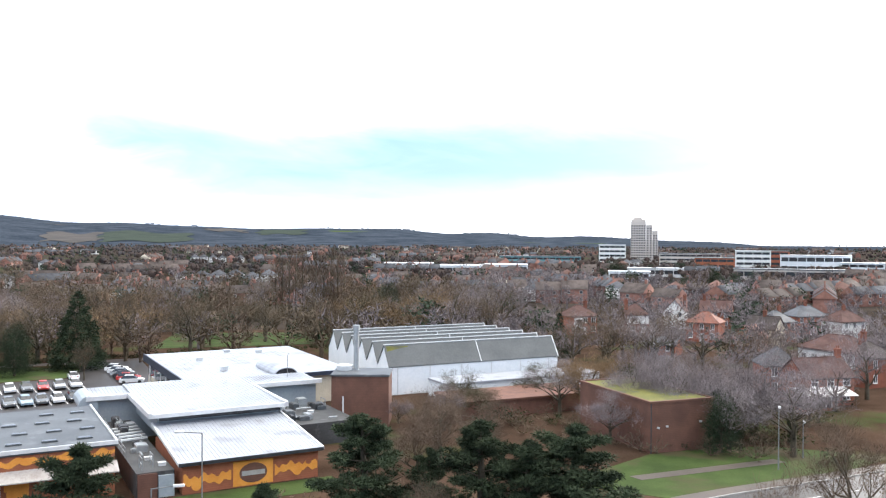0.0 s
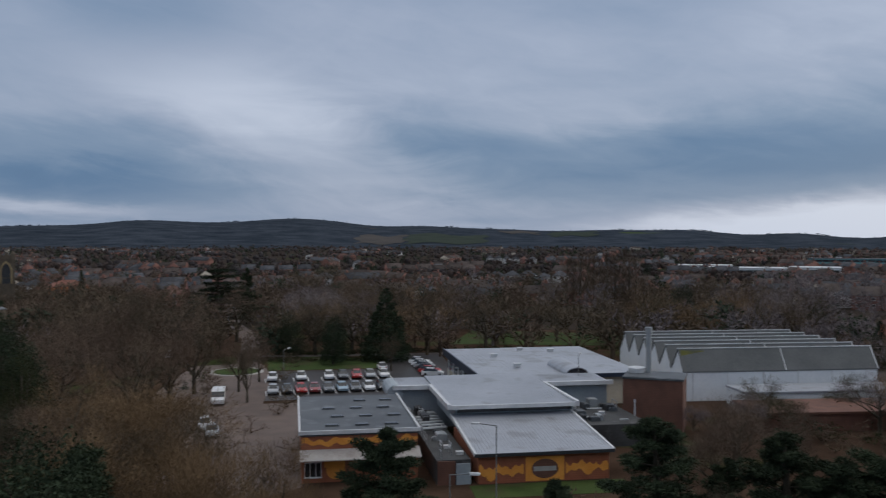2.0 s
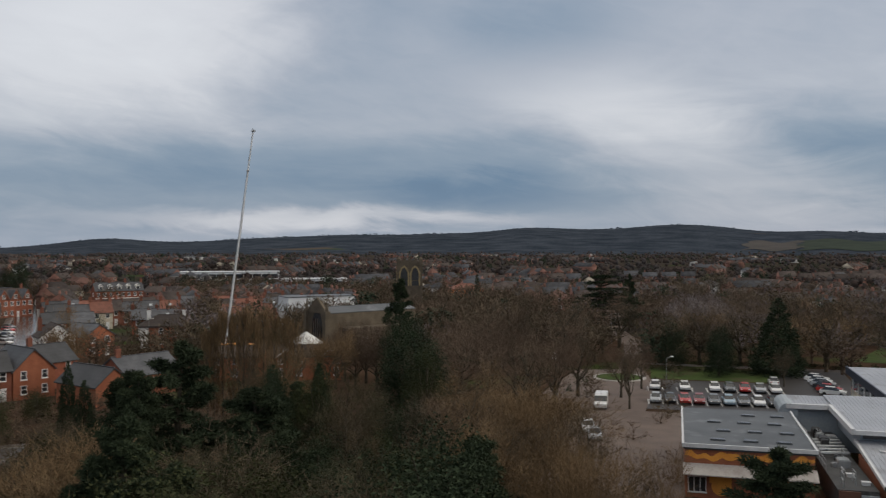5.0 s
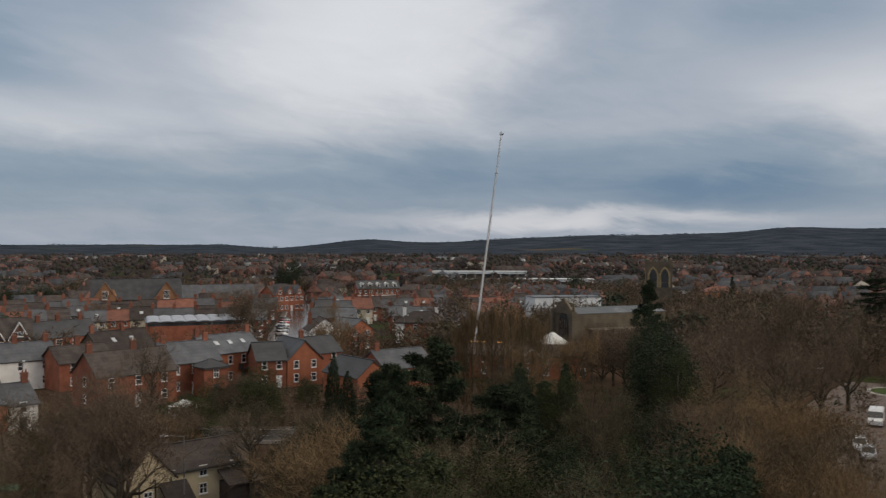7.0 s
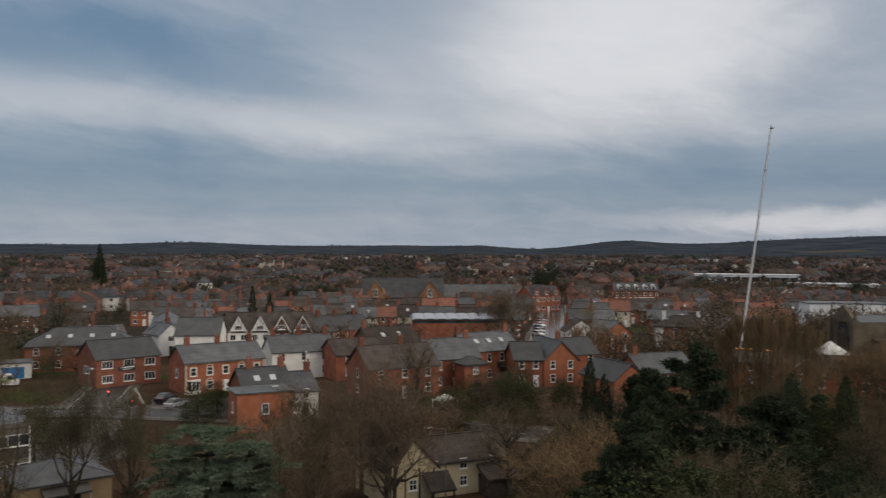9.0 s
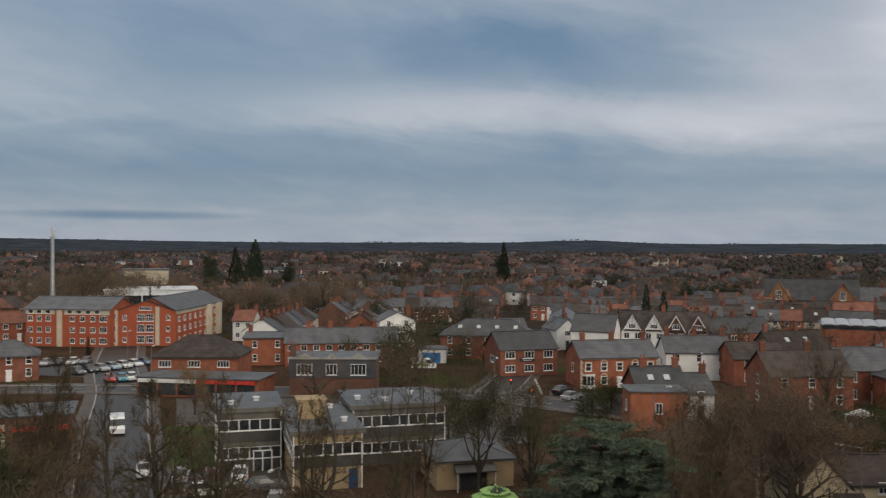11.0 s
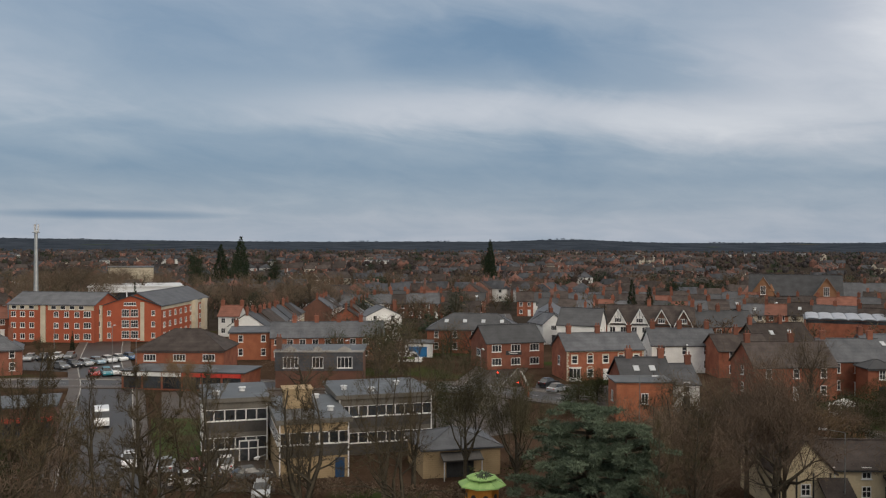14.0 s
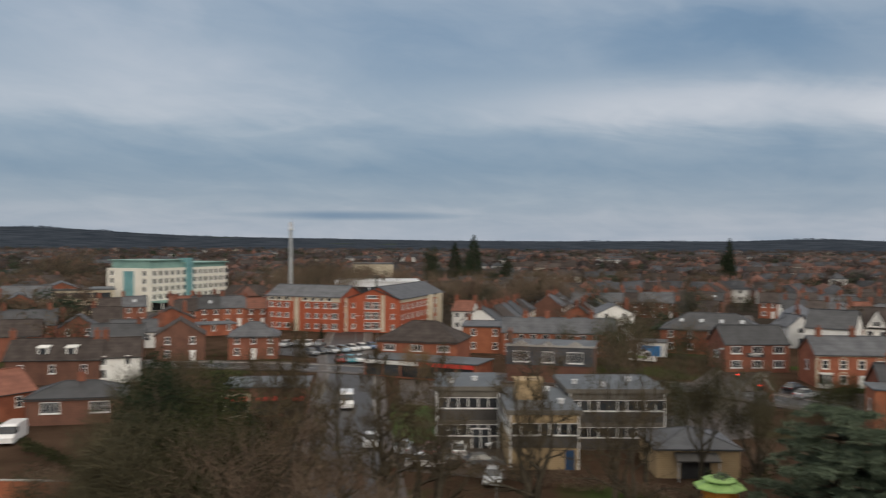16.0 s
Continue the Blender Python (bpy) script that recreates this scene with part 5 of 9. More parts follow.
    house((-143.0, 20.5), (-147.0, 33.5), 9.0, 5.4, 3.4, "x", BRICK, TILE, (3, 2), (1, 2), (0, 0), (0.05, 0.6), "brick house with brown tiled roof")
    g2 = house((-151.3, 54.5), (-151.6, 61.5), 11.0, 4.9, 3.4, "y", BRICK_O, S, (2, 2), (0, 0), (0, 0), (), "gabled orange brick house with slate roof", door=False)
    house((-158.5, 61.8), (-160.0, 69.0), 8.0, 4.9, 2.8, "x", BRICK, S, (2, 2), (0, 0), (0, 0), (0.05,), "brick house with slate roof and chimney")
    house((-152.0, 49.0), (-151.4, 54.3), 9.0, 5.1, 2.8, "x", BRICK, S, (2, 2), (0, 0), (0, 0), (), "brick house with plain slate roof")
    house((-133.5, 60.5), (-134.5, 67.0), 11.0, 3.6, 2.6, "y", BRICK_O, S, (1, 1), (0, 0), (0, 0), (), "low gabled orange brick house", door=False)
    house((-139.0, 68.5), (-140.5, 79.5), 9.0, 3.8, 2.8, "x", BRICK, S, (3, 1), (0, 0), (0, 0), (0.1,), "low brick house with dark slate roof", door=False)
    # cream cottage with black beams
    c = house((-86.6, 17.6), (-88.6, 27.6), 6.4, 3.6, 1.9, "x", CREAM_Y, TILE, (3, 2), (0, 0), (0, 0), (), "cream rendered cottage with a brown tiled roof", "", win=(0.9, 1.1), style="cross", door=False)
    cw = house((-83.2, 13.9), (-84.3, 19.0), 9.5, 4.0, 2.9, "y", CREAM_Y, TILE, (1, 1), (0, 0), (1, 2), (), "cream gabled cottage wing with black timber posts", "", name="cottage_wing", win=(0.9, 1.1), style="cross", door=False)
    for k in range(4):
        part("timber", Mb().box(0.15 + k * 1.55, -0.06, 0, 0.3 + k * 1.55, -0.004, 3.9), DARK, cw)
    part("porch", Mb().slab([(3.6, -2.2, 2.1), (6.4, -2.2, 2.1), (6.4, -0.1, 3.5), (3.6, -0.1, 3.5)], 0.2).box(3.7, -2.1, 0, 3.85, -1.95, 2.1).box(6.1, -2.1, 0, 6.25, -1.95, 2.1), TILE, cw)
    part("lean_to", Mb().box(6.8, -2.4, 0, 12.0, -0.2, 2.0).slab([(6.6, -2.7, 2.0), (12.2, -2.7, 2.0), (12.2, -0.1, 3.1), (6.6, -0.1, 3.1)], 0.18), TILE, c, "low brown lean-to")
    # street corner beyond
    ht = house((-201.7, 78.4), (-200.2, 86.0), 8.0, 5.0, 2.8, "y", WHITE, TILE, (2, 2), (0, 0), (0, 0), (0.1,), "half-timbered white gabled house", style="bars")
    for k in range(7):
        part("timber", Mb().box(0.3 + k * 1.15, -0.05, 2.8, 0.45 + k * 1.15, -0.004, 5.0), DARK, ht)
    house((-197.5, 87.0), (-199.3, 94.9), 9.0, 4.8, 2.6, "y", BRICK_O, S, (2, 2), (0, 0), (0, 0), (), "orange brick gabled house", style="bars", win=(1.4, 1.4))
    wb = house((-206.3, 104.6), (-198.6, 117.0), 9.0, 5.4, 2.6, "hip", BRICK_O, TILE, (4, 2), (0, 0), (0, 0), (0.15, 0.75), "orange brick house with a white end wall and white chimneys", chim_wall=WHITE)
    part("white_wall", Mb().box(-0.04, -0.05, 0, 2.4, -0.004, 5.3), WHITE, wb)
    # dark roof pub block, shops, red end house, terraces
    dr = house((-140.0, -86.0), (-143.5, -70.5), 11.0, 5.2, 3.4, "hip", BRICK, TILE, (3, 2), (0, 0), (0, 0), (), "brick building with a broad brown hipped roof", win=(2.2, 1.2), style="bars", door=False)
    sh = house((-131.0, -83.0), (-132.6, -61.5), 8.0, 3.1, 0, "flat", BRICK, FELT, (0, 0), (0, 0), (0, 0), (), "row of single-storey shops with red and white fronts", "", name="shop_row", category="shops")
    for k in range(6):
        x = 0.4 + k * 3.5
        part("shop_front", Mb().box(x, -0.08, 0.3, x + 3.1, -0.004, 2.3), GLASS, sh)
        part("shop_sign", Mb().box(x - 0.1, -0.3, 2.35, x + 3.2, -0.004, 3.0), REDP if k in (3, 4, 5) else WHITE, sh)
    house((-168.5, -81.5), (-171.5, -72.5), 12.0, 5.8, 0.6, "x", BRICK_O, S, (2, 2), (1, 2), (0, 0), (0.08,), "orange-red brick end house with a low slate roof", door=False)
    tr = house((-169.0, -72.3), (-177.0, -50.0), 8.0, 4.9, 2.8, "x", BRICK, S, (9, 2), (0, 0), (0, 0), (0.2, 0.4, 0.6, 0.8), "red brick terrace with white bay windows", style="bars", win=(1.3, 1.2))
    wh = house((-205.0, -62.5), (-209.5, -54.5), 8.0, 6.6, 2.2, "y", WHITE, S, (2, 3), (0, 0), (0, 0), (0.9,), "tall white rendered house", style="bars")
    # slate-hung office with ornate gables
    ms = house((-137.5, -58.0), (-141.0, -43.6), 9.0, 6.3, 0, "flat", BRICK_D, FELT, (0, 0), (0, 0), (0, 0), (), "dark slate-clad parapet building with white windows", "", name="office", category="building")
    part("slate_cladding", Mb().box(-0.1, -0.15, 3.0, 14.9, -0.004, 6.2), SLATE, ms)
    for x, w in ((2.6, 2.6), (7.2, 1.9), (11.8, 2.6)):
        window(ms, x, -0.15, 3.5, w, 1.9, 0, "bars")
        part("pediment", flat_shape([(x - w / 2, 0), (x + w / 2, 0), (x + w / 2 - 0.3, 0.5), (x, 1.0), (x - w / 2 + 0.3, 0.5)], -0.1, 6.3, 0.25), CONC, ms)
    part("cornice", Mb().box(-0.3, -0.4, 6.2, 15.1, -0.16, 6.5), CONC, ms)
    chimney(ms, 0.3, 2.0, 6.4, 8.6, mats=BRICK_D)


near_town()


# ---- flat-roofed office with bands of windows ----
NAVYP = mat("dark_blue_paint", (0.010, 0.040, 0.100), (0.018, 0.060, 0.140), 0.8, 0.5)


def office_block():
    t = thing("office_building", (-83.9, -35.0), 118, "flat-roofed office with window bands and sand-coloured panels", "building")
    BW = WHITEW

    def block(x0, y0, x1, y1, h, bands, nm):
        b = part(nm, Mb().box(x0, y0, -0.2, x1, y1, h), SAND if nm == "front_wing" else GREYW, t)
        part("roof", Mb().box(x0 - 0.3, y0 - 0.3, h, x1 + 0.3, y1 + 0.3, h + 0.35), FELT, t, "wet grey felt roof")
        part("fascia", Mb().box(x0 - 0.34, y0 - 0.34, h - 0.12, x1 + 0.34, y0 - 0.304, h + 0.38), GREYW, t)
        part("fascia", Mb().box(x0 - 0.34, y0 - 0.3, h - 0.12, x0 - 0.304, y1 + 0.3, h + 0.38), GREYW, t)
        for x in (x0 + 0.02, x1 - 0.16):
            part("corner_post", Mb().box(x, y0 - 0.1, 0, x + 0.14, y0 - 0.064, h - 0.15), WHITEW, t)
        for z0, z1 in bands:
            n = max(2, int((x1 - x0) / 1.05))
            for k in range(n):
                w = (x1 - x0 - 0.2) / n
                window(t, x0 + 0.1 + w * (k + 0.5), y0, z0, w - 0.03, z1 - z0, 0, "plain")
            part("spandrel", Mb().box(x0 + 0.02, y0 - 0.06, max(z0 - 1.35, 0.1), x1 - 0.02, y0 - 0.004, z0 - 0.12), DARKP, t)
            n = max(2, int((y1 - y0) / 1.3))
            for k in range(n):
                w = (y1 - y0 - 0.2) / n
                window(t, x0, y1 - 0.1 - w * (k + 0.5), z0, w - 0.03, z1 - z0, -90, "plain")
        return b

    block(0, 0, 7.4, 14.0, 6.0, ((3.7, 4.95),), "front_wing")
    part("blue_door", Mb().box(5.9, -0.08, 0, 6.9, -0.004, 2.1), NAVYP, t, "dark blue entrance door")
    block(-7.6, 9.5, -0.35, 20.0, 6.9, ((1.5, 2.8), (4.7, 5.95)), "left_wing")
    block(7.75, 9.0, 19.0, 20.0, 6.7, ((4.5, 5.75), (1.4, 2.6)), "right_wing")
    dd = part("double_door", Mb().box(-3.6, 9.36, 0, -3.45, 9.43, 2.4).box(-1.55, 9.36, 0, -1.4, 9.43, 2.4).box(-3.45, 9.36, 2.25, -1.55, 9.43, 2.4).box(-2.57, 9.36, 0, -2.43, 9.43, 2.25), WHITEW, t, "white framed double door")
    part("pane", Mb().box(-3.45, 9.38, 0.1, -1.55, 9.42, 2.25), GLASS, dd)
    part("roof_room", Mb().box(1.2, 6.0, 6.35, 4.2, 8.6, 8.4).box(1.0, 5.8, 8.4, 4.4, 8.8, 8.55), SAND, t, "sand-coloured rooftop room")
    for x, y, z in ((-6, 12, 7.25), (-3, 14, 7.25), (2, 11, 6.35), (6, 4, 6.35), (9, 13, 7.05), (12, 11, 7.05), (16, 15, 7.05), (5.5, 12, 6.35)):
        part("roof_vent", Mb().tube((x, y, z), (x, y, z + 0.4), 0.35, 0.3, 10).tube((x, y, z + 0.4), (x, y, z + 0.5), 0.45, 0.4, 10), TRIMW, t)
    a = thing("annexe", (-88.0, -20.5), 116, "low sand-coloured annexe with a slate roof", "building")
    part("wall", Mb().box(0, 0, -0.2, 8.5, 8, 2.9), SAND, a)
    part("roof", roof_mesh("hip", 8.5, 8, 2.9, 1.4), SLATE, a)
    part("doorway", Mb().box(2.5, -0.06, 0, 5.5, -0.004, 2.0), DARK, a)
    part("canopy", Mb().slab([(1.8, -1.5, 2.15), (6.2, -1.5, 2.15), (6.2, -0.01, 2.7), (1.8, -0.01, 2.7)], 0.14), DARKP, a, "dark sloping door canopy")
    for x in (1.9, 6.0):
        part("canopy_post", Mb().box(x, -1.4, 0, x + 0.1, -1.3, 2.1), TRIMW, a)


GREYW = mat("grey_brown_panels", (0.10, 0.092, 0.08), (0.16, 0.148, 0.13), 0.5, 0.85, 0.1, 12)
SAND = mat("sand_brick", (0.30, 0.22, 0.125), (0.40, 0.30, 0.18), 0.6, 0.9, 0.2, 12, courses=0.225)
DARKP = mat("dark_spandrel", (0.045, 0.042, 0.040), (0.075, 0.07, 0.066), 0.6, 0.6)
office_block()


# ---- apartment block of red brick with cream bays ----
def apartment_block():
    t = thing("apartment_block", (-187.0, -151.5), 96.0, "three-storey red brick apartment block with cream bays and grey roof", "building")
    # long left wing
    part("wall", wall_mesh("x", 22.2, 13, 9.4, 2.6, 1.8), BRICK_C, t)
    part("roof", roof_mesh("x", 22.2, 13, 9.4, 2.6, 0.5, x0=1.8), SLATE, t)
    part("cream_bay", Mb().box(10.2, -0.3, 0, 11.5, -0.004, 9.3).box(1.9, -0.12, 8.0, 9.5, -0.004, 9.3).box(12.1, -0.12, 8.0, 24.0, -0.004, 9.3), CREAM, t, "cream rendered bay")
    for s in range(3):
        for x in (3.0, 5.4, 7.8, 14.2, 16.9, 19.6):
            window(t, x, 0, 0.8 + s * 2.75, 1.25, 1.35, 0, "bars")
        window(t, 22.3, 0, 0.8 + s * 2.75, 1.9, 1.5, 0, "bars")
    for x in (3.2, 5.4, 7.8, 13.6, 16.0, 18.4, 20.8):
        window(t, x, -0.12, 8.25, 1.3, 0.85, 0, "plain")
    # link with cream bay
    t2 = thing("apartment_wing", (-192.6, -127.3), 106, "red brick gabled apartment wing with cream centre panel", "building")
    part("wall", wall_mesh("y", 14.0, 13.0, 9.0, 2.4), BRICK_C, t2)
    part("roof", roof_mesh("y", 14.0, 13.0, 9.0, 2.4, 0.4), SLATE, t2)
    part("cream_panel", flat_shape([(9.2, 0.2), (10.2, 0.2), (10.2, 9.9), (9.2, 9.9)], -0.004, 0, 0.06), CREAM, t2)
    window(t2, 6.7, 0, 9.0, 3.0, 0.85, 0, "bars")
    for s in range(3):
        window(t2, 5.6, 0, 0.8 + s * 2.7, 1.8, 1.9, 0, "cross")
        window(t2, 7.8, 0, 0.8 + s * 2.7, 1.8, 1.9, 0, "cross")
        window(t2, 1.6, 0, 0.9 + s * 2.8, 0.9, 1.3, 0, "bars")
        window(t2, 12.4, 0, 0.9 + s * 2.8, 0.9, 1.3, 0, "bars")
        part("cream_pier", Mb().box(-2.0, -0.4, 0.1 + s * 3, -0.05, 3.0, 3.09 + s * 3), CREAM, t2)
        window(t2, -1.0, -0.4, 0.8 + s * 3, 1.2, 1.4, 0, "bars")
    # right flank running away
    t3 = thing("apartment_flank", (-196.6, -113.6), 189.0, "red brick apartment flank with grey roof and cream end bays", "building")
    part("wall", wall_mesh("x", 36.0, 12, 9.0, 3.0), BRICK_C, t3)
    part("roof", roof_mesh("x", 36.0, 12, 9.0, 3.0, 0.5), SLATE, t3)
    part("cream_band", Mb().box(0.2, -0.1, 7.9, 36.0, -0.004, 8.9), CREAM, t3)
    for s in range(3):
        for k in range(9):
            window(t3, 2.2 + k * 3.9, -0.0, 0.8 + s * 2.6, 1.3, 1.35, 0, "bars")
    for x in (22.0, 30.0):
        part("cream_bay", Mb().box(x, -1.2, 0, x + 2.4, -0.12, 8.9), CREAM, t3)


BRICK_C = mat("new_red_brick", (0.29, 0.070, 0.036), (0.37, 0.098, 0.048), 0.4, 0.9, 0.15, 14, courses=0.225)
apartment_block()


def hotel():
    t = thing("hotel", (-214.5, -222.0), 184.0, "white hotel with rows of windows and green copper top floor", "building")
    w, d, h = 42.0, 19.0, 14.6
    keep_clear((-214.5, -222.0), 184.0, w, d)
    part("wall", Mb().box(0, 0, -0.3, w, d, h), CREAMW, t)
    for r in range(4):
        for k in range(14):
            x = 2.2 + k * 3.0
            if 17.5 < x < 22.0:
                continue
            window(t, x, 0, 4.0 + r * 2.7, 1.5, 1.7, 0, "plain")
        for y in (2.2, 16.6):
            window(t, 0, d - y, 4.0 + r * 2.7, 1.4, 1.7, -90, "plain")
    part("top_floor", Mb().box(1.2, 1.2, h, 17.0, d - 1, h + 2.6), COPPER, t, "green copper top floor")
    part("top_floor", Mb().box(17.1, 0.8, h, w - 0.5, d - 1, h + 1.5), COPPER, t)
    part("roof", Mb().box(0.6, 0.5, h + 2.6, 17.4, d, h + 2.9).box(17.5, -0.4, h + 1.5, w + 0.4, d, h + 1.8), COPPER, t)
    part("stair_tower", Mb().box(18.2, -0.6, 0, 21.4, 3, h + 3.4), BLUEG, t, "blue-green glazed stair tower")
    part("end_glazing", Mb().box(-0.12, 7.0, 1.5, -0.004, 11.6, 13.6), BLUEG, t)
    part("canopy", Mb().box(0.5, -5.0, 3.0, w * 0.8, -0.02, 3.5), COPPER, t)
    part("ground_floor_glass", Mb().box(1.0, -0.08, 0.2, w - 1, -0.004, 2.9), GLASS, t)
    for k in range(7):
        part("column", Mb().tube((1 + k * 5, -4.6, -0.1), (1 + k * 5, -4.6, 3.0), 0.2, 0.2, 8), WHITE, t)


CREAMW = mat("warm_white_render", (0.62, 0.60, 0.53), (0.74, 0.71, 0.64), 0.3, 0.8, 0.05, 10)
BLUEG = mat("blue_green_glass", (0.12, 0.26, 0.28), (0.18, 0.36, 0.38), 0.4, 0.2)
hotel()


# ---- church ----
CREAMST = mat("weathered_yellow_stone", (0.22, 0.165, 0.085), (0.34, 0.265, 0.145), 0.5, 0.95, 0.3, 12)


def church():
    t = thing("church", (-172.1, 131.9), -6.1, "sandstone church nave with a large pointed window", "church")
    w, d, e, r = 9.0, 27.0, 9.6, 3.3
    part("wall", wall_mesh("y", w, d, e, 1.4), STONE, t)
    part("roof", roof_mesh("y", w, d, e, 1.2, 0.1), FELT, t, "low grey lead roof")
    part("gable", flat_shape([(0, 0), (w, 0), (w / 2, r)], 0.3, e, 0.6), STONE, t)
    part("coping", Mb().slab([(-0.3, -0.3, e + 0.1), (w / 2, -0.3, e + r + 0.5), (w / 2, 0.4, e + r + 0.5), (-0.3, 0.4, e + 0.1)], 0.3).slab([(w / 2, -0.3, e + r + 0.5), (w + 0.3, -0.3, e + 0.1), (w + 0.3, 0.4, e + 0.1), (w / 2, 0.4, e + r + 0.5)], 0.3), STONE, t)
    for x in (-0.5, w - 0.4):
        part("buttress", Mb().box(x, -0.9, -0.3, x + 0.9, 0.5, e + 0.6).tube((x + 0.45, -0.2, e + 0.6), (x + 0.45, -0.2, e + 3.6), 0.55, 0.05, 4), STONE, t)
    arch = [(2.2, 0.0), (6.8, 0.0), (6.8, 4.0)] + [(4.5 + 2.3 * math.cos(math.pi * k / 10) * 1.0, 4.0 + 3.4 * math.sin(math.pi * k / 10)) for k in range(1, 10)] + [(2.2, 4.0)]
    part("window_surround", flat_shape([(4.5 + (x - 4.5) * 1.18, z * 1.06 - 0.2) for x, z in arch], -0.004, 2.6, 0.12), STONE, t)
    gw = part("great_window", flat_shape(arch, -0.13, 2.6, 0.05), GLASS, t, "large pointed tracery window")
    for k in range(4):
        part("mullion", Mb().box(3.0 + k * 0.95, -0.28, 2.6, 3.15 + k * 0.95, -0.19, 8.6 - abs(k - 1.5) * 0.6), STONE, gw)
    part("aisle", Mb().box(-6, 4, -0.3, -0.05, d - 3, 4.2).slab([(-6.3, 3.8, 4.3), (-0.05, 3.8, 6.0), (-0.05, d - 2.8, 6.0), (-6.3, d - 2.8, 4.3)], 0.2), STONE, t)
    keep_clear((-172.1, 131.9), -6.1, 16, 27)
    part("aisle", Mb().box(w + 0.05, 4, -0.3, w + 6, d - 3, 5.4).slab([(w + 0.05, 3.8, 6.2), (w + 6.3, 3.8, 5.5), (w + 6.3, d - 2.8, 5.5), (w + 0.05, d - 2.8, 6.2)], 0.2), STONE, t)
    for k in range(14):
        part("battlement", Mb().box(w + 5.5, 4.2 + k * 1.4, 5.35, w + 6.0, 5.0 + k * 1.4, 6.3), STONE, t)
    for k in range(6):
        window(t, w + 6.0, 7 + k * 4.0, 1.6, 1.4, 2.4, 90, "cross")
    tw = thing("church_tower", (-214.5, 202.5), 45, "square sandstone church tower with belfry openings and pinnacles", "church tower")
    s, h = 8.6, 20.0
    part("wall", Mb().box(0, 0, -0.3, s, s, h), STONE, tw)
    for k in range(9):
        for a, b in (((k * 0.97, 0), 0), ((k * 0.97, s - 0.4), 0), ((0, k * 0.97), 1), ((s - 0.4, k * 0.97), 1)):
            x, y = a
            hh = h + (1.6 if k % 2 == 0 else 0.9)
            if b == 0 or 0 < k < 8:
                part("merlon" if k % 2 == 0 else "parapet", Mb().box(x, y, h, x + (0.95 if b == 0 else 0.4), y + (0.4 if b == 0 else 0.95), hh), STONE, tw)
    for x in (0, s - 1.0):
        for y in (0, s - 1.0):
            part("pinnacle", Mb().box(x - 0.15, y - 0.15, h - 3, x + 1.15, y + 1.15, h + 1.5).tube((x + 0.5, y + 0.5, h + 1.5), (x + 0.5, y + 0.5, h + 2.3), 0.6, 0.05, 4), STONE, tw)
    for turn, px, py in ((0, 0, 0), (-90, 0, s)):
        for k in (0.28, 0.72):
            a = s * k
            ar = [(a - 1.2, 0), (a + 1.2, 0), (a + 1.2, 4.2), (a + 0.7, 5.5), (a, 6.2), (a - 0.7, 5.5), (a - 1.2, 4.2)]
            part("belfry_opening", flat_shape(ar, -0.004, h - 7.6, 0.1), DARK, tw, at=pose(px, py, 0, 0, 0, turn))
            part("belfry_hood", flat_shape([(a - 1.75, 0), (a - 1.25, 0), (a - 1.25, 4.2), (a - 0.72, 5.6), (a, 6.3), (a + 0.72, 5.6), (a + 1.25, 4.2), (a + 1.25, 0), (a + 1.75, 0), (a + 1.75, 4.4), (a + 1.0, 6.1), (a, 7.0), (a - 1.0, 6.1), (a - 1.75, 4.4)], -0.004, h - 7.6, 0.25), CREAMST, tw, at=pose(px, py, 0, 0, 0, turn))
    for z in (8.0, 14.0, h - 0.3):
        part("string_course", Mb().box(-0.12, -0.12, z, s + 0.12, s + 0.12, z + 0.25), STONE, tw)


church()


# ---- crane, mast, tower block ----
def crane():
    bx, by = -171.0, 109.4
    t = thing("mobile_crane", (bx, by), 57, "mobile crane with a tall pale telescopic boom", "crane")
    part("chassis", Mb().box(-5, -1.3, 0.9, 6, 1.3, 2.0), DARK, t)
    part("cab", Mb().box(3.6, -1.2, 2.0, 6, 1.2, 3.4), ORANGE, t)
    part("slew_body", Mb().box(-3.5, -1.2, 2.0, 1.0, 1.2, 3.6), ORANGE, t)
    for x in (-4, -2.2, 2.6, 4.6):
        for y in (-1.35, 1.35):
            part("wheel", Mb().tube((x, y - 0.2, 0.7), (x, y + 0.2, 0.7), 0.7, 0.7, 14), DARK, t)
    foot, top = Vector((-1.5, 0, 3.2)), Vector((4.75, 0.0, 52.5))
    for k in range(5):
        a, b = foot.lerp(top, k / 5), foot.lerp(top, (k + 1) / 5 + (0.015 if k < 4 else 0))
        o, r = 0.50 - 0.06 * k, 0.27 - 0.025 * k
        sec = part("boom_section", Mb().tube(a, b, o * 0.8, o * 0.75, 6), LAMPGREY, t, "telescopic boom section")
        for s in (-1, 1):
            part("boom_rail", Mb().tube(a + Vector((0, s * o, 0)), b + Vector((0, s * (o - 0.03), 0)), r, r, 6), CRANEW, sec)
        part("boom_collar", Mb().box(b.x - 0.35, -o - 0.34, b.z - 0.12, b.x + 0.35, o + 0.34, b.z + 0.12), CRANEW, sec)
    part("boom_head", Mb().box(4.5, -0.5, 52.4, 5.3, 0.5, 52.7).box(4.6, -0.7, 52.7, 4.8, -0.5, 53.0).box(4.6, 0.5, 52.7, 4.8, 0.7, 53.0), LAMPGREY, t)


LAMPGREY = mat("grey_boom_steel", (0.10, 0.115, 0.115), (0.17, 0.19, 0.185), 0.8, 0.6)
CRANEW = mat("pale_crane_paint", (0.50, 0.52, 0.54), (0.62, 0.64, 0.66), 0.6, 0.5)
crane()


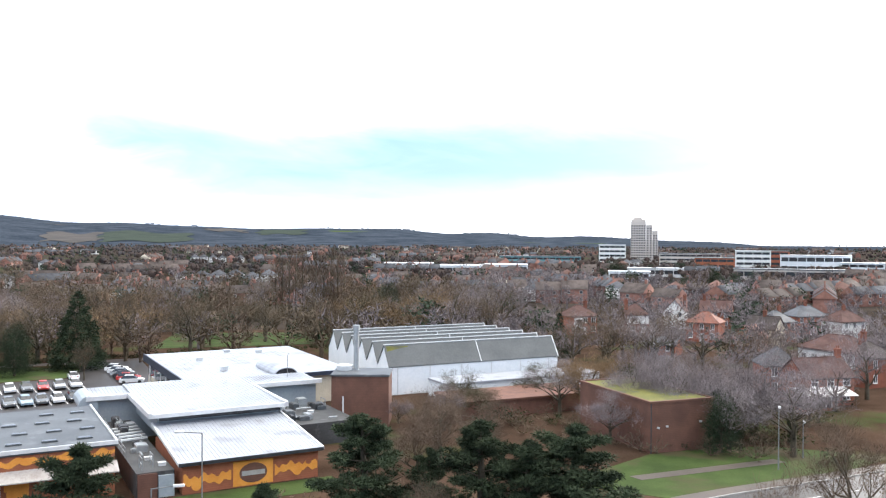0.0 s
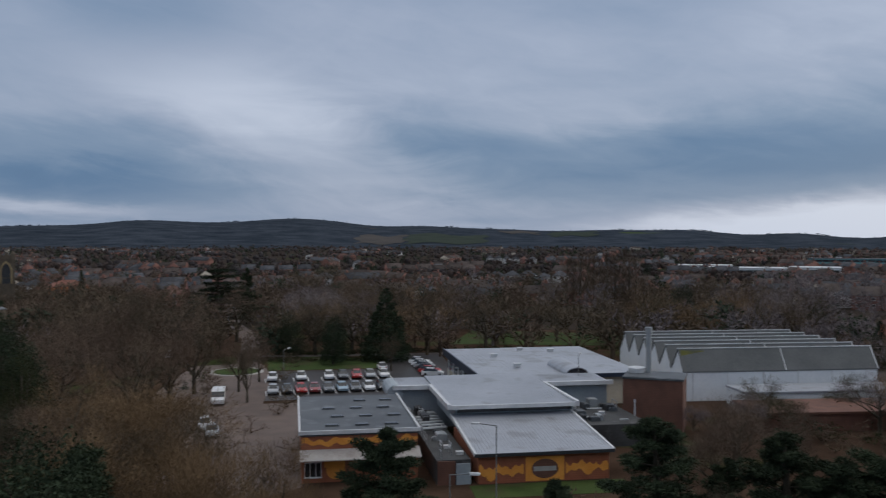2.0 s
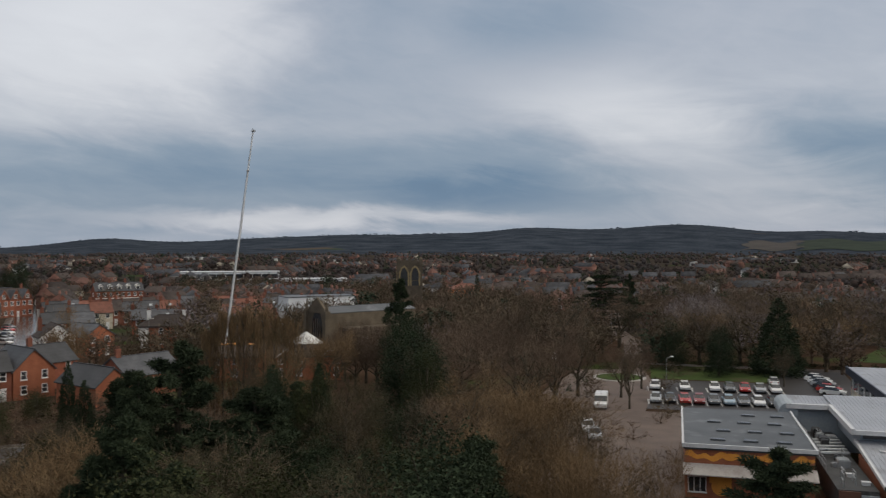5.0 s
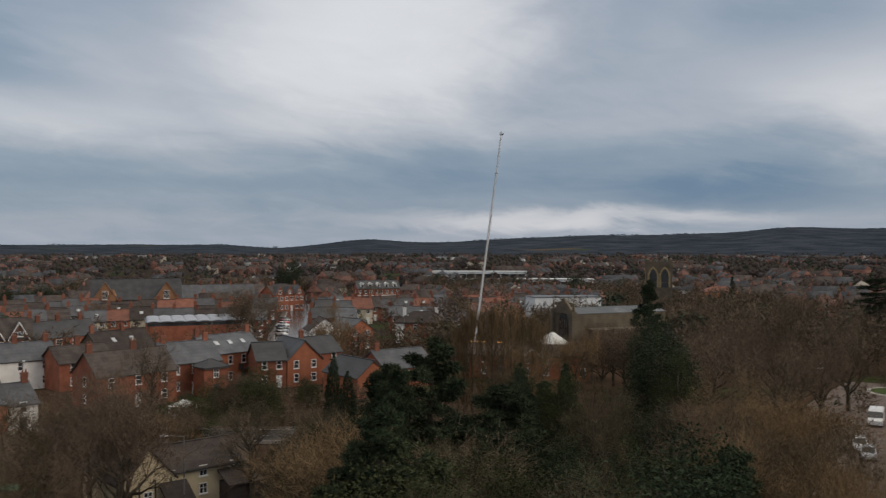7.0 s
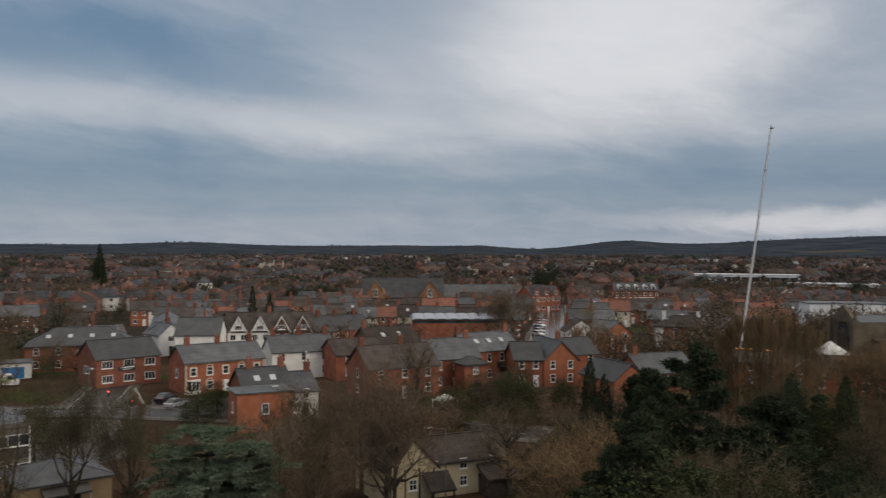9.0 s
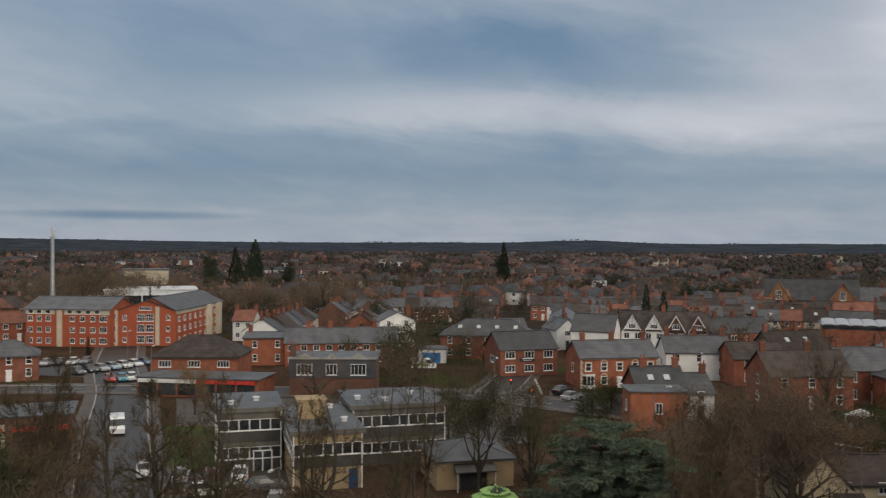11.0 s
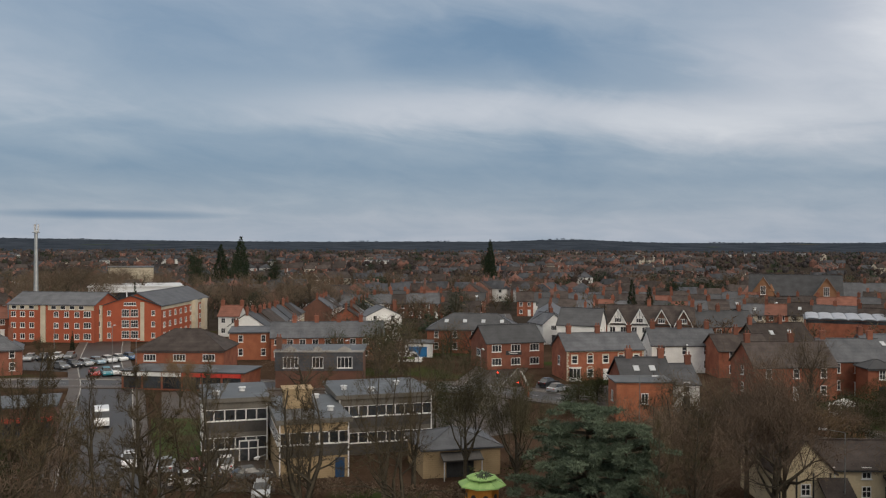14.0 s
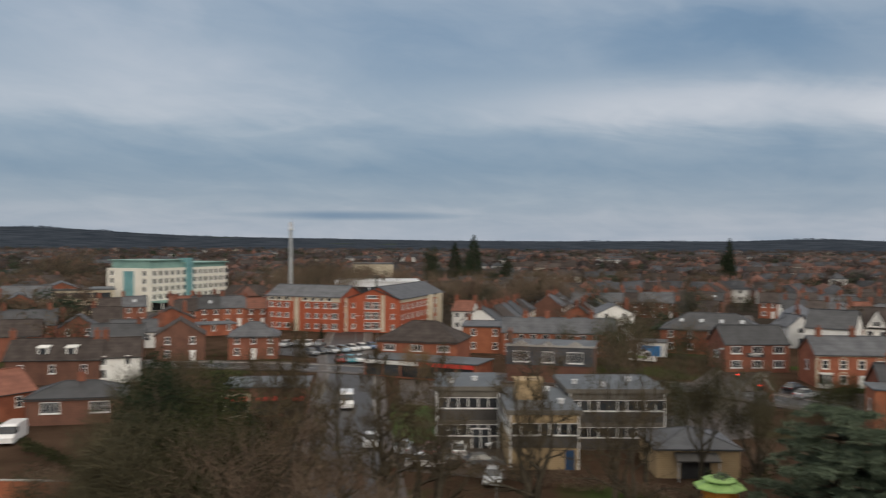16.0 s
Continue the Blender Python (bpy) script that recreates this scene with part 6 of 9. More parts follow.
def mast():
    d = 262.0
    p = (-d * math.sin(radians(127.2)), d * math.cos(radians(127.2)))
    t = thing("phone_mast", p, 0, "tall slim grey phone mast with antennas at the top", "mast")
    part("pole", Mb().tube((0, 0, -0.2), (0, 0, 28), 0.75, 0.45, 12), GREYM, t)
    part("platform", Mb().tube((0, 0, 27.4), (0, 0, 27.6), 1.0, 1.0, 12), GREYM, t)
    for k in range(3):
        a = 2.1 * k
        part("antenna", Mb().box(0.55 * math.cos(a) - 0.15, 0.55 * math.sin(a) - 0.15, 27.6, 0.55 * math.cos(a) + 0.15, 0.55 * math.sin(a) + 0.15, 29.8), TRIMW, t)
    part("whip", Mb().tube((0, 0, 28), (0, 0, 31), 0.06, 0.04, 6), GREYM, t)


mast()


def tower_block():
    d = 1050.0
    az = -13.95
    t = thing("tower_block", (-d * math.sin(radians(az)), d * math.cos(radians(az))), az, "tall pale concrete tower block of many storeys with stepped top", "tower block")
    for x0, x1, h in ((-16, 1.5, 49), (1.8, 9, 44), (9.3, 15.5, 37)):
        part("shaft", Mb().box(x0, 0, -0.3, x1, 20, h), CONC_T, t)
        n = int((x1 - x0) / 2.9)
        for r in range(int(h / 2.9) - 1):
            for k in range(n):
                part("window", WIN_T, None, t, at=pose(x0 + (x1 - x0) * (k + 0.5) / n, -0.05, 1.2 + r * 2.9))
    part("lift_house", Mb().box(-13, 4, 49, -3, 14, 53), CONC_T, t)
    part("rail", Mb().box(-15, 1, 49, 0.5, 1.3, 50.5), CONC_T, t)


CONC_T = mat("pale_concrete", (0.42, 0.38, 0.35), (0.52, 0.48, 0.44), 0.05, 0.9, 0.0, 10)
WIN_T = Mb().box(-0.95, -0.04, 0, 0.95, 0.04, 1.5).mesh("window", GLASS)
tower_block()

# ---- trees of the park and gardens ----
def _bare(seed, **k):
    return lambda: bare_tree(seed, **k)


KINDS = {
    "bare": ([_bare(11, twigs=2500, tw=0.032, wood=3), _bare(12, twigs=2500, tw=0.032, wood=3, spread=0.5), _bare(13, twigs=2500, tw=0.032, wood=3, clear=0.18)], TWIG_B, "tall leafless tree with a haze of brown twigs", "tree"),
    "bare_red": ([_bare(21, twigs=5200, tw=0.029), _bare(22, twigs=5200, tw=0.029, spread=0.5, clear=0.2)], TWIG_R, "leafless tree with reddish-brown twigs", "tree"),
    "bare_grey": ([_bare(23, twigs=5600, tw=0.03), _bare(24, twigs=5600, tw=0.03, spread=0.5, clear=0.2)], TWIG_M, "leafless tree with twigs tinted mauve-grey for distance haze", "tree"),
    "bare_ochre": ([_bare(31, twigs=5200, tw=0.029, clear=0.15), _bare(32, twigs=5200, tw=0.029, spread=0.5, clear=0.15)], TWIG_O, "leafless tree with ochre-brown twigs", "tree"),
    "bare_ivy": ([_bare(41, twigs=7000, tw=0.03)], TWIG_G, "leafless tree with greenish lichened twigs", "tree"),
    "round": ([_bare(51, twigs=7500, tw=0.034, spread=0.75, clear=0.12, upright=0.2)], TWIG_G, "round-headed pollarded bare tree", "tree"),
    "round_ochre": ([_bare(52, twigs=8500, tw=0.045, spread=0.75, clear=0.08, upright=0.2)], TWIG_O, "round ochre bare willow", "tree"),
    "poplar": ([lambda: column_tree(61, twigs=800, tw=0.035), lambda: column_tree(63, width=2.8, twigs=800, tw=0.035)], TWIG_R, "tall narrow leafless poplar", "tree"),
    "poplar_ochre": ([lambda: column_tree(62, width=3.0, twigs=2600, tw=0.04), lambda: column_tree(64, width=3.6, twigs=2600, tw=0.04)], TWIG_O, "narrow leafless ochre poplar", "tree"),
    "bare_dark": ([lambda: leader_tree(14), lambda: leader_tree(15, width=6.5), lambda: leader_tree(16, width=9.0, fork=True), lambda: leader_tree(17, width=8.0, fork=True)], TWIG_D, "dark leafless tree with thick upright limbs", "tree"),
    "pine": ([lambda: pine_tree(71, clumps=120, per=190, size=0.27), lambda: pine_tree(72, clumps=120, per=190, size=0.27, low=0.12)], PINE, "broad dark green pine with clumped needles", "pine tree"),
    "conifer": ([lambda: conifer_tree(81, per=44, size=0.36), lambda: conifer_tree(82, per=44, size=0.36, blunt=0.6)], DARKG, "dense dark green pointed conifer", "conifer"),
    "conifer_thin": ([lambda: conifer_tree(83, width=4.0, rows=30, per=32, size=0.36)], DARKG, "slim dark green pointed conifer", "conifer"),
    "cedar": ([lambda: cedar_tree(91, per=210, size=0.26)], CEDAR, "spreading blue-green cedar with level tiers", "cedar tree"),
    "cedar_dark": ([lambda: cedar_tree(92, h=14, width=14, per=50, size=0.4)], DARKG, "dark spreading cedar with flat tiers", "cedar tree"),
    "bush": ([lambda: bushy_tree(101, h=14, width=10.5, clumps=120, per=130, size=0.19), lambda: bushy_tree(102, h=14, width=10.5, clumps=110, per=130, size=0.19)], IVY, "dull green ivy-clad tree", "tree"),
    "bush_dark": ([lambda: bushy_tree(103, h=14, width=10, clumps=120, per=130, size=0.19), lambda: bushy_tree(104, h=14, width=8, clumps=110, per=130, size=0.19)], DARKG, "dark evergreen tree with uneven outline", "evergreen tree"),
}
WIDTH = {"bare": 0.8, "bare_dark": 0.75, "bare_red": 0.85, "bare_grey": 0.85, "bare_ochre": 0.85, "bare_ivy": 0.85, "round": 1.0, "round_ochre": 1.0, "poplar": 0.25, "poplar_ochre": 0.28, "pine": 0.66, "conifer": 0.47,
         "conifer_thin": 0.27, "cedar": 1.2, "cedar_dark": 1.0, "bush": 0.75, "bush_dark": 0.7}
FARTWIG = mat("far_brown_twigs", (0.040, 0.036, 0.037), (0.070, 0.063, 0.064), 0.02, 0.95, spec=0.05)
FARTWIG_R = mat("far_reddish_twigs", (0.040, 0.031, 0.028), (0.072, 0.056, 0.050), 0.02, 0.95, spec=0.05)
COUNT = {}
TREES_AT = []


def tree(kind, p, h, w=None, group=""):
    makes, m, label, cat = KINDS[kind]
    k = COUNT[kind] = COUNT.get(kind, -1) + 1
    k %= len(makes)
    wide = 1.0 if w is None else min(2.2, max(0.6, w / (h * WIDTH[kind])))
    TREES_AT.append((p[0], p[1], h * WIDTH[kind] * wide / 2))
    return plant(kind + str(k), p, h, m, makes[k], label, cat, group or cat + "s", wide=wide)


tree('pine', (-5.8, 71.8), 11.8, 10.2)
tree('pine', (3.9, 67.9), 12.0, 11.2)
tree('pine', (11.7, 69.0), 11.4, 12.4)
tree('pine', (7.5, 65.6), 11.0, 8.7)
tree('pine', (-24.2, 59.3), 12.1, 9.7)
tree('pine', (-0.1, 74.0), 8.3, 5.8)
tree('pine', (-11.3, 58.9), 9.6, 4.7)
tree('bare_red', (22.3, 53.5), 13.1, 6.9)
tree('bare_red', (35.5, 71.7), 13.2, 8.4)
tree('bare_red', (-1.4, 90.0), 8.6, 8.9)
tree('bare_red', (0.3, 62.0), 10.8, 3.7)
tree('round', (5.1, 125.9), 8.0, 9.1)
tree('round', (18.2, 138.8), 6.9, 9.2)
tree('bare_ochre', (23.0, 125.9), 11.2, 8.4)
tree('bare_grey', (23.0, 109.6), 7.7, 8.1)
tree('conifer', (-70.5, 172.1), 15.7, 11.3)
tree('bush_dark', (-78.3, 162.1), 10.3, 7.1)
tree('poplar', (-54.7, 302.1), 20.6, 7.7)
tree('poplar', (-51.4, 296.6), 21.9, 7.5)
tree('poplar', (-48.1, 291.0), 22.7, 7.4)
tree('poplar', (-48.2, 306.2), 23.4, 7.8)
tree('poplar', (-45.0, 300.7), 22.6, 7.6)
tree('poplar', (-41.8, 295.0), 21.5, 7.5)
tree('poplar', (-38.8, 289.4), 23.0, 7.3)
tree('poplar', (-36.2, 289.8), 23.9, 7.3)
tree('poplar', (-35.6, 304.9), 24.2, 7.7)
tree('poplar', (-32.6, 299.2), 22.7, 7.5)
tree('poplar', (-29.7, 293.5), 21.6, 7.4)
tree('bush_dark', (-14.5, 279.6), 12.5, 11.1)
tree('round_ochre', (-4.3, 230.0), 10.8, 15.1)
tree('round', (-18.3, 234.3), 11.9, 12.4)
tree('bare', (-104.8, 221.5), 11.7, 12.1)
tree('bare', (-82.9, 230.6), 11.9, 12.1)
tree('bare', (-78.0, 238.6), 9.1, 12.4)
tree('bare', (-68.4, 235.3), 10.9, 12.1)
tree('bare', (-59.0, 231.6), 10.4, 11.8)
tree('bare', (-49.8, 227.6), 12.2, 11.5)
tree('bare', (-41.8, 217.0), 12.2, 10.9)
tree('bare', (-28.5, 213.1), 11.1, 10.6)
tree('bare', (-22.2, 219.9), 9.9, 10.9)
tree('bare', (-10.9, 259.8), 3.6, 12.0)
tree('bare', (2.8, 260.0), 5.3, 12.0)
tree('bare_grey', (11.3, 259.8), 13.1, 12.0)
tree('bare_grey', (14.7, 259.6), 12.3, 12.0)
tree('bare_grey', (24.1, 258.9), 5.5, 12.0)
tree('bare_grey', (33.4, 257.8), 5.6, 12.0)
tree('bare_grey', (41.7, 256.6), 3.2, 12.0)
tree('bush_dark', (34.7, 130.5), 7.7, 9.8)
tree('bush_dark', (35.4, 119.9), 7.2, 9.9)
tree('bush_dark', (37.9, 111.8), 6.6, 7.0)
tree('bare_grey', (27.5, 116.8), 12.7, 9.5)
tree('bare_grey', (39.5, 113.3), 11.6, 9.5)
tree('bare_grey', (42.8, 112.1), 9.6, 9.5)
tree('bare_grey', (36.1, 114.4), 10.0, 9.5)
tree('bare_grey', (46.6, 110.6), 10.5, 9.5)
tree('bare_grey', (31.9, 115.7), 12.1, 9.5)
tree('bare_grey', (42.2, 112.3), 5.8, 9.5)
tree('conifer_thin', (28.1, 187.9), 10.2, 5.0)
tree('bare_grey', (121.4, 229.9), 5.9, 10.3)
tree('bush_dark', (132.0, 398.7), 14.4, 9.7)
tree('bush_dark', (126.2, 586.6), 14.4, 15.8)
tree('bush_dark', (-84.5, 82.4), 15.3, 11.6)
tree('bush', (-73.8, 74.7), 14.4, 6.2)
tree('conifer_thin', (-198.1, 225.3), 16.3, 3.9)
tree('cedar_dark', (-142.2, 217.7), 18.0, 22.2)
tree('pine', (-140.4, 230.6), 17.7, 7.1)
tree('bare_red', (-87.7, 109.1), 17.6, 10.1)
tree('bare_red', (-79.7, 109.0), 17.0, 10.7)
tree('bare_red', (-96.9, 114.5), 15.1, 8.9)
tree('bare', (-110.0, 142.5), 18.7, 10.7)
tree('bare', (-85.3, 123.4), 13.0, 9.9)
tree('bare_ochre', (-58.6, 65.7), 15.0, 8.1)
tree('bare_ochre', (-52.6, 68.1), 13.5, 9.1)
tree('bare', (-45.5, 65.8), 11.8, 8.5)
tree('bare', (-36.7, 59.6), 10.6, 8.0)
tree('bare_ochre', (-32.4, 57.5), 11.6, 5.6)
tree('pine', (-40.8, 46.6), 11.9, 6.9)
tree('bare_ochre', (-37.8, 51.7), 12.0, 6.3)
tree('bare', (-63.5, 157.7), 8.2, 4.5)
tree('bare', (-88.4, 173.8), 14.9, 11.5)
tree('bush_dark', (-91.0, 166.8), 11.4, 6.2)
tree('bush_dark', (-81.4, 169.5), 9.8, 5.6)
tree('bare', (-147.6, 295.1), 19.1, 21.7)
tree('bare', (-114.6, 255.5), 16.5, 16.6)
tree('bare', (-61.2, 51.5), 11.4, 7.9)
tree('bush', (-78.8, 61.6), 12.9, 4.6)
tree('bush_dark', (-77.7, 54.6), 13.2, 4.4)
tree('bare', (-100.1, 66.2), 13.7, 7.9)
tree('bush_dark', (-60.5, 59.7), 11.2, 6.2)
tree('bush', (-56.4, 51.0), 10.0, 7.0)
tree('bush_dark', (-51.3, 41.6), 10.7, 6.5)
tree('pine', (-69.7, 39.4), 17.8, 12.1)
tree('pine', (-75.3, 37.1), 14.8, 8.3)
tree('pine', (-67.8, 34.4), 15.8, 7.5)
tree('bush_dark', (-72.7, 33.4), 12.2, 6.3)
tree('poplar_ochre', (-104.0, 63.7), 17.4, 2.7)
tree('poplar_ochre', (-103.4, 64.7), 18.8, 2.7)
tree('poplar_ochre', (-109.4, 70.2), 17.7, 2.9)
tree('poplar_ochre', (-101.9, 67.1), 19.1, 2.7)
tree('poplar_ochre', (-111.1, 74.9), 17.0, 3.0)
tree('poplar_ochre', (-113.6, 78.4), 17.5, 3.1)
tree('poplar_ochre', (-99.5, 70.6), 18.0, 2.7)
tree('poplar_ochre', (-105.2, 76.4), 16.9, 2.9)
tree('poplar_ochre', (-97.9, 72.8), 17.0, 2.7)
tree('poplar_ochre', (-104.5, 63.0), 16.2, 2.7)
tree('conifer', (-88.2, 62.3), 11.6, 4.4)
tree('conifer', (-83.3, 65.6), 11.8, 4.6)
tree('pine', (-134.1, 127.5), 19.4, 7.5)
tree('bush_dark', (-108.7, 103.4), 16.8, 8.3)
tree('bush_dark', (-78.7, 79.7), 14.3, 6.6)
tree('bush_dark', (-60.4, 58.4), 12.3, 6.6)
tree('pine', (-42.3, 48.1), 12.0, 8.0)
tree('conifer', (-118.0, 49.6), 10.5, 3.2)
tree('conifer', (-111.7, 49.1), 8.5, 4.0)
tree('conifer', (-78.6, 61.8), 12.7, 3.9)
tree('bush_dark', (-83.2, 59.0), 12.4, 4.7)
tree('bare_ochre', (-95.5, 69.2), 13.4, 8.5)
tree('bare_dark', (-64.3, 54.0), 14.9, 8.3)
tree('bush_dark', (-58.2, 45.7), 11.4, 6.8)
tree('pine', (-58.2, 38.8), 12.0, 6.9)
tree('bare_ivy', (-78.1, 31.0), 10.5, 6.6)
tree('bush_dark', (-92.4, 91.4), 15.8, 6.8)
tree('bare', (-120.3, 89.6), 13.9, 8.9)
tree('bare_ochre', (-109.0, 87.9), 14.8, 7.4)
tree('bare_dark', (-70.1, 23.8), 9.1, 5.8)
tree('bare_dark', (-49.2, 44.0), 12.3, 6.1)
tree('bare', (-72.8, 27.9), 11.6, 7.2)
tree('bare_red', (-79.2, 127.4), 11.9, 6.9)
tree('bare_red', (-81.4, 137.8), 9.7, 6.3)
tree('bare', (-72.8, 119.6), 11.2, 5.5)
tree('bare_red', (-221.1, 70.2), 18.0, 14.5)
tree('bare_red', (-229.9, 69.0), 15.5, 9.5)
tree('bare_ochre', (-173.3, 73.0), 15.0, 4.9)
tree('bush_dark', (-204.6, 93.6), 10.7, 3.8)
tree('bush_dark', (-394.2, 145.0), 21.5, 6.6)
tree('bush_dark', (-405.4, 143.5), 20.6, 5.7)
tree('bare_dark', (-77.9, 3.4), 13.2, 7.7)
tree('bare_red', (-87.2, 11.8), 16.6, 10.4)
tree('bare_red', (-80.8, 14.1), 15.1, 7.6)
tree('bare_dark', (-71.8, 5.9), 12.7, 5.7)
tree('bare', (-117.7, 23.4), 16.3, 6.3)
tree('bush', (-124.8, -6.2), 7.1, 4.9)
tree('conifer_thin', (-260.0, 2.6), 14.6, 4.1)
tree('bare', (-85.9, 27.0), 10.5, 8.3)
tree('bush', (-76.5, 29.6), 9.9, 7.0)
tree('bare', (-224.4, 69.7), 13.4, 17.0)
tree('cedar', (-68.9, -2.7), 12.4, 14.6)
tree('cedar', (-67.0, 0.3), 11.3, 9.7)
tree('bare_red', (-73.8, 5.6), 12.9, 9.7)
tree('bare_red', (-78.9, 13.0), 15.7, 11.6)
tree('bare_dark', (-63.9, 2.7), 12.5, 5.5)
tree('bare_ivy', (-84.6, -15.4), 15.4, 7.4)
tree('bare_ivy', (-83.4, -10.1), 13.9, 7.7)
tree('bush', (-107.5, -23.5), 10.3, 3.6)
tree('bare_dark', (-75.1, -21.2), 16.5, 8.2)
tree('bare_dark', (-81.6, -19.9), 16.1, 7.2)
tree('bare_dark', (-67.1, -26.1), 13.7, 4.7)
tree('bare_dark', (-60.5, -46.0), 17.6, 6.5)
tree('bare_dark', (-54.9, -43.4), 16.6, 6.0)
tree('bare_dark', (-65.1, -39.2), 13.0, 6.0)
tree('bare_dark', (-82.8, -56.1), 12.5, 5.3)
tree('bare_dark', (-71.0, -36.9), 13.7, 5.8)
tree('bare_ochre', (-118.2, -65.1), 9.2, 3.6)
tree('conifer_thin', (-175.7, -123.9), 4.6, 1.1)
tree('conifer_thin', (-255.6, -157.1), 12.1, 2.0)
tree('bush_dark', (-371.1, -196.7), 23.3, 11.5)
tree('conifer', (-385.4, -190.8), 24.4, 10.5)
tree('conifer', (-425.7, -199.3), 28.8, 12.0)
tree('bush_dark', (-387.5, -186.4), 19.7, 11.5)
tree('bush_dark', (-386.8, -163.6), 18.0, 11.5)
tree('bush_dark', (-338.3, -173.2), 15.5, 6.0)
tree('bare_red', (-262.9, -122.5), 16.0, 8.6)
tree('bare_red', (-260.5, -127.3), 12.3, 8.6)
tree('bare_red', (-265.1, -117.5), 14.1, 8.6)
tree('bare_red', (-268.7, -109.0), 16.0, 8.6)
tree('conifer', (-553.6, -84.7), 28.0, 10.0)
tree('bush_dark', (-553.2, -86.8), 20.3, 12.5)
tree('conifer_thin', (-264.9, 7.7), 12.3, 4.2)
tree('bush_dark', (-329.8, -11.1), 10.8, 9.6)
tree('bush_dark', (-329.5, 17.7), 13.3, 8.7)
tree('bush_dark', (-339.1, 24.5), 14.1, 11.2)
tree('bush_dark', (-343.6, 31.1), 13.4, 11.3)
tree('bush_dark', (-348.1, 36.7), 12.9, 9.2)
tree('bush', (-137.9, -3.9), 5.5, 5.4)
tree('bare_ivy', (-50.5, -51.3), 15.7, 6.2)
tree('bush_dark', (-52.3, -46.5), 14.5, 6.0)
tree('bare_ivy', (-48.1, -46.6), 13.8, 4.8)
tree('bare_dark', (-54.1, -50.5), 15.5, 5.8)
tree('bare_red', (-38.4, -48.6), 11.2, 3.3)
tree('bush_dark', (-36.4, -47.7), 10.7, 3.6)
tree('bare_ivy', (-53.0, -57.2), 14.2, 6.2)
tree('bare_ivy', (-57.8, -55.3), 15.3, 5.8)
tree('bare_ivy', (-42.6, -50.4), 11.4, 4.3)
tree('bare_ivy', (-40.8, -46.6), 11.4, 3.7)
tree('bare_dark', (-63.9, -51.4), 15.4, 5.9)
tree('bare_dark', (-69.0, -51.3), 14.4, 5.1)
tree('bare_dark', (-60.1, -46.5), 13.6, 4.5)
tree('bare_red', (-69.2, -49.4), 9.0, 3.4)
tree('bush_dark', (-50.7, -42.3), 11.6, 3.9)
tree('bush_dark', (-47.3, -43.1), 11.3, 4.6)
tree('bush', (-46.1, -41.5), 15.2, 9.0)
tree('bush', (-46.0, -38.6), 13.0, 7.0)
tree('bush_dark', (-46.3, -47.1), 16.6, 8.5)
tree('bush', (-49.5, -44.6), 16.0, 8.0)
tree('bare_ivy', (-39.8, -44.9), 11.0, 6.5)
tree('bare', (-262.2, -328.1), 23.0, 24.9)
tree('bare', (-275.8, -329.9), 22.5, 22.6)
tree('bare', (-268.6, -191.8), 20.4, 26.1)
tree('bare', (-284.2, -186.7), 18.1, 17.9)
tree('bare', (-258.4, -205.2), 17.2, 13.0)


WOOD = {}


def thicket(az0, az1, r0, r1, n, kinds, low, high, seed, far=False):
    """Woodland between two bearings and distances; the tops lie low to high (tangent) below the eye's level."""
    rng = random.Random(seed)
    k = tries = 0
    while k < n and tries < n * 12:
        tries += 1
        az, r = rng.uniform(az0, az1), rng.uniform(r0, r1)
        p = (-r * math.sin(radians(az)), r * math.cos(radians(az)))
        h = 26 - r * rng.uniform(low, high)
        if h < 3 or not is_clear(p[0], p[1], 1.5) or on_road(*p) or any(math.hypot(p[0] - a, p[1] - b) < 3.0 for a, b, c in TREES_AT):
            continue
        if 73 < az < 83 and r < 86 or 128 < az < 139.5 and r > 150 or 98 < az < 103 and r < 82:
            continue
        if 46 < az < 57.5 and r > 60 and h > 26 - r * 0.118:
            continue
        kind = rng.choice(kinds)
        h, wide = min(h, 17), rng.uniform(0.85, 1.25)
        if far:
            TREES_AT.append((p[0], p[1], h * 0.4))
            WOOD.setdefault(kind, []).append((rng.randrange(len(KINDS[kind][0])), p[0], p[1], 0.0, h * wide, h, rng.uniform(0, 6.28)))
        else:
            tree(kind, p, h, h * WIDTH[kind] * wide)
        k += 1


def far_thickets():
    """The woods behind the single trees, past telling apart: one mesh of all their trunks and twigs."""
    protos, places, mats = [], [], [BARK]
    for kind, at in WOOD.items():
        base = len(protos)
        mats.append(KINDS[kind][1])
        for make in KINDS[kind][0]:
            (lv, lt), (tv, tt) = make()
            tt = tt[::3]
            hh = max(lv[:, 2].max(), tv[:, 2].max())
            protos.append((np.concatenate([lv, tv]) / hh, np.concatenate([lt, tt + len(lv)]), np.array([0] * len(lt) + [len(mats) - 1] * len(tt))))
        places += [(base + q[0], *q[1:]) for q in at]
    joined("park_woodland", protos, places, mats, "bare brown park trees standing close together", "trees")

# ---- roads, pavements, lawns: thin sheets on the ground, kerbs as real steps ----
def sheet(name, pts, z, m, label, category="ground", th=0.12):
    o = new(name, Mb().slab([(x, y, z) for x, y in pts], th).mesh(name, m))
    return tagged(o, label, category, kind="structure")


def ribbon(pts, half):
    """Left and right edges of a way along pts."""
    l, r = [], []
    n = len(pts)
    for i in range(n):
        a, b = Vector(pts[max(0, i - 1)]), Vector(pts[min(n - 1, i + 1)])
        d = (b - a).normalized()
        s = Vector((-d.y, d.x)) * half
        l.append(tuple(Vector(pts[i]) + s))
        r.append(tuple(Vector(pts[i]) - s))
    return l, r


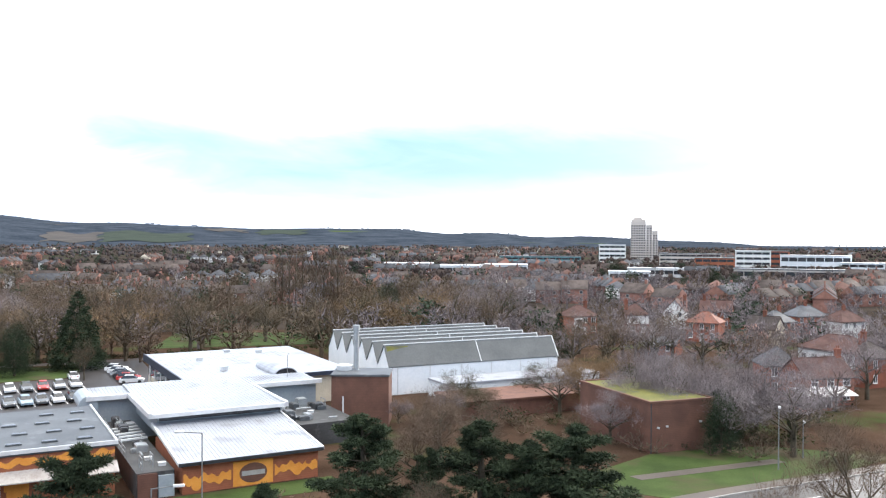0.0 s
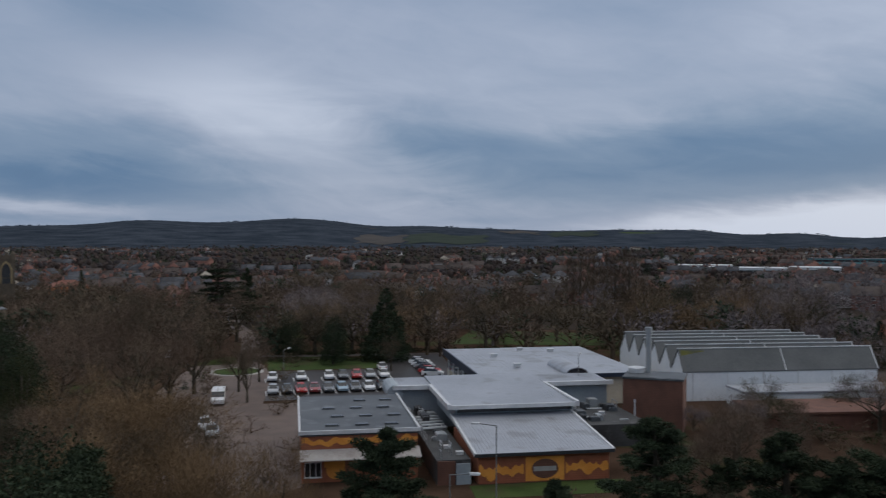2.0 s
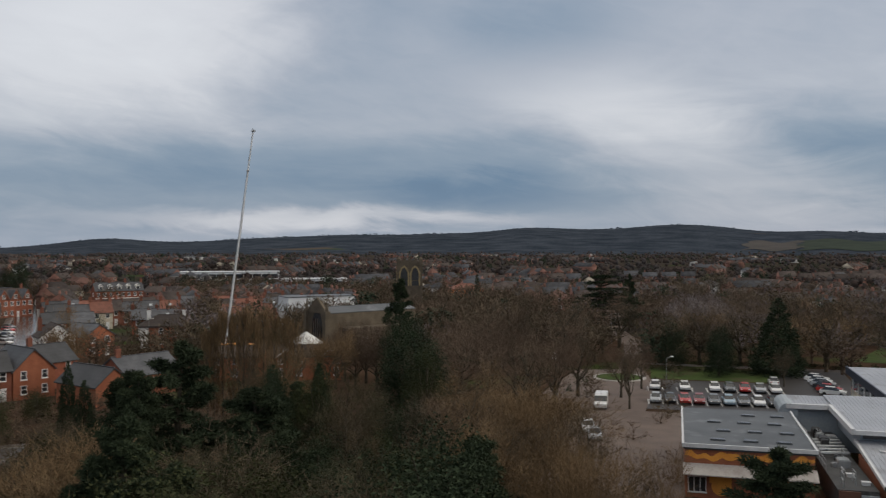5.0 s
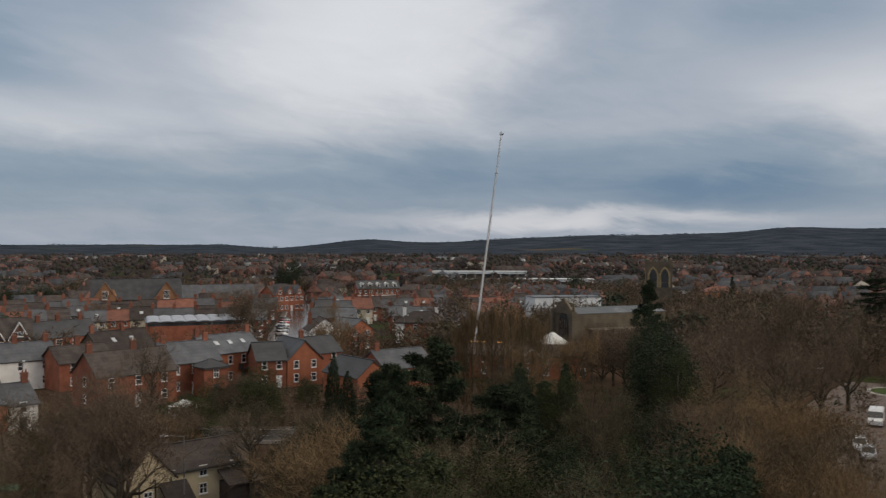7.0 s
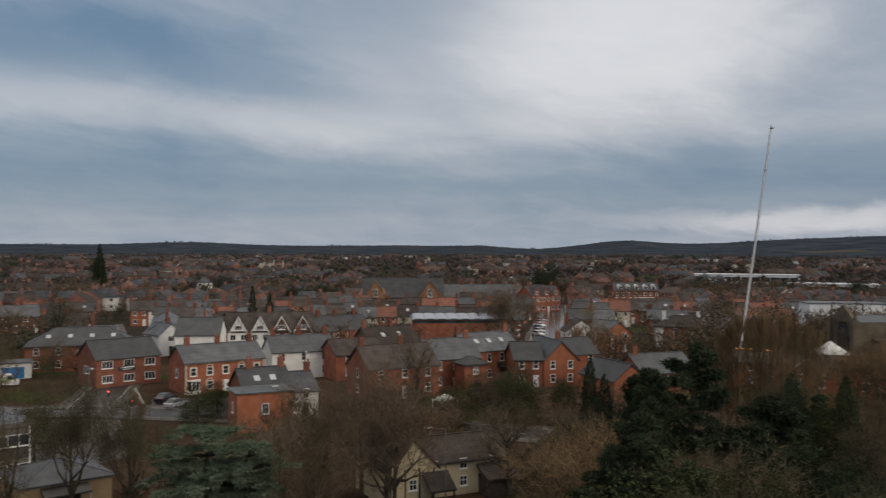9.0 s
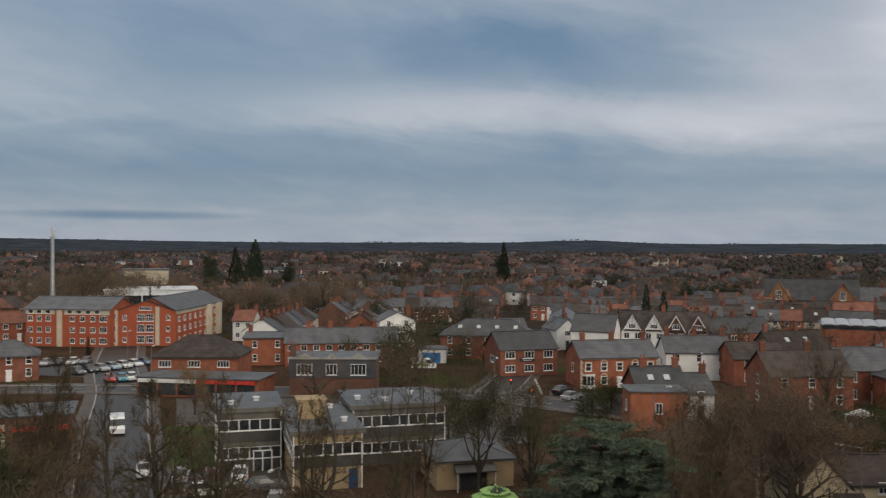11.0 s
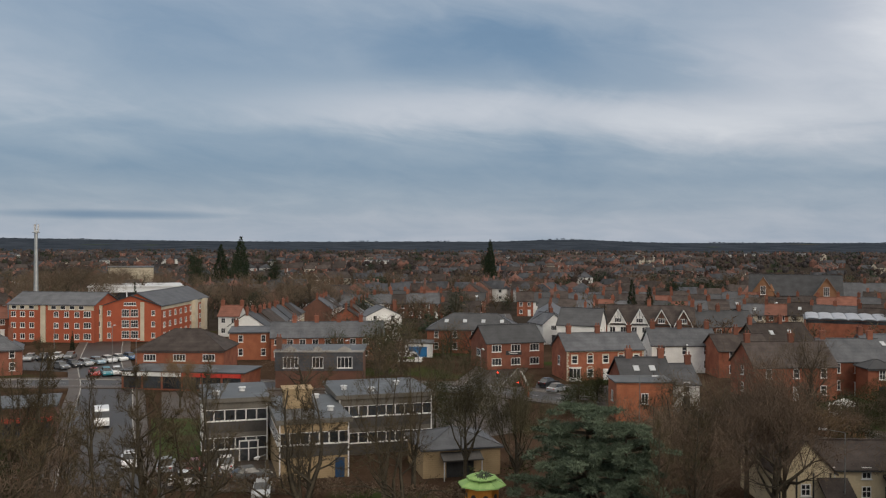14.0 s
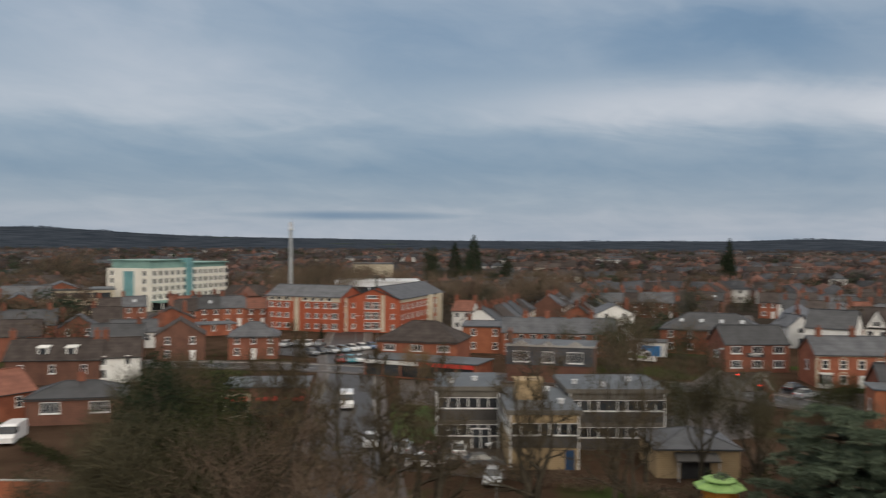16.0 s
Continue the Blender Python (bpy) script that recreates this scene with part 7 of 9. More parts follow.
def smooth(pts, k=4):
    out = []
    n = len(pts)
    for i in range(n - 1):
        p0, p1, p2, p3 = [Vector(pts[max(0, min(n - 1, j))]) for j in (i - 1, i, i + 1, i + 2)]
        for s in range(k):
            t = s / k
            out.append(tuple(0.5 * ((2 * p1) + (p2 - p0) * t + (2 * p0 - 5 * p1 + 4 * p2 - p3) * t * t + (3 * p1 - p0 - 3 * p2 + p3) * t ** 3)))
    return out + [tuple(pts[-1])]


def strip_mesh(l, r, z, th=0.1):
    m = Mb()
    for i in range(len(l) - 1):
        m.slab([(*r[i], z), (*r[i + 1], z), (*l[i + 1], z), (*l[i], z)], th)
    return m


ROADS = []
WET = mat("rain_wet_asphalt", (0.030, 0.029, 0.029), (0.055, 0.052, 0.051), 0.12, 0.16, 0.05, 30, spec=0.6)
BRICKPAVE = mat("brown_brick_paving", (0.085, 0.062, 0.052), (0.140, 0.104, 0.086), 0.25, 0.7, 0.2, 22)


def road(pts, width, label, dashes=True, pave=1.8, lift=0.0, m=None):
    """An asphalt road with centre dashes, kerbs and pavements."""
    c = smooth(pts)
    l, r = ribbon(c, width / 2)
    ROADS.append((c, width / 2 + pave + 1.0))
    tagged(new("road", strip_mesh(l, r, 0.05 + lift).mesh("road", m or ASPH)), label, "road", kind="structure")
    for side in (1, -1):
        if not pave:
            continue
        a, b = ribbon(c, side * (width / 2 + 0.005))[0], ribbon(c, side * (width / 2 + 0.155))[0]
        e = ribbon(c, side * (width / 2 + 0.16 + pave))[0]
        o = (lambda u, v: (v, u)) if side == 1 else (lambda u, v: (u, v))
        tagged(new("kerb", strip_mesh(*o(a, b), 0.17 + lift, 0.25).mesh("kerb", CONC)), "pale concrete kerb", "kerb", kind="structure")
        b2 = ribbon(c, side * (width / 2 + 0.16))[0]
        tagged(new("pavement", strip_mesh(*o(b2, e), 0.166 + lift, 0.25).mesh("pavement", PAVE)), "damp brown-grey pavement", "pavement", kind="structure")
    if dashes:
        for i in range(0, len(c) - 1):
            a, b = Vector(c[i]), Vector(c[i + 1])
            L_ = (b - a).length
            d = (b - a).normalized()
            s = Vector((-d.y, d.x)) * 0.06
            k = 0.5
            while k + 2 < L_:
                p, q = a + d * k, a + d * (k + 2)
                tagged(new("road_marking", Mb().slab([(*(p - s), 0.056 + lift), (*(q - s), 0.056 + lift), (*(q + s), 0.056 + lift), (*(p + s), 0.056 + lift)], 0.006).mesh("road_marking", LINE)), "white road dash", "road marking", kind="structure")
                k += 6


def on_road(x, y):
    for c, h in ROADS:
        for i in range(len(c) - 1):
            ax, ay, bx, by = *c[i], *c[i + 1]
            dx, dy = bx - ax, by - ay
            t = max(0, min(1, ((x - ax) * dx + (y - ay) * dy) / (dx * dx + dy * dy + 1e-9)))
            if math.hypot(x - ax - t * dx, y - ay - t * dy) < h:
                return True
    return False


road([(8, 69), (28, 81.5), (48, 90.5), (72, 101), (110, 116), (170, 132)], 8.0, "wet grey main road beside the grass bank")
road([(-118, 196), (-106, 176), (-97, 160), (-87, 146), (-78, 130), (-68, 110)], 5.0, "damp brown road past the car park", False, pave=0, m=BRICKPAVE)
road([(-118, 197), (-150, 236), (-190, 300)], 6.0, "wet grey road under bare trees", False, pave=0, lift=0.02, m=BRICKPAVE)
road([(-66, -44), (-79, -52.6), (-104, -69), (-132, -86.5), (-158, -105), (-200, -131)], 8.0, "wet asphalt street from the park gates", False)
road([(-112, -150), (-132, -104), (-139, -64), (-145, -30), (-139, -11), (-128, 14), (-112, 41)], 7.0, "wet main street in front of the houses", True, lift=0.03)
road([(-146, -24), (-178, -24), (-215, -30), (-300, -44)], 6.5, "wet side street between brick houses", False, lift=0.06)
road([(-180, 68), (-232, 84), (-264, 97), (-350, 131), (-430, 160)], 8.0, "wet shining street lined with houses", False, lift=0.02, m=WET)
sheet("grass_bank", [(14, 92), (24, 86.5), (30, 89.5), (49, 98), (56, 103), (44, 108), (37, 108), (27, 104.5)], 0.03, GRASS, "damp green grass bank", "lawn")
sheet("footpath", [(22, 94.5), (23, 93), (42, 100.5), (41, 102)], 0.045, PAVE, "narrow grey footpath across grass", "path", 0.05)
sheet("car_park", [(-72, 121), (-50, 134), (-46, 150), (-62, 184), (-72, 178), (-66, 160), (-86, 149)], 0.045, ASPH, "wet dark asphalt car park", "car park")
sheet("forecourt", [(-71, 119), (-73, 122), (-86.5, 149.5), (-96, 158), (-104, 150), (-92, 122), (-76, 96), (-60, 76), (-47, 70), (-42.5, 80.5), (-55, 104), (-58, 126)], 0.03, BRICKPAVE, "damp brown brick-paved forecourt", "pavement")
sheet("front_lawn", [(-26.0, 86.6), (-24.0, 82.5), (-8.5, 90.6), (-11.0, 94.6)], 0.03, GRASS, "strip of lawn before the leisure centre", "lawn")
sheet("lawn", [(-86.5, 150), (-66.5, 161), (-71, 175), (-96, 166)], 0.035, GRASS, "damp lawn beyond the car park", "lawn")
sheet("park_drive", [(-98, 166.5), (-71, 179), (-58, 186), (-60, 189), (-72, 183), (-99, 169.5)], 0.04, PAVE, "grey drive along the park hedge", "path")
sheet("park_lawn", [(-66, 203), (-25, 214), (-18, 242), (-70, 236)], 0.035, GRASS, "green park lawn under bare trees", "lawn")
sheet("lawn_square", [(-88.2, -52.4), (-91.5, -46.5), (-111.5, -57), (-110, -65)], 0.05, GRASS, "bright green square lawn", "lawn")
sheet("office_yard", [(-78, -46), (-80, -33.8), (-92, -38.5), (-88, -50)], 0.04, PAVE, "brown paved yard with parked cars", "yard")
sheet("corner_car_park", [(-146, -93), (-157, -101), (-170, -118), (-158, -132), (-146, -115)], 0.045, ASPH, "wet asphalt corner car park", "car park")
sheet("hotel_car_park", [(-175, -160), (-200, -172), (-214, -222), (-190, -220)], 0.045, ASPH, "grey hotel car park", "car park")
sheet("paved_square", [(-97, -56), (-130, -75), (-140, -46), (-137, -18), (-112, -14), (-96, -30)], 0.036, PAVE, "damp brown paved square behind the office", "pavement")
sheet("villa_yard", [(-138, -14), (-153, -15), (-153, -1), (-136, -3)], 0.04, ASPH, "wet asphalt yard by the villa", "yard")
sheet("garden_lawn", [(-122, 20), (-128, 26), (-131, 38), (-122, 40), (-116, 30)], 0.03, GRASS, "rough green garden lawn", "lawn")


def line_row(p, q, n, depth, side):
    """White bay lines of a parking row."""
    a, b = Vector(p), Vector(q)
    d = (b - a).normalized()
    s = Vector((-d.y, d.x)) * side
    for k in range(n + 1):
        o = a.lerp(b, k / n)
        m = Mb().slab([(*(o - d * 0.06), 0.051), (*(o + d * 0.06), 0.051), (*(o + d * 0.06 + s * depth), 0.051), (*(o - d * 0.06 + s * depth), 0.051)] if side > 0 else
                      [(*(o + d * 0.06), 0.051), (*(o - d * 0.06), 0.051), (*(o - d * 0.06 + s * depth), 0.051), (*(o + d * 0.06 + s * depth), 0.051)], 0.005)
        tagged(new("bay_line", m.mesh("bay_line", LINE)), "white parking bay line", "road marking", "bay lines", "structure")


line_row((-79.6, 137.0), (-59.8, 149.2), 9, 4.8, 1)
line_row((-72.8, 125.5), (-55.0, 136.5), 9, 4.8, 1)


# ---- cars ----
def paint(name, c):
    m = mat(name, c, tuple(min(1, x * 1.08) for x in c), 1.0, 0.28, 0, 8, spec=0.6)
    m.node_tree.nodes["Principled BSDF"].inputs["Coat Weight"].default_value = 0.5
    return m


PAINTS = {"white": paint("white_car_paint", (0.72, 0.73, 0.74)), "silver": paint("silver_car_paint", (0.36, 0.38, 0.40)), "grey": paint("grey_car_paint", (0.12, 0.13, 0.14)),
          "black": paint("black_car_paint", (0.018, 0.02, 0.024)), "red": paint("red_car_paint", (0.42, 0.03, 0.025)), "blue": paint("blue_car_paint", (0.05, 0.12, 0.24)),
          "pale blue": paint("pale_blue_car_paint", (0.28, 0.38, 0.46)), "maroon": paint("maroon_car_paint", (0.24, 0.04, 0.04)), "teal": paint("teal_car_paint", (0.04, 0.22, 0.28))}
TYRE = mat("tyre_rubber", (0.015, 0.015, 0.015), (0.03, 0.03, 0.03), 3, 0.9)
LAMP_R = mat("rear_lamp_red", (0.35, 0.02, 0.02), (0.45, 0.03, 0.03), 3, 0.3)


def car_meshes(van):
    key = ("car", van)
    if key in CACHE:
        return CACHE[key]
    if van:
        low = [(-2.6, 0.35), (2.55, 0.35), (2.6, 0.95), (1.75, 1.25), (1.2, 2.15), (0.9, 2.25), (-2.55, 2.25), (-2.62, 1.0)]
        glass = [(1.78, 1.29), (1.29, 2.06), (0.7, 2.02), (0.62, 1.36)]
        hw, gw = 0.95, 0.96
    else:
        low = [(-2.1, 0.3), (2.05, 0.3), (2.12, 0.62), (1.95, 0.78), (0.95, 0.92), (-1.75, 0.95), (-2.12, 0.85), (-2.15, 0.6)]
        glass = [(1.0, 0.9), (0.25, 1.42), (-1.15, 1.45), (-1.85, 0.93)]
        hw, gw = 0.88, 0.74

    def lofted(poly, halves):
        m = Mb()
        n = len(poly)
        for y, s in halves:
            m.v += [(x, y if z < 1.0 or van else y * s, z) for x, z in poly]
        k = len(halves)
        for i in range(k - 1):
            for j in range(n):
                a, b = i * n + j, i * n + (j + 1) % n
                m.f.append((a, b, b + n, a + n))
                m.m.append(0)
        m.f += [tuple(range(n)), tuple(range((k - 1) * n + n - 1, (k - 1) * n - 1, -1))]
        m.m += [0, 0]
        return m

    body = lofted(low, [(hw, 1), (hw * 0.96, 1), (-hw * 0.96, 1), (-hw, 1)])
    cab = lofted(glass, [(gw, 0.84), (-gw, 0.84)])
    roof = Mb().slab([(0.28, -0.6, 1.46), (0.28, 0.6, 1.46), (-1.18, 0.6, 1.5), (-1.18, -0.6, 1.5)][::-1], 0.05) if not van else Mb().box(-2.4, -0.8, 2.25, 0.8, 0.8, 2.3)
    wheel = Mb().tube((0, -0.11, 0), (0, 0.11, 0), 0.31, 0.31, 12)
    CACHE[key] = [body, cab, roof, wheel, low[0][0], low[2][0]]
    return CACHE[key]


CARS = {}


def car(p, ang, colour="white", van=False, group="parked cars"):
    body, cab, roof, wheel, back, front = car_meshes(van)
    key = (colour, van)
    if key not in CARS:
        b = PAINTS[colour]
        CARS[key] = [body.mesh("body", b), cab.mesh("glasshouse", GLASS), roof.mesh("roof", b), CACHE.setdefault(("wheel",), wheel.mesh("wheel", TYRE)),
                     CACHE.setdefault(("lampf", van), Mb().box(front - 0.12, -0.15, 0.58, front + 0.02, 0.15, 0.72).mesh("headlight", WHITEW)),
                     CACHE.setdefault(("lampr", van), Mb().box(back - 0.08, -0.1, 0.65, back + 0.06, 0.1, 0.82).mesh("tail_light", LAMP_R))]
    B = CARS[key]
    t = thing("van" if van else "car", p, ang, f"parked {colour} {'panel van' if van else 'hatchback car'} on wet asphalt", "van" if van else "car", group, z=0.05)
    part("body", B[0], None, t)
    part("glasshouse", B[1], None, t)
    part("roof", B[2], None, t)
    for x in ((-1.35, 1.35) if not van else (-1.7, 1.75)):
        for y in (-0.8, 0.8):
            part("wheel", B[3], None, t, at=pose(x, y, 0.31))
    for y in (-0.6, 0.6):
        part("headlight", B[4], None, t, at=pose(0, y, 0))
        part("tail_light", B[5], None, t, at=pose(0, y, 0))
    return t


for k, c in ((0, "white"), (2, "white"), (4, "white"), (5, "grey"), (6, "red"), (7, "silver"), (8, "white")):
    f = (k + 0.5) / 9
    car((-79.6 + 19.8 * f - 1.3, 137.0 + 12.2 * f + 2.2), -61 + (k % 3 - 1) * 1.5, c)
for k, c in ((0, "silver"), (1, "black"), (2, "red"), (3, "maroon"), (4, "grey"), (5, "pale blue"), (6, "grey"), (7, "white"), (8, "black")):
    f = (k + 0.5) / 9
    car((-72.8 + 17.8 * f - 1.3, 125.5 + 11.0 * f + 2.2), -59 + (k % 3 - 1) * 1.5, c)
for k, c in enumerate(("white", "white", "silver", "black", "red", "white")):
    car((-61.5 + k * 1.55, 168.5 - k * 2.75), 10 + k, c)
for k in range(10):
    for (x0, y0), (dx, dy) in (((-79.6, 137.0), (19.8, 12.2)), ((-72.8, 125.5), (17.8, 11.0))):
        f = k / 9
        q = (x0 + dx * f - 2.4, y0 + dy * f + 4.2)
        sheet("bay_line", [(q[0] - 0.05, q[1] - 0.03), (q[0] + 2.25, q[1] - 4.0), (q[0] + 2.35, q[1] - 3.94), (q[0] + 0.05, q[1] + 0.03)], 0.052, LINE, "white parking bay line", "road marking", 0.006)
ra = thing("roundabout", (-91.5, 146.5), 0, "small raised roundabout ringed with brick edging", "roundabout")
part("island", Mb().tube((0, 0, -0.1), (0, 0, 0.22), 4.6, 4.4, 28), GRASS, ra)
part("edging", Mb().tube((0, 0, -0.1), (0, 0, 0.16), 5.3, 5.2, 28), CONC, ra)
car((-66.0, 159.0), 118, "white")
car((-68.5, 101.5), -55, "white")
car((-65.0, 98.0), -55, "silver")
car((-116.3, 159.7), -60, "white")
car((-76.8, 117.6), -60, "white", van=True)
car((-104.5, -69.2), 34, "white", van=True)
for p, a, c in (((-86.0, -53.5), 32, "white"), ((-85.5, -45.2), 205, "maroon"), ((-87.3, -42.6), 205, "white"), ((-80.5, -43.2), 115, "white"), ((-83.6, -38.0), 130, "grey"), ((-82.0, -41.0), 120, "black"),
                ((-85.2, -48.6), 205, "silver"), ((-150.3, -12.6), 150, "black"), ((-144.8, -10.6), 150, "silver"), ((-78.5, -34.5), 20, "silver"), 
                ((-143.8, -94.2), 40, "teal"), ((-142.6, -96.0), 40, "red"), ((-145.2, -93.0), 40, "white")):
    car(p, a, c)
for k in range(7):
    car((-149.0 - k * 2.55, -107.5 + k * 0.9), 62, ("grey", "black", "silver", "pale blue", "white", "white", "blue")[k])
for k in range(5):
    car((-156.5 - k * 1.5, -123.5 + k * 2.1), 20, ("white", "silver", "black", "white", "grey")[k])
for k in range(14):
    car((-186 - (k % 7) * 3.0, -172 - (k // 7) * 14 - (k % 7) * 2.4), 60, ("white", "grey", "silver", "black", "white", "red", "blue")[k % 7])
for k, c in enumerate(("white", "silver", "black", "white", "red", "grey")):
    car((-240 - k * 9.0, 84.5 + k * 3.4), 21, c)
car((-67.5, -92.2), 35, "white", van=True)
am = car((-172.7, -43.1), 98, "white", van=True)
tagged(am, "white ambulance with a lime green side band on the street", "ambulance")
part("side_band", Mb().box(-2.4, -0.97, 0.9, 1.0, -0.952, 1.4), LIME, am)
part("side_band", Mb().box(-2.4, 0.952, 0.9, 1.0, 0.97, 1.4), LIME, am)


# ---- street lamps, signals, gates ----
LAMPG = mat("weathered_grey_steel", (0.12, 0.125, 0.125), (0.2, 0.205, 0.205), 1.0, 0.6)


def street_lamp(p, ang, h=8.0, arm=1.6):
    t = thing("street_lamp", p, ang, "tall grey steel street lamp with one arm", "street lamp", "street lamps")
    part("pole", Mb().tube((0, 0, 0), (0, 0, h * 0.2), 0.09, 0.08, 8).tube((0, 0, h * 0.2), (0, 0, h), 0.06, 0.045, 8), LAMPG, t)
    part("arm", Mb().tube((0, 0, h - 0.03), (arm, 0, h + 0.12), 0.04, 0.035, 6), LAMPG, t)
    part("lantern", Mb().box(arm - 0.15, -0.13, h + 0.04, arm + 0.6, 0.13, h + 0.2), TRIMW, t)
    return t


def bearing(az, d):
    return (-d * math.sin(radians(az)), d * math.cos(radians(az)))


for az, d, a, h in ((76.7, 85.0, 257, 8.0), (88.9, 112.0, 90, 8.0), (14.9, 74.0, 190, 10.0), (18.0, 62.0, 10, 9.0), (122.9, 184.0, 200, 8.0), (121.5, 152.0, 200, 8.4), (126.2, 196.0, 200, 7.6), (99.3, 128.0, 20, 9.2),
                    (-22.2, 105.0, 250, 7.4), (-23.6, 112.0, 250, 4.6), (32.5, 232.0, 0, 8.0), (86.0, 150.0, 0, 8.0), (62.5, 225.0, 0, 8.0), (108.0, 150.0, 0, 8.0), (29.0, 150.0, 90, 7.0), (9.5, 128.0, 90, 9.0), (113.5, 78.0, 0, 6.0)):
    street_lamp(bearing(az, d), a, h)


def glow(name, c, s):
    m = bpy.data.materials.new(name)
    m.use_nodes = True
    b = m.node_tree.nodes["Principled BSDF"]
    b.inputs["Base Color"].default_value = (*c, 1)
    b.inputs["Emission Color"].default_value = (*c, 1)
    b.inputs["Emission Strength"].default_value = s
    return m


GLOW_R = glow("red_signal_light", (1.0, 0.05, 0.02), 4.0)


def signal(p, ang):
    t = thing("traffic_light", p, ang, "black traffic light showing red", "traffic light", "traffic lights")
    part("pole", Mb().tube((0, 0, 0), (0, 0, 3.4), 0.06, 0.06, 8), GREYM, t)
    part("head", Mb().box(-0.18, -0.12, 2.5, 0.18, 0.12, 3.5), DARK, t)
    part("red_lamp", Mb().tube((0, -0.125, 3.3), (0, -0.16, 3.3), 0.13, 0.13, 12), GLOW_R, t)
    part("amber_lamp", Mb().tube((0, -0.125, 3.0), (0, -0.14, 3.0), 0.1, 0.1, 12), DARK, t)
    part("green_lamp", Mb().tube((0, -0.125, 2.7), (0, -0.14, 2.7), 0.1, 0.1, 12), DARK, t)


signal((-142.5, -20.5), 100)
signal((-133.1, -15.9), 100)


def kiosk():
    t = thing("kiosk", (-76.0, -12.3), 0, "orange round kiosk with a lime green octagonal roof", "kiosk", z=0.35)
    part("plinth", Mb().tube((0, 0, -0.4), (0, 0, 0), 1.7, 1.6, 8), CONC, t)
    part("body", Mb().tube((0, 0, 0), (0, 0, 2.9), 1.5, 1.5, 8), ORANGE, t)
    part("roof", Mb().tube((0, 0, 2.9), (0, 0, 3.0), 2.2, 2.15, 8).tube((0, 0, 3.0), (0, 0, 3.4), 2.15, 1.2, 8), LIME, t, "lime green octagonal roof")
    part("upper_roof", Mb().tube((0, 0, 3.4), (0, 0, 3.5), 1.1, 1.1, 8).tube((0, 0, 3.5), (0, 0, 3.58), 1.45, 1.42, 8).tube((0, 0, 3.58), (0, 0, 3.9), 1.42, 0.35, 8), LIME, t)
    part("cap", Mb().tube((0, 0, 3.9), (0, 0, 4.1), 0.25, 0.12, 8), LIME, t)
    for k in range(8):
        a = 2 * math.pi * (k + 0.5) / 8
        part("roof_rib", Mb().tube((2.12 * math.cos(a - 0.39), 2.12 * math.sin(a - 0.39), 3.01), (1.2 * math.cos(a - 0.39), 1.2 * math.sin(a - 0.39), 3.42), 0.04, 0.04, 5), LIME, t)
        part("port_hole", Mb().tube((1.36 * math.cos(a), 1.36 * math.sin(a), 2.0), (1.42 * math.cos(a), 1.42 * math.sin(a), 2.0), 0.25, 0.25, 12), DARK, t)


kiosk()


GATEG = mat("dull_green_iron", (0.030, 0.052, 0.048), (0.055, 0.085, 0.078), 1.0, 0.5)


def gates():
    for p in ((-70.8, -45.3), (-68.8, -48.2), (-72.3, -42.6), (-67.4, -51.0)):
        g = thing("gate_pier", p, 35, "square brick gate pier with a stone ball cap", "gate pier", "gate piers")
        part("shaft", Mb().box(-0.4, -0.4, -0.1, 0.4, 0.4, 2.1), BRICK_D, g)
        part("cap", Mb().box(-0.52, -0.52, 2.1, 0.52, 0.52, 2.3).tube((0, 0, 2.3), (0, 0, 2.5), 0.3, 0.2, 8), STONE, g)
        ball = Mb()
        for k in range(5):
            a0, a1 = math.pi * k / 5 - math.pi / 2, math.pi * (k + 1) / 5 - math.pi / 2
            ball.tube((0, 0, 2.7 + 0.27 * math.sin(a0)), (0, 0, 2.7 + 0.27 * math.sin(a1)), max(0.02, 0.27 * math.cos(a0)), max(0.02, 0.27 * math.cos(a1)), 10)
        part("ball", ball, STONE, g)
    for p, a in (((-69.05, -47.85), 124.6), ((-70.55, -45.65), 304.6)):
        g = thing("iron_gate", p, a, "dull green iron park gate, closed", "gate", "park gates")
        g.scale = (0.69, 1, 1)
        part("frame", Mb().box(0, -0.03, 0.15, 1.9, 0.03, 0.22).box(0, -0.03, 1.7, 1.9, 0.03, 1.78).box(0, -0.03, 0.22, 0.06, 0.03, 1.7).box(1.84, -0.03, 0.22, 1.9, 0.03, 1.7), GATEG, g)
        for k in range(11):
            part("bar", Mb().box(0.18 + k * 0.15, -0.012, 0.22, 0.205 + k * 0.15, 0.012, 1.95), GATEG, g)


gates()


def long_wall(p, q, h, m, label, th=0.25, name="boundary_wall"):
    dx, dy = q[0] - p[0], q[1] - p[1]
    t = thing(name, p, math.degrees(math.atan2(dy, dx)), label, "wall")
    L_ = math.hypot(dx, dy)
    part("face", Mb().box(0, 0, -0.2, L_, th, h), m, t)
    part("coping", Mb().box(-0.05, -0.05, h, L_ + 0.05, th + 0.05, h + 0.1), CONC, t)
    return t


long_wall((-75.0, -59.0), (-70.0, -70.0), 1.3, BRICK, "low red brick park wall")
long_wall((-51.5, -73.5), (-58.2, -59.5), 1.75, BRICK_O, "orange brick garden wall with pale coping")
long_wall((-124.0, 12.5), (-117.0, 30.0), 1.2, BRICK, "low brick garden wall")
long_wall((-154.0, -18.0), (-138.5, -15.0), 1.8, BRICK, "brick yard wall beside the villa")


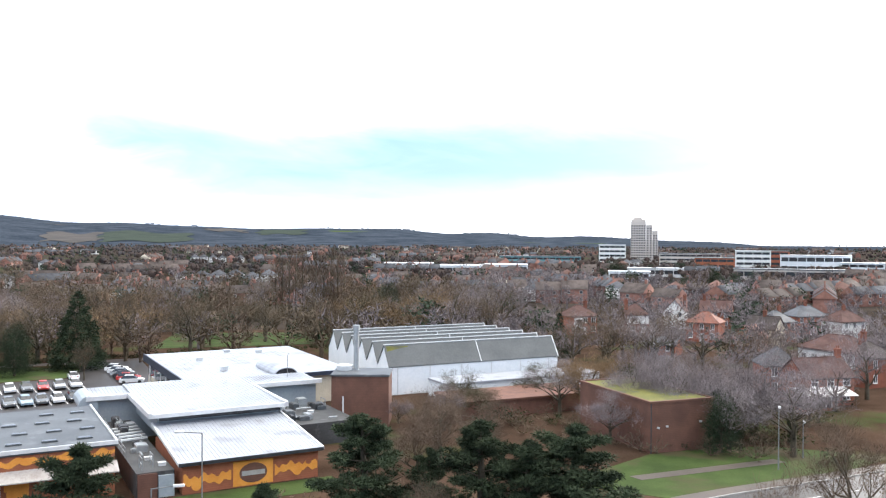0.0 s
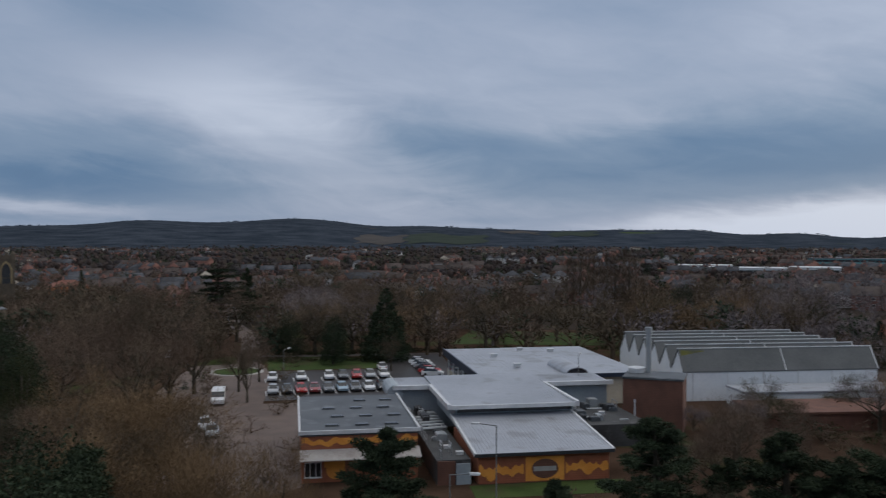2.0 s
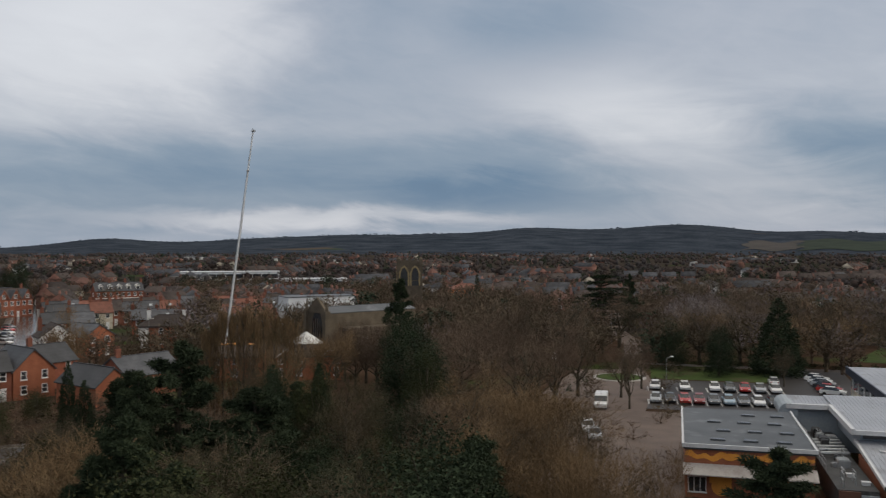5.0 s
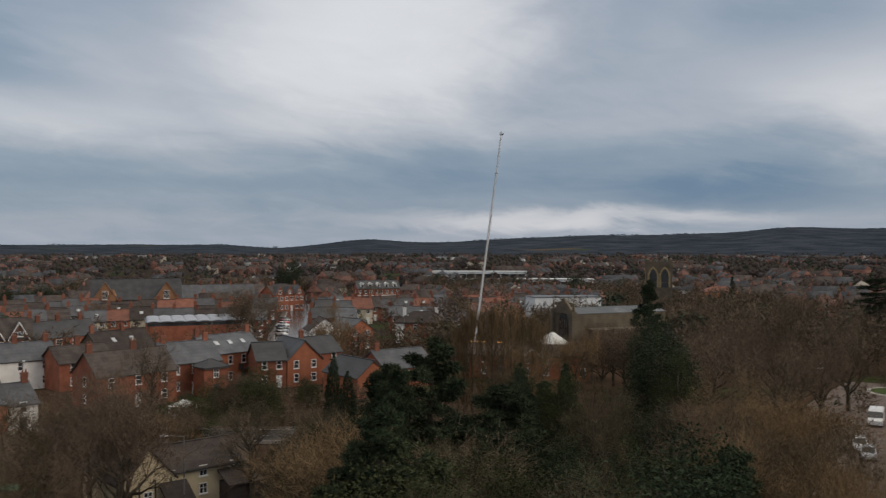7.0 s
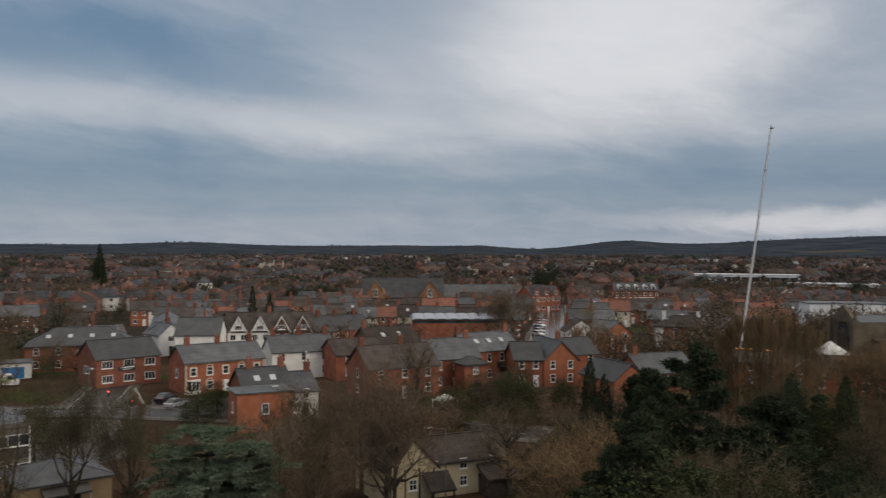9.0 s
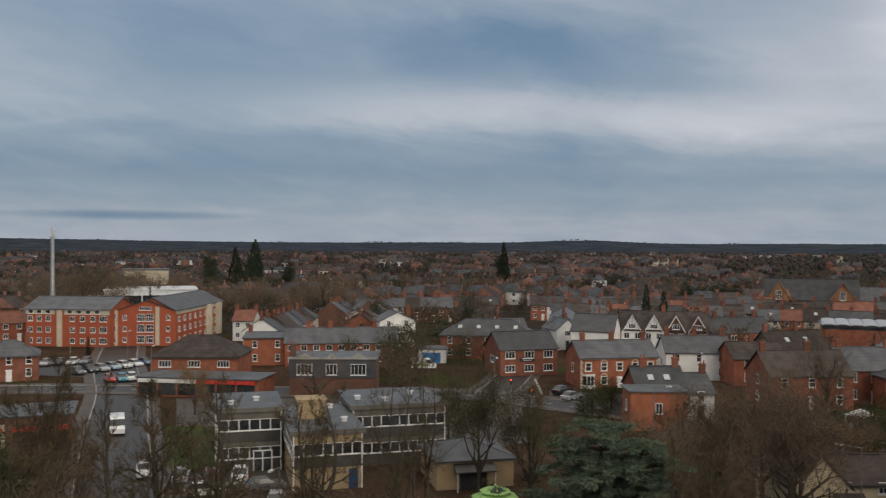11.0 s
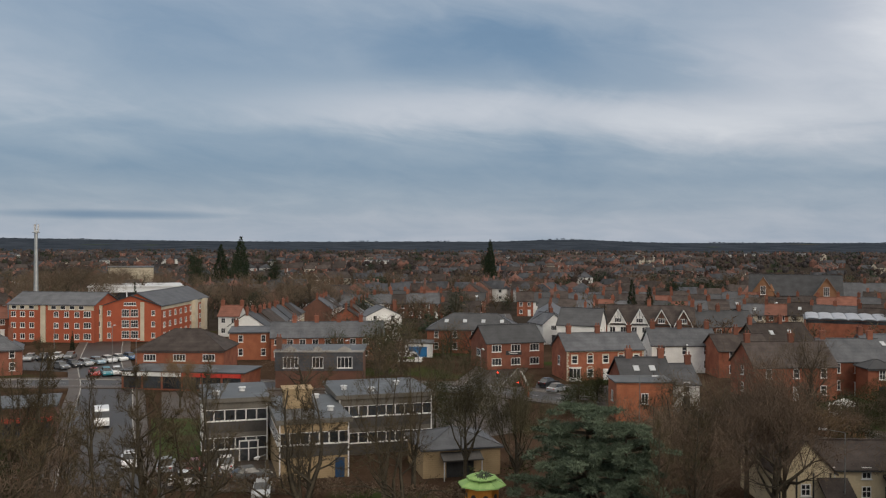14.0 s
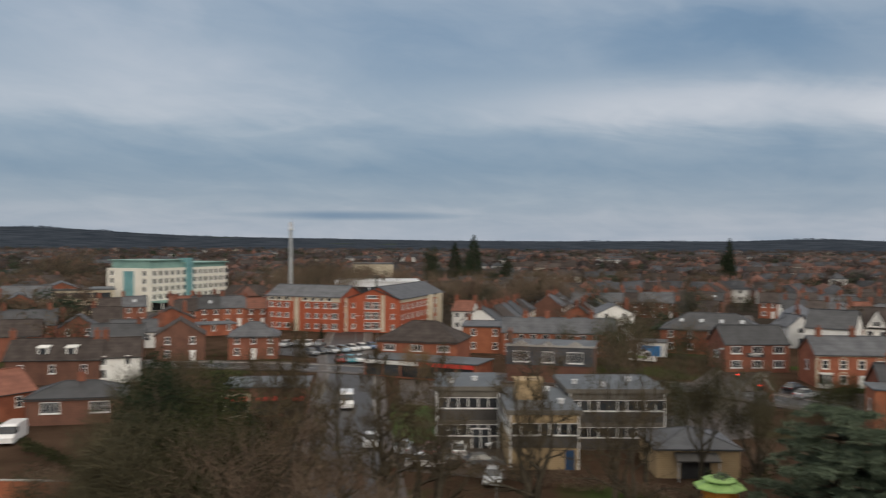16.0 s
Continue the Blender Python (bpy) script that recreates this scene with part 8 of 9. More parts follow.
def hedge(p, q, h, w, m, label, seed):
    """A clipped or twiggy hedge of many small blades."""
    rng = np.random.default_rng(seed)
    a, b = np.array(p), np.array(q)
    L_ = np.linalg.norm(b - a)
    n = int(L_ * 1.4)
    cs = [np.array((*(a + (b - a) * (k + rng.uniform(0, 1)) / n + rng.normal(size=2) * w * 0.2), rng.uniform(0.25, 0.75) * h)) for k in range(n)]
    v, t = clump_cloud(np.array(cs), [h * 0.42] * n, 90, 0.22, rng, 0.8)
    keep = v[:, 2].reshape(-1, 3).min(1) > 0
    return tagged(new("hedge", soup("hedge", v, t[keep], m)), label, "hedge", kind="stuff")


hedge((-79.0, -46.5), (-80.5, -8.0), 2.0, 1.6, TWIG_R, "leafless brown beech hedge along the park edge", 1)
hedge((-62.0, 187.0), (-97.5, 170.0), 1.3, 1.0, IVY, "clipped green hedge beyond the park road", 12)
hedge((-70.5, 171.5), (-96.5, 158.5), 1.1, 0.9, IVY, "clipped green hedge behind the lawn", 2)
hedge((-60.0, 189.5), (-20.0, 204.0), 1.4, 0.9, IVY, "clipped green hedge along the park", 3)
hedge((27.0, 123.5), (52.0, 128.0), 2.6, 2.0, DARKG, "dark evergreen hedge behind the brick store", 4)
hedge((-80.0, -10.0), (-76.0, 22.0), 1.8, 1.6, IVY, "rough green hedge along the park edge", 5)
hedge((-60.5, -70.5), (-66.0, -88.0), 1.6, 1.2, IVY, "green garden hedge", 6)
hedge((-188.0, -149.0), (-195.0, -122.0), 1.2, 0.9, IVY, "low green hedge before the apartments", 7)


# ---- woodland of the park: fills between the single trees ----
thicket(36.5, 46, 78, 120, 13, ("bare_ochre", "bare_red", "bare_ochre", "bare"), 0.135, 0.2, 1)
thicket(37, 52, 110, 185, 22, ("bare_red", "bare_red", "bare"), 0.068, 0.11, 2, True)
thicket(44, 56, 62, 110, 13, ("pine", "bare_ivy", "bush", "bush_dark"), 0.15, 0.24, 3)
thicket(49, 64, 46, 78, 11, ("bush", "bare_ivy", "pine", "bare", "bush"), 0.2, 0.28, 24)
thicket(42.5, 50.5, 45, 72, 11, ("bush_dark", "bush_dark", "bush"), 0.185, 0.27, 28)
tree("bare_ochre", bearing(33.6, 57), 13.0, 6.5)
tree("bare_ochre", bearing(31.2, 51), 11.2, 5.6)
tree("bare_ochre", bearing(32.4, 63), 12.2, 6.2)
tree("bare_ochre", bearing(34.9, 70), 13.0, 6.8)
for az, r, h in ((47.3, 161, 13.2), (48.0, 154, 13.6), (48.7, 163, 12.9), (49.4, 156, 13.4), (50.1, 165, 12.7), (50.7, 158, 12.4)):
    at = (-r * math.sin(radians(az)), r * math.cos(radians(az)))
    if is_clear(*at):
        tree("bare_red", at, h, h * 0.7)
thicket(48, 62, 95, 150, 9, ("bare", "bare_ochre", "bare_red", "bush_dark"), 0.155, 0.2, 4)
thicket(56, 70, 60, 100, 12, ("bare_ivy", "bare_ochre", "pine", "bush", "bare"), 0.16, 0.26, 5)
thicket(66, 92, 66, 112, 12, ("bare_red", "bare", "bare"), 0.15, 0.22, 6)
thicket(77.5, 87, 84, 108, 9, ("bare_red", "bare_ochre", "bare"), 0.135, 0.185, 21)
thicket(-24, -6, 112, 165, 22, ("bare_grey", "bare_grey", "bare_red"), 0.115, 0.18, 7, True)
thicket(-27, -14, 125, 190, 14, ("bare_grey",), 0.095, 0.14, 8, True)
for az, r, h in ((-12.6, 131, 8.6), (-13.6, 129, 8.2), (-14.8, 127, 7.4), (-16.0, 125, 7.0), (-17.6, 119, 7.6), (-18.8, 111, 8.0)):
    tree("bush_dark", (-r * math.sin(radians(az)), r * math.cos(radians(az))), h, h * 0.75)
thicket(-4, 4, 96, 124, 9, ("bare_red", "bare_grey"), 0.155, 0.22, 9)
thicket(126.3, 129.5, 50, 76, 4, ("bare_dark", "bare_red"), 0.165, 0.23, 26)
thicket(129, 137, 56, 84, 6, ("bare_ivy", "bare_dark", "bush_dark"), 0.19, 0.26, 10)
thicket(61, 79, 112, 150, 16, ("bare", "bush", "bare_red"), 0.125, 0.165, 13)
thicket(-5, 32, 195, 300, 44, ("bare", "bare_red", "bare", "bare_red", "bare_grey", "bare_ochre"), 0.034, 0.066, 14, True)
thicket(34, 52, 185, 300, 26, ("bare", "bare_red", "bare"), 0.034, 0.066, 15, True)
thicket(35.5, 42, 62, 110, 6, ("bare_ochre", "bare_ochre", "bare"), 0.125, 0.2, 16)
thicket(104, 127, 62, 82, 9, ("bare_dark",), 0.14, 0.22, 17)
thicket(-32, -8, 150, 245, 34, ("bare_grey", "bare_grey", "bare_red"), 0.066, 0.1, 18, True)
thicket(62, 122, 225, 400, 26, ("bare_red", "bare", "bare_red", "bush_dark"), 0.044, 0.064, 19, True)
thicket(97, 113, 138, 205, 16, ("bare", "bare_red", "bush"), 0.085, 0.115, 20, True)
thicket(109, 117.5, 255, 330, 26, ("bare_red", "bare"), 0.028, 0.046, 22, True)
thicket(119.5, 128, 335, 450, 44, ("bare", "bare_red", "bare_red"), 0.02, 0.034, 27, True)
thicket(123.5, 128, 262, 320, 12, ("bare_red", "bare"), 0.028, 0.04, 23, True)
far_thickets()


def undergrowth():
    """Low brambles, saplings and ivy under the trees, past counting."""
    rng = random.Random(77)
    protos = []
    for k in range(4):
        (lv, lt), (tv, tt) = bare_tree(300 + k, h=1.0, twigs=120, tw=0.014, levels=2, clear=0.05, wood=0, spread=0.8)
        protos.append((tv, tt, np.full(len(tt), k % 2)))
    for k in range(3):
        _, (v, t) = bushy_tree(310 + k, 1.0, 1.2, clumps=16, per=14, size=0.09)
        protos.append((v, t, np.full(len(t), 2 + (k == 2))))
    places = []
    for az0, az1, r0, r1, n in ((28, 62, 58, 190, 380), (60, 100, 86, 125, 110), (-26, -4, 108, 190, 260), (-6, 24, 55, 84, 120), (127, 144, 54, 90, 150), (62, 84, 112, 150, 120), (-4, 30, 196, 260, 120)):
        for k in range(n):
            az, r = rng.uniform(az0, az1), rng.uniform(r0, r1)
            x, y = -r * math.sin(radians(az)), r * math.cos(radians(az))
            if not is_clear(x, y, 0.8) or on_road(x, y):
                continue
            h = rng.uniform(1.2, 3.8)
            places.append((rng.choices(range(7), (4, 4, 4, 4, 1.6, 1.6, 0.8))[0], x, y, -0.1, h * rng.uniform(0.9, 1.5), h, rng.uniform(0, 6.28)))
    joined("undergrowth", protos, places, [TWIG_B, TWIG_R, IVY, DARKG], "brown brambles and dull green ivy under trees", "undergrowth")


undergrowth()

# ---- suburban houses beyond the main road ----
def suburb():
    G = "suburban houses"
    h = house((38.5, 233.0), (45.9, 236.7), 6.8, 5.0, 2.8, "hip", BRICK, TILE_M, (3, 2), (0, 0), (0, 0), (0.8,), "brick house with white bay windows and hipped maroon roof", G, "bars", win=(1.5, 1.4))
    part("white_bay", Mb().box(0.5, -0.7, 0, 2.7, -0.004, 4.8), WHITE, h)
    for z in (0.9, 3.2):
        part("bay_glass", Mb().box(0.7, -0.76, z, 2.5, -0.704, z + 1.2), GLASS, h)
    h = house((54.5, 238.0), (60.6, 238.4), 6.8, 5.2, 2.8, "hip", BRICK_F, TILE_M, (2, 2), (0, 0), (0, 0), (0.1,), "brick house with white upper wall and maroon roof", G, "bars", win=(1.5, 1.4))
    part("white_upper_wall", Mb().box(-0.02, -0.03, 2.7, 6.1, -0.002, 5.1), WHITE, h)
    house((69.0, 254.0), (74.7, 251.5), 6.8, 5.0, 3.4, "y", WHITE, TILE_M, (2, 2), (0, 0), (0, 0), (0.9,), "half-timbered gabled house with dark maroon roof", G, "bars")
    house((66.0, 222.0), (73.0, 217.5), 6.8, 4.8, 2.6, "hip", BRICK, TILE_R, (3, 2), (0, 0), (0, 0), (), "brick house with a red hipped roof", G, "bars")
    house((80.0, 255.0), (88.2, 251.3), 7.6, 5.0, 3.0, "x", BRICK, TILE_M, (3, 2), (1, 1), (0, 0), (0.1,), "brick house with gable end and maroon roof", G, "bars")
    house((77.5, 211.0), (82.8, 206.1), 6.8, 4.6, 2.8, "x", CREAM, TILE, (2, 2), (1, 1), (0, 0), (0.5,), "cream rendered house with brown roof", G, "bars")
    house((87.0, 217.0), (94.4, 220.7), 6.8, 5.0, 2.8, "hip", BRICK, SLATE, (3, 2), (0, 0), (0, 0), (0.7,), "red brick house with hipped slate roof", G, "bars", win=(1.4, 1.4))
    b = house((70.4, 163.5), (75.8, 152.4), 7.6, 5.8, 2.6, "hip", BRICK, TILE_M, (5, 2), (0, 0), (0, 0), (0.9,), "long house with white upper floor and maroon hipped roof", G, "bars", win=(1.2, 1.2))
    part("white_upper_wall", Mb().box(-0.02, -0.03, 3.2, 12.3, -0.002, 5.75), WHITE, b)
    house((77.3, 150.6), (83.6, 153.4), 7.6, 5.2, 2.8, "hip", BRICK, TILE, (2, 2), (0, 0), (0, 0), (0.4,), "brick house wing with brown hipped roof", G, "bars")
    house((56.0, 143.0), (62.1, 142.6), 6.8, 5.0, 2.8, "hip", BRICK, SLATE, (2, 2), (0, 0), (0, 0), (), "brick house with hipped grey roof", G, "bars")
    d9 = house((59.0, 134.0), (67.6, 136.1), 6.8, 4.5, 2.6, "x", BRICK, TILE_M, (3, 2), (0, 0), (1, 1), (0.95,), "brick house with maroon roof and white conservatory", G, "cross", win=(1.3, 1.3), door=False)
    c = thing("conservatory", (57.0, 130.6), 10, "white framed glass conservatory with a pale roof", "conservatory")
    part("glass_wall", Mb().box(0.1, 0.1, 0.4, 4.9, 3.2, 2.2), GLASS, c)
    part("base", Mb().box(0, 0, -0.1, 5, 3.3, 0.4), BRICK, c)
    for k in range(6):
        part("post", Mb().box(k * 0.98, -0.02, 0.4, k * 0.98 + 0.09, 0.09, 2.25), WHITEW, c)
    part("roof", Mb().slab([(-0.2, -0.2, 2.25), (9.4, -0.2, 2.25), (9.4, 3.4, 3.1), (-0.2, 3.4, 3.1)], 0.1), WHITE, c)
    house((106.0, 220.0), (114.2, 223.7), 6.8, 5.0, 2.8, "hip", WHITE, TILE_M, (3, 2), (0, 0), (0, 0), (0.5,), "white rendered house with maroon hipped roof", G, "bars")
    house((101.0, 236.0), (110.4, 237.6), 6.8, 5.0, 2.8, "hip", BRICK, SLATE, (3, 2), (0, 0), (0, 0), (0.5,), "brick house with grey hipped roof", G, "bars")
    house((71.5, 203.5), (75.6, 199.0), 6.0, 3.4, 2.4, "y", BRICK_O, TILE_R, (1, 1), (0, 0), (0, 0), (), "low orange brick gabled house", G, "bars", door=False)
    house((49.5, 196.0), (54.8, 192.3), 5.1, 2.4, 1.6, "x", BRICK, SLATE, (2, 1), (0, 0), (0, 0), (), "low outbuilding with a pale grey roof", G, door=False)
    # houses by the park corner, towards the hotel
    G = "corner houses"
    house((-74.0, -98.5), (-81.5, -89.0), 8, 3.4, 1.6, "hip", BRICK_D, SLATE, (2, 1), (0, 0), (0, 0), (0.5,), "brick house with white bay windows and grey roof", G, "bars", win=(2.4, 1.5), door=False)
    house((-69.5, -104.0), (-79.0, -103.0), 8, 3.6, 2.6, "x", BRICK, TILE_R, (2, 1), (0, 0), (0, 0), (), "low house with a red tiled roof", G, door=False)
    d = house((-93.0, -129.0), (-101.5, -116.5), 8, 4.2, 3.0, "x", BRICK_D, TILE, (3, 1), (0, 0), (0, 0), (0.0, 1.0), "brick house with dark roof and two white dormers", G, door=False)
    for x in (5.0, 9.5):
        part("dormer", Mb().box(x, 0.9, 4.6, x + 1.6, 3.5, 6.2).slab([(x - 0.2, 0.7, 6.2), (x + 1.8, 0.7, 6.2), (x + 1.8, 3.6, 6.5), (x - 0.2, 3.6, 6.5)], 0.12), WHITE, d)
        part("dormer_glass", Mb().box(x + 0.25, 0.86, 4.9, x + 1.35, 0.896, 6.0), GLASS, d)
    house((-101.0, -118.0), (-106.5, -112.5), 7, 4.4, 2.8, "x", WHITE, TILE, (2, 2), (0, 0), (0, 0), (0.1,), "white cottage with brown roof", G, "bars")
    house((-135.8, -152.6), (-143.1, -145.0), 8, 3.6, 2.4, "x", WHITE, SLATE, (2, 1), (0, 0), (0, 0), (), "white single-storey house with grey roof", G)
    house((-152.0, -158.0), (-160.0, -150.5), 8, 5.0, 2.6, "y", BRICK, TILE, (2, 2), (0, 0), (0, 0), (0.8,), "brick gabled house with brown roof", G)
    house((-163.0, -155.0), (-172.5, -148.0), 8, 2.8, 0, "flat", BRICK, FELT, (3, 1), (0, 0), (0, 0), (), "low flat-roofed brick building", G, "bars", door=False)
    house((-184.5, -240.0), (-196.0, -231.0), 14, 7.5, 3.0, "y", BRICK, SLATE, (3, 2), (0, 0), (0, 0), (), "large brick gabled hall with grey roof", G, "bars", door=False)
    house((-168.0, -236.0), (-178.0, -226.0), 12, 6.5, 3.4, "x", CREAM, SLATE, (3, 2), (0, 0), (0, 0), (), "cream walled building with slate roof", G, "bars")
    house((-150.0, -212.0), (-160.0, -205.0), 10, 6.0, 3.4, "y", BRICK_F, SLATE, (2, 2), (0, 0), (0, 0), (0.1,), "dull brick gabled building", G, "bars")
    house((-120.0, -172.0), (-130.0, -163.0), 9, 5.4, 3.0, "x", BRICK_F, SLATE, (3, 2), (0, 0), (0, 0), (0.2, 0.9), "brick house with slate roof and chimneys", G)
    house((-127.0, -158.5), (-133.0, -153.0), 8, 5.0, 2.6, "y", BRICK_F, SLATE, (2, 2), (0, 0), (0, 0), (0.1,), "dull brick gabled house", G)
    house((-108.0, -158.0), (-116.0, -150.0), 8, 5.0, 2.8, "x", BRICK_F, TILE, (2, 2), (0, 0), (0, 0), (0.1,), "brick house with brown roof", G)
    house((-118.0, -138.0), (-125.0, -131.0), 8, 4.6, 2.6, "x", BRICK_D, SLATE, (2, 2), (0, 0), (0, 0), (0.9,), "dark brick house with slate roof", G)
    house((-125.0, -128.0), (-131.5, -121.0), 9, 5.2, 3.0, "y", BRICK_D, TILE, (2, 2), (0, 0), (0, 0), (0.1,), "dark brick gabled house with brown roof", G)
    house((-135.0, -118.0), (-141.0, -110.0), 8, 4.6, 2.6, "hip", BRICK_F, SLATE, (3, 2), (0, 0), (0, 0), (0.8,), "dull brick house with hipped slate roof", G)
    sp = house((-90.5, -80.0), (-96.5, -70.5), 9, 4.0, 0, "flat", BRICK_D, FELT, (0, 0), (0, 0), (0, 0), (), "low cream and brick corner shop with red signs", "", name="corner_shop", category="shop", door=False)
    part("cream_front", Mb().box(0.0, -0.12, 0, 3.6, -0.004, 3.2), CREAM, sp)
    for x in (0.6, 4.6, 8.2):
        part("shop_front", Mb().box(x, -0.2, 0.3, x + 2.6, -0.124, 2.1), GLASS, sp)
        part("shop_sign", Mb().box(x - 0.1, -0.3, 2.2, x + 2.7, -0.13, 2.8), REDP, sp)
    # Victorian houses along the wet street
    dm = house((-364.3, 165.2), (-360.2, 185.1), 9, 6.4, 3.4, "x", BRICK, SLATE, (8, 2), (1, 2), (0, 0), (0.0, 0.33, 0.66, 1.0), "red brick terrace with five white dormers", "", "bars", win=(1.2, 1.5))
    for k in range(5):
        x = 1.6 + k * 3.9
        o = part("dormer", Mb().box(x, 0.7, 6.6, x + 1.6, 3.4, 8.6).slab([(x - 0.2, 0.5, 8.6), (x + 0.8, 0.5, 9.3), (x + 0.8, 3.6, 9.3), (x - 0.2, 3.6, 8.6)], 0.12).slab([(x + 0.8, 0.5, 9.3), (x + 1.8, 0.5, 8.6), (x + 1.8, 3.6, 8.6), (x + 0.8, 3.6, 9.3)], 0.12), WHITE, dm, "white gabled dormer")
        part("dormer_glass", Mb().box(x + 0.3, 0.66, 6.9, x + 1.3, 0.696, 8.2), GLASS, o)
    part("white_band", Mb().box(-0.02, -0.04, 3.0, 20.3, -0.004, 3.35), WHITE, dm)
    vg = house((-326.8, 112.1), (-331.5, 126.5), 9, 6.8, 3.4, "x", BRICK, TILE, (6, 2), (0, 0), (0, 0), (0.1, 0.9), "tall red brick villas with white-trimmed gables", "", "bars", win=(1.3, 1.6))
    for k in range(3):
        gable_front(vg, 0.6 + k * 4.9, 4.0, 6.8, 3.2, BRICK, 0.5, timber=False, board=False)
        window(vg, 2.6 + k * 4.9, -0.52, 7.0, 1.3, 1.4, 0, "bars")
    house((-283.3, 133.0), (-289.2, 156.2), 10, 3.4, 3.8, "x", BRICK_F, TILE, (5, 1), (1, 1), (0, 0), (0.3,), "low brick hall with a steep dark roof", "", "bars", name="hall", category="building")
    # white gazebo in a garden
    g = thing("gazebo", (-131.0, 30.8), 20, "white square garden gazebo with a low pointed roof", "gazebo")
    part("roof", Mb().tube((0, 0, 2.2), (0, 0, 3.0), 2.3, 0.15, 4), WHITE, g)
    for x in (-1.4, 1.4):
        for y in (-1.4, 1.4):
            part("post", Mb().box(x - 0.08, y - 0.08, 0, x + 0.08, y + 0.08, 2.2), WHITEW, g)
    part("wall", Mb().box(-1.3, -1.38, 0.2, 1.3, -1.3, 1.1), WHITE, g)
    # brick flats below the church
    fl = house((-138.0, 97.0), (-129.0, 108.0), 9, 4.6, 1.6, "x", BRICK_O, TILE, (4, 2), (0, 0), (0, 0), (), "orange brick flats with small white-edged gables", "", "bars", name="flats", door=False)
    gable_front(fl, 1.0, 3.4, 4.6, 1.5, BRICK_O, timber=False)
    gable_front(fl, 9.5, 3.4, 4.6, 1.5, BRICK_O, timber=False)
    house((-146.0, 88.0), (-139.5, 96.0), 9, 4.6, 1.6, "x", BRICK_O, TILE, (3, 2), (0, 0), (0, 0), (), "orange brick flats with brown roof", "", "bars", name="flats", door=False)
    mq = thing("marquee", (-151.0, 115.3), 40, "white peaked canvas marquee beside the church", "tent")
    part("canopy", Mb().slab([(-3.0, -3.0, 4.7), (3.0, -3.0, 4.7), (3.0, 3.0, 4.7), (-3.0, 3.0, 4.7)], 0.5).tube((0, 0, 4.7), (0, 0, 7.3), 4.2, 0.1, 4), WHITE, mq)
    for x in (-2.8, 2.8):
        for y in (-2.8, 2.8):
            part("post", Mb().tube((x, y, 0), (x, y, 4.3), 0.08, 0.08, 8), TRIMW, mq)
    # orange rendered house and white flat building near the church
    house((-262.0, 280.0), (-252.0, 291.0), 10, 6.5, 2.4, "hip", ORANGE_W, TILE_R, (3, 2), (0, 0), (0, 0), (), "bright orange rendered house with red roof", "", "bars")
    house((-226.0, 165.4), (-219.0, 187.0), 10, 9.4, 0, "flat", METAL_P, FELT, (6, 1), (0, 0), (0, 0), (), "long white flat-roofed building", "", "bars", name="white_block", category="building", door=False)
    house((-224.0, 140.0), (-216.0, 152.0), 10, 5.0, 3.2, "x", BRICK, TILE_R, (3, 2), (0, 0), (0, 0), (0.5,), "brick house with orange-red roof")
    wb = house((-181.6, -46.5), (-182.8, -40.6), 6, 3.0, 0, "flat", WHITE, FELT, (0, 0), (0, 0), (0, 0), (), "low white building with a blue shutter", "", name="garage", category="garage")
    part("shutter", Mb().box(0.8, -0.06, 0.1, 4.8, -0.004, 2.3), BLUEP, wb, "blue roller shutter")


ORANGE_W = mat("orange_render", (0.50, 0.17, 0.05), (0.60, 0.23, 0.08), 0.4, 0.85)
suburb()


# ---- far institutions: white offices, sheds, university blocks ----
def banded(az, d, w, dep, h, storeys, wall, label, turn=0.0, name="office_block"):
    p = bearing(az, d)
    a = az + turn
    t = thing(name, (p[0] - w / 2 * math.cos(radians(a)), p[1] - w / 2 * math.sin(radians(a))), a, label, "building", "far large buildings")
    keep_clear((p[0] - w / 2 * math.cos(radians(a)), p[1] - w / 2 * math.sin(radians(a))), a, w, dep)
    part("wall", Mb().box(0, 0, -0.3, w, dep, h), wall, t)
    part("roof", Mb().box(-0.4, -0.4, h, w + 0.4, dep + 0.4, h + 0.5), TRIMW if wall in (WHITE, METAL_P) else FELT, t)
    for s in range(storeys):
        z = h * (s + 0.35) / storeys
        part("window_band", Mb().box(1.0, -0.1, z, w - 1.0, -0.004, z + h / storeys * 0.45), GLASS, t)
        n = int(w / 6)
        for k in range(1, n):
            part("mullion", Mb().box(w * k / n - 0.2, -0.16, z, w * k / n + 0.2, -0.104, z + h / storeys * 0.45), wall, t)
    return t


banded(-11.9, 1000, 30, 20, 20, 4, WHITE, "white university block with dark window bands")
banded(-16.8, 900, 60, 18, 12, 3, CONC_T, "long pale concrete block with window bands")
banded(-18.3, 800, 34, 16, 10, 2, BRICK_O, "orange-brown university block with tall windows")
banded(-20.6, 760, 28, 16, 17, 4, WHITE, "white block with dark window bands")
banded(-21.9, 765, 22, 16, 17, 4, BRICK, "pinkish red brick block beside white block")
banded(-24.2, 740, 52, 18, 14, 2, METAL_P, "pale glass-fronted university building")
banded(-26.8, 720, 30, 18, 9, 2, METAL_P, "pale low university building")
banded(-15.2, 620, 50, 14, 6, 1, WHITE, "low white building with window band")
banded(-22.8, 600, 70, 14, 7, 1, CONC_T, "long low pale building")
banded(-13.0, 560, 26, 18, 5.5, 1, METAL_P, "low white arched-roof hall")
banded(-7.2, 860, 80, 18, 9, 2, BLUEG, "long blue-grey glazed block")
banded(-1.4, 640, 62, 30, 6, 1, METAL_P, "long white industrial shed")
banded(-4.9, 650, 34, 30, 6.5, 1, METAL_P, "white industrial shed with shallow roof")
